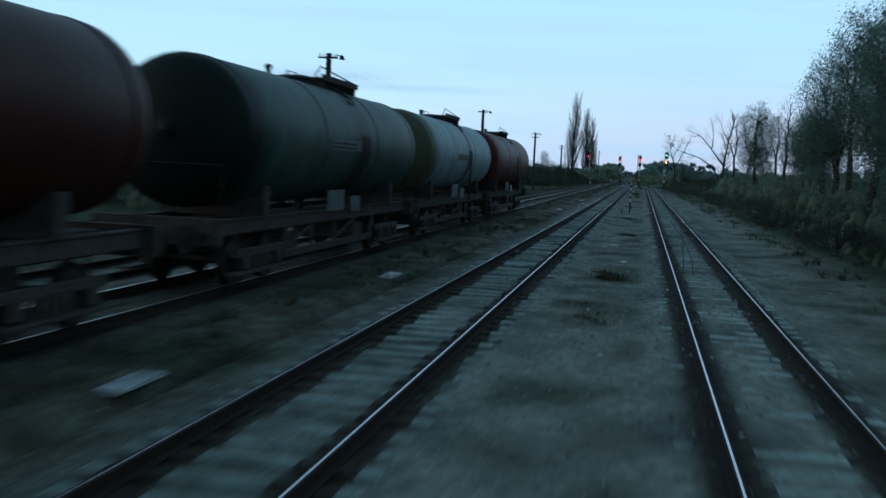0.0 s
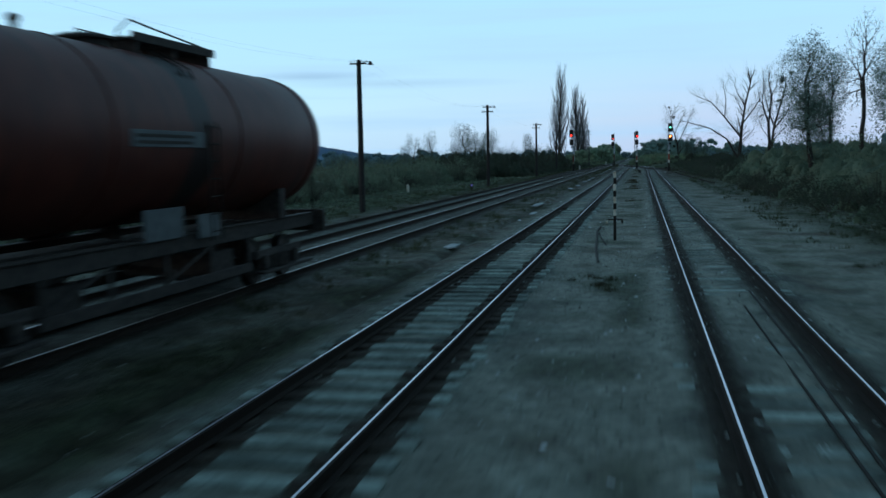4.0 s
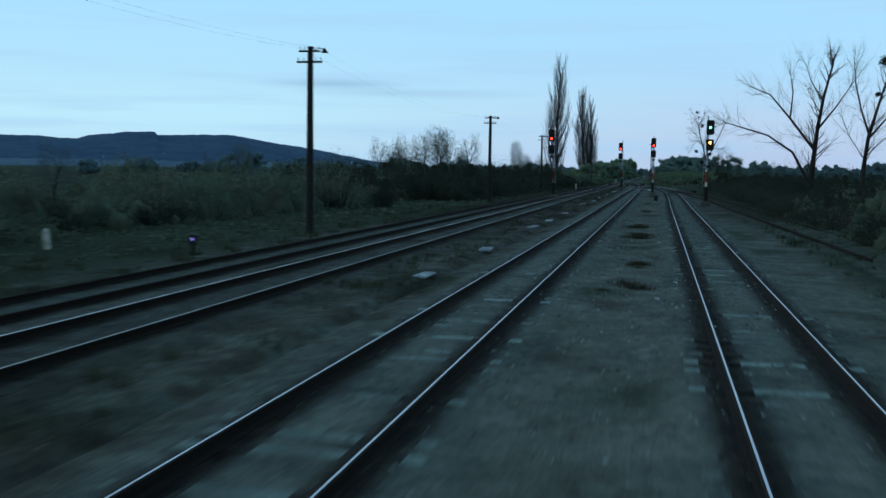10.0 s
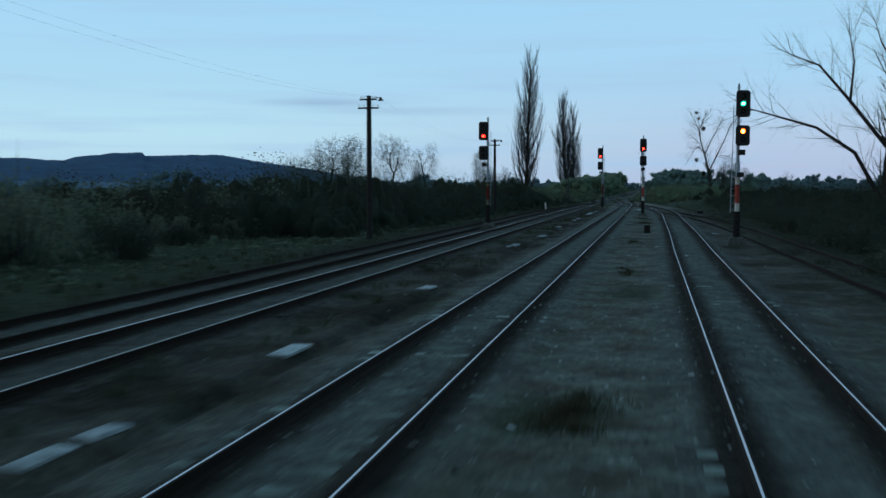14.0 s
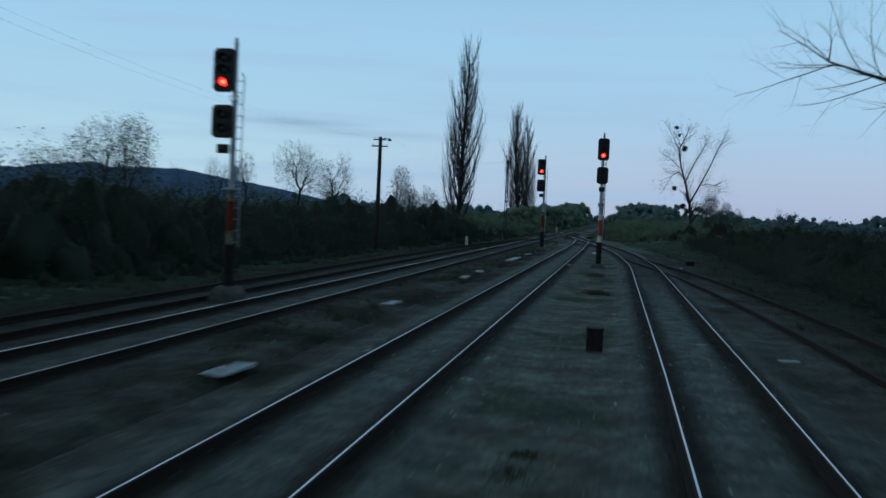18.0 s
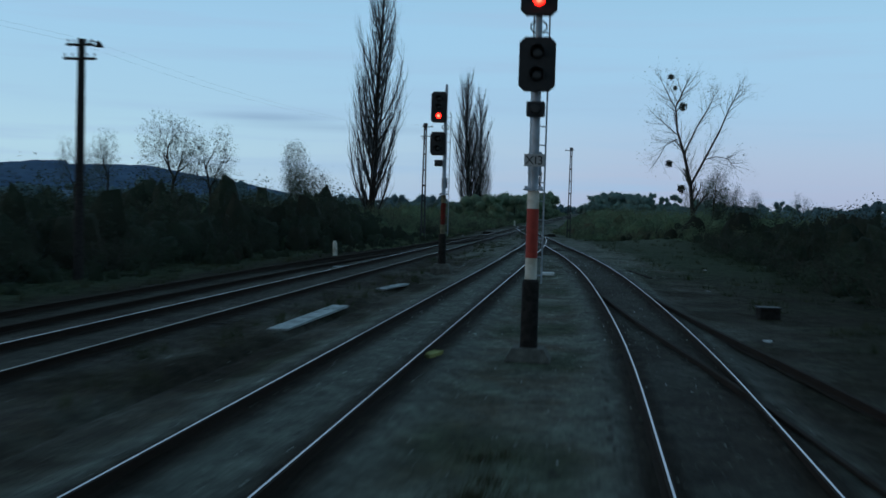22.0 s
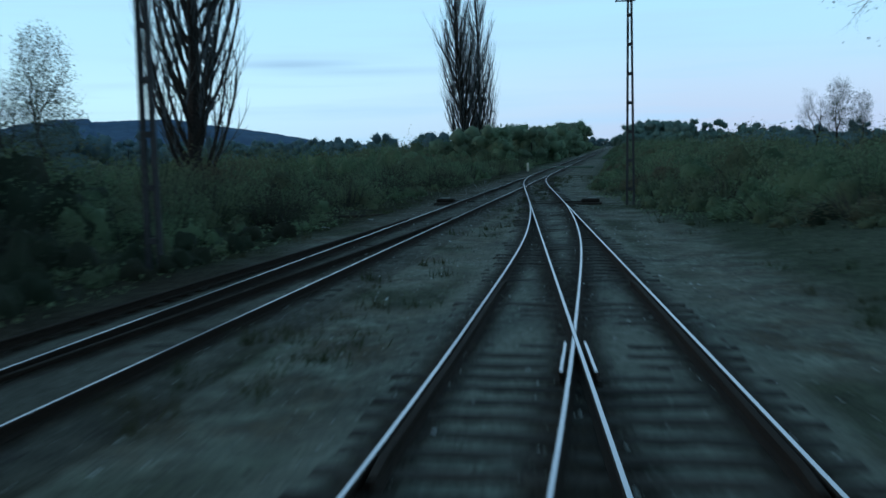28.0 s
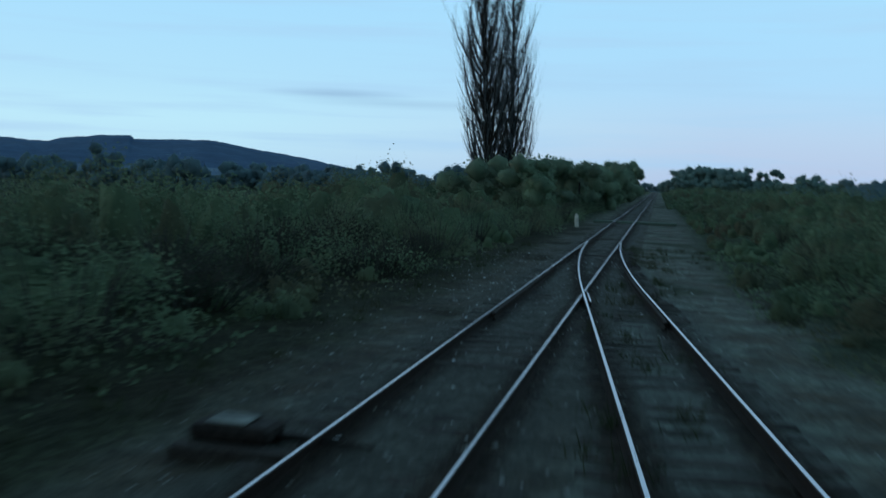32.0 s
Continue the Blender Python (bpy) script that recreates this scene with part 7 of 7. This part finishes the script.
def litter(x, y, s, rng):
    g = Geo()
    n = rng.randint(4, 6)
    ring = [Vector((math.cos(2 * math.pi * k / n) * s * rng.uniform(0.6, 1.2), math.sin(2 * math.pi * k / n) * s * rng.uniform(0.6, 1.2), rng.uniform(0.0, 0.12) * s)) for k in range(n)]
    top = [q * rng.uniform(0.6, 0.85) + Vector((0, 0, s * rng.uniform(0.06, 0.22))) for q in ring]
    g.add(ring + top, [(k, (k + 1) % n, n + (k + 1) % n, n + k) for k in range(n)] + [tuple(range(n, 2 * n)), tuple(reversed(range(n)))])
    ob = part("litter_scrap", g, PAPER, None, "crumpled whitish litter scrap on the ground")
    tagged(ob, category="litter", group="litter scraps")
    ob.matrix_basis = pose(x, y, ground_z(x, y) + 0.01, rng.uniform(-12, 12), rng.uniform(-12, 12), rng.uniform(0, 360))
    return ob


rl = random.Random(17)
for x, y, s in ((-2.15, 15.4, 0.13), (-2.6, 22.8, 0.16), (-2.95, 21.5, 0.10), (-0.92, 59.2, 0.10), (-0.32, 166.7, 0.09), (-6.9, 70, 0.12), (-6.4, 87, 0.1), (-13.9, 300, 0.22), (-13.3, 304, 0.12), (-1.1, 141, 0.06), (-1.6, 127.5, 0.06)):
    litter(x, y, s, rl)
for x, y, s in ((2.8, 244.0, 0.09), (4.2, 257.6, 0.09), (2.42, 229.8, 0.16), (-2.0, 190.2, 0.06), (-1.5, 196.4, 0.07), (-1.35, 196.1, 0.06)):
    litter(x, y, s, rl)
for k in range(46):
    y = rl.uniform(-8, 330)
    x = rl.choice((rl.uniform(-4.0, -0.9), rl.uniform(-4.0, -0.9), rl.uniform(2, 6), rl.uniform(-13, -6))) + (track_a(y) if y > 235 else 0)
    litter(x, y, rl.uniform(0.03, 0.075), rl)

# ---- sleepers, last ----
rk = random.Random(3)
TURN_1, TURN_2 = (268.0, 313.0), (318.0, 350.0)
def buried(y):
    return -0.013 * smooth01(135, 165, y)


sleepers(t1, track_a, -14, 350, CONC, 20, 205, rk, buried, (TURN_1, TURN_2, (215, 268), (205.5, 215), (313, 318)))
sleepers(t1, track_a, 205.6, 268, WOOD, 205, 268, rk)
sleepers(t1, track_a, 313, 318, WOOD, 300, 330, rk)
beam = tagged(part("discarded_sleeper", WOOD[1], None, None, "old tarred sleeper lying in the grass by the track"), category="sleeper")
beam.matrix_basis = pose(-14.1, 305.9, ground_z(-14.1, 305.9) + 0.08, 0, 2, 62)
log = tagged(part("discarded_rail", Geo().box(-0.06, 0.06, -2.7, 2.7, 0, 0.13, 0.02), RAIL_RUST, None, "rusty length of old rail lying on the grass bank"), category="rail")
log.matrix_basis = pose(0.80, 252.7, ground_z(0.80, 252.7) - 0.08, 0, 0, 8)
sleepers(t2, track_b, -14, 268, CONC, 0, 185, rk, buried)
sleepers(t3, track_c, -14, 700, WOOD, 150, 335, rk, None, (TURN_2,))
sleepers(t4, track_d, 20, 290, WOOD, 230, 290, rk, lambda y: sink_d(y) - 0.03)
sleepers(t5, track_s, 150, 215, WOOD, 150, 215, rk, lambda y: -0.03)


def turnout_timbers(parent, fa, fb, y0, y1, rng):
    y = y0
    while y < y1:
        a, b = fa(y), fb(y)
        lo, hi = min(a, b) - 1.28, max(a, b) + 1.28
        g = Geo().box(lo + rng.uniform(-0.08, 0.08), hi + rng.uniform(-0.08, 0.08), -0.13, 0.13, -0.16, 0.0, 0.018)
        for q in g.v:
            q.z += rng.uniform(-0.006, 0.006)
        ob = part("timber", g, SLEEPER_WOOD, parent)
        ob.matrix_basis = pose(0, y, -0.150 + rng.uniform(-0.012, 0.006))
        y += 0.60 + rng.uniform(-0.02, 0.02)


turnout_timbers(t1, track_a, track_b, TURN_1[0], TURN_1[1], rk)
turnout_timbers(t3, track_a, track_c, TURN_2[0], TURN_2[1], rk)
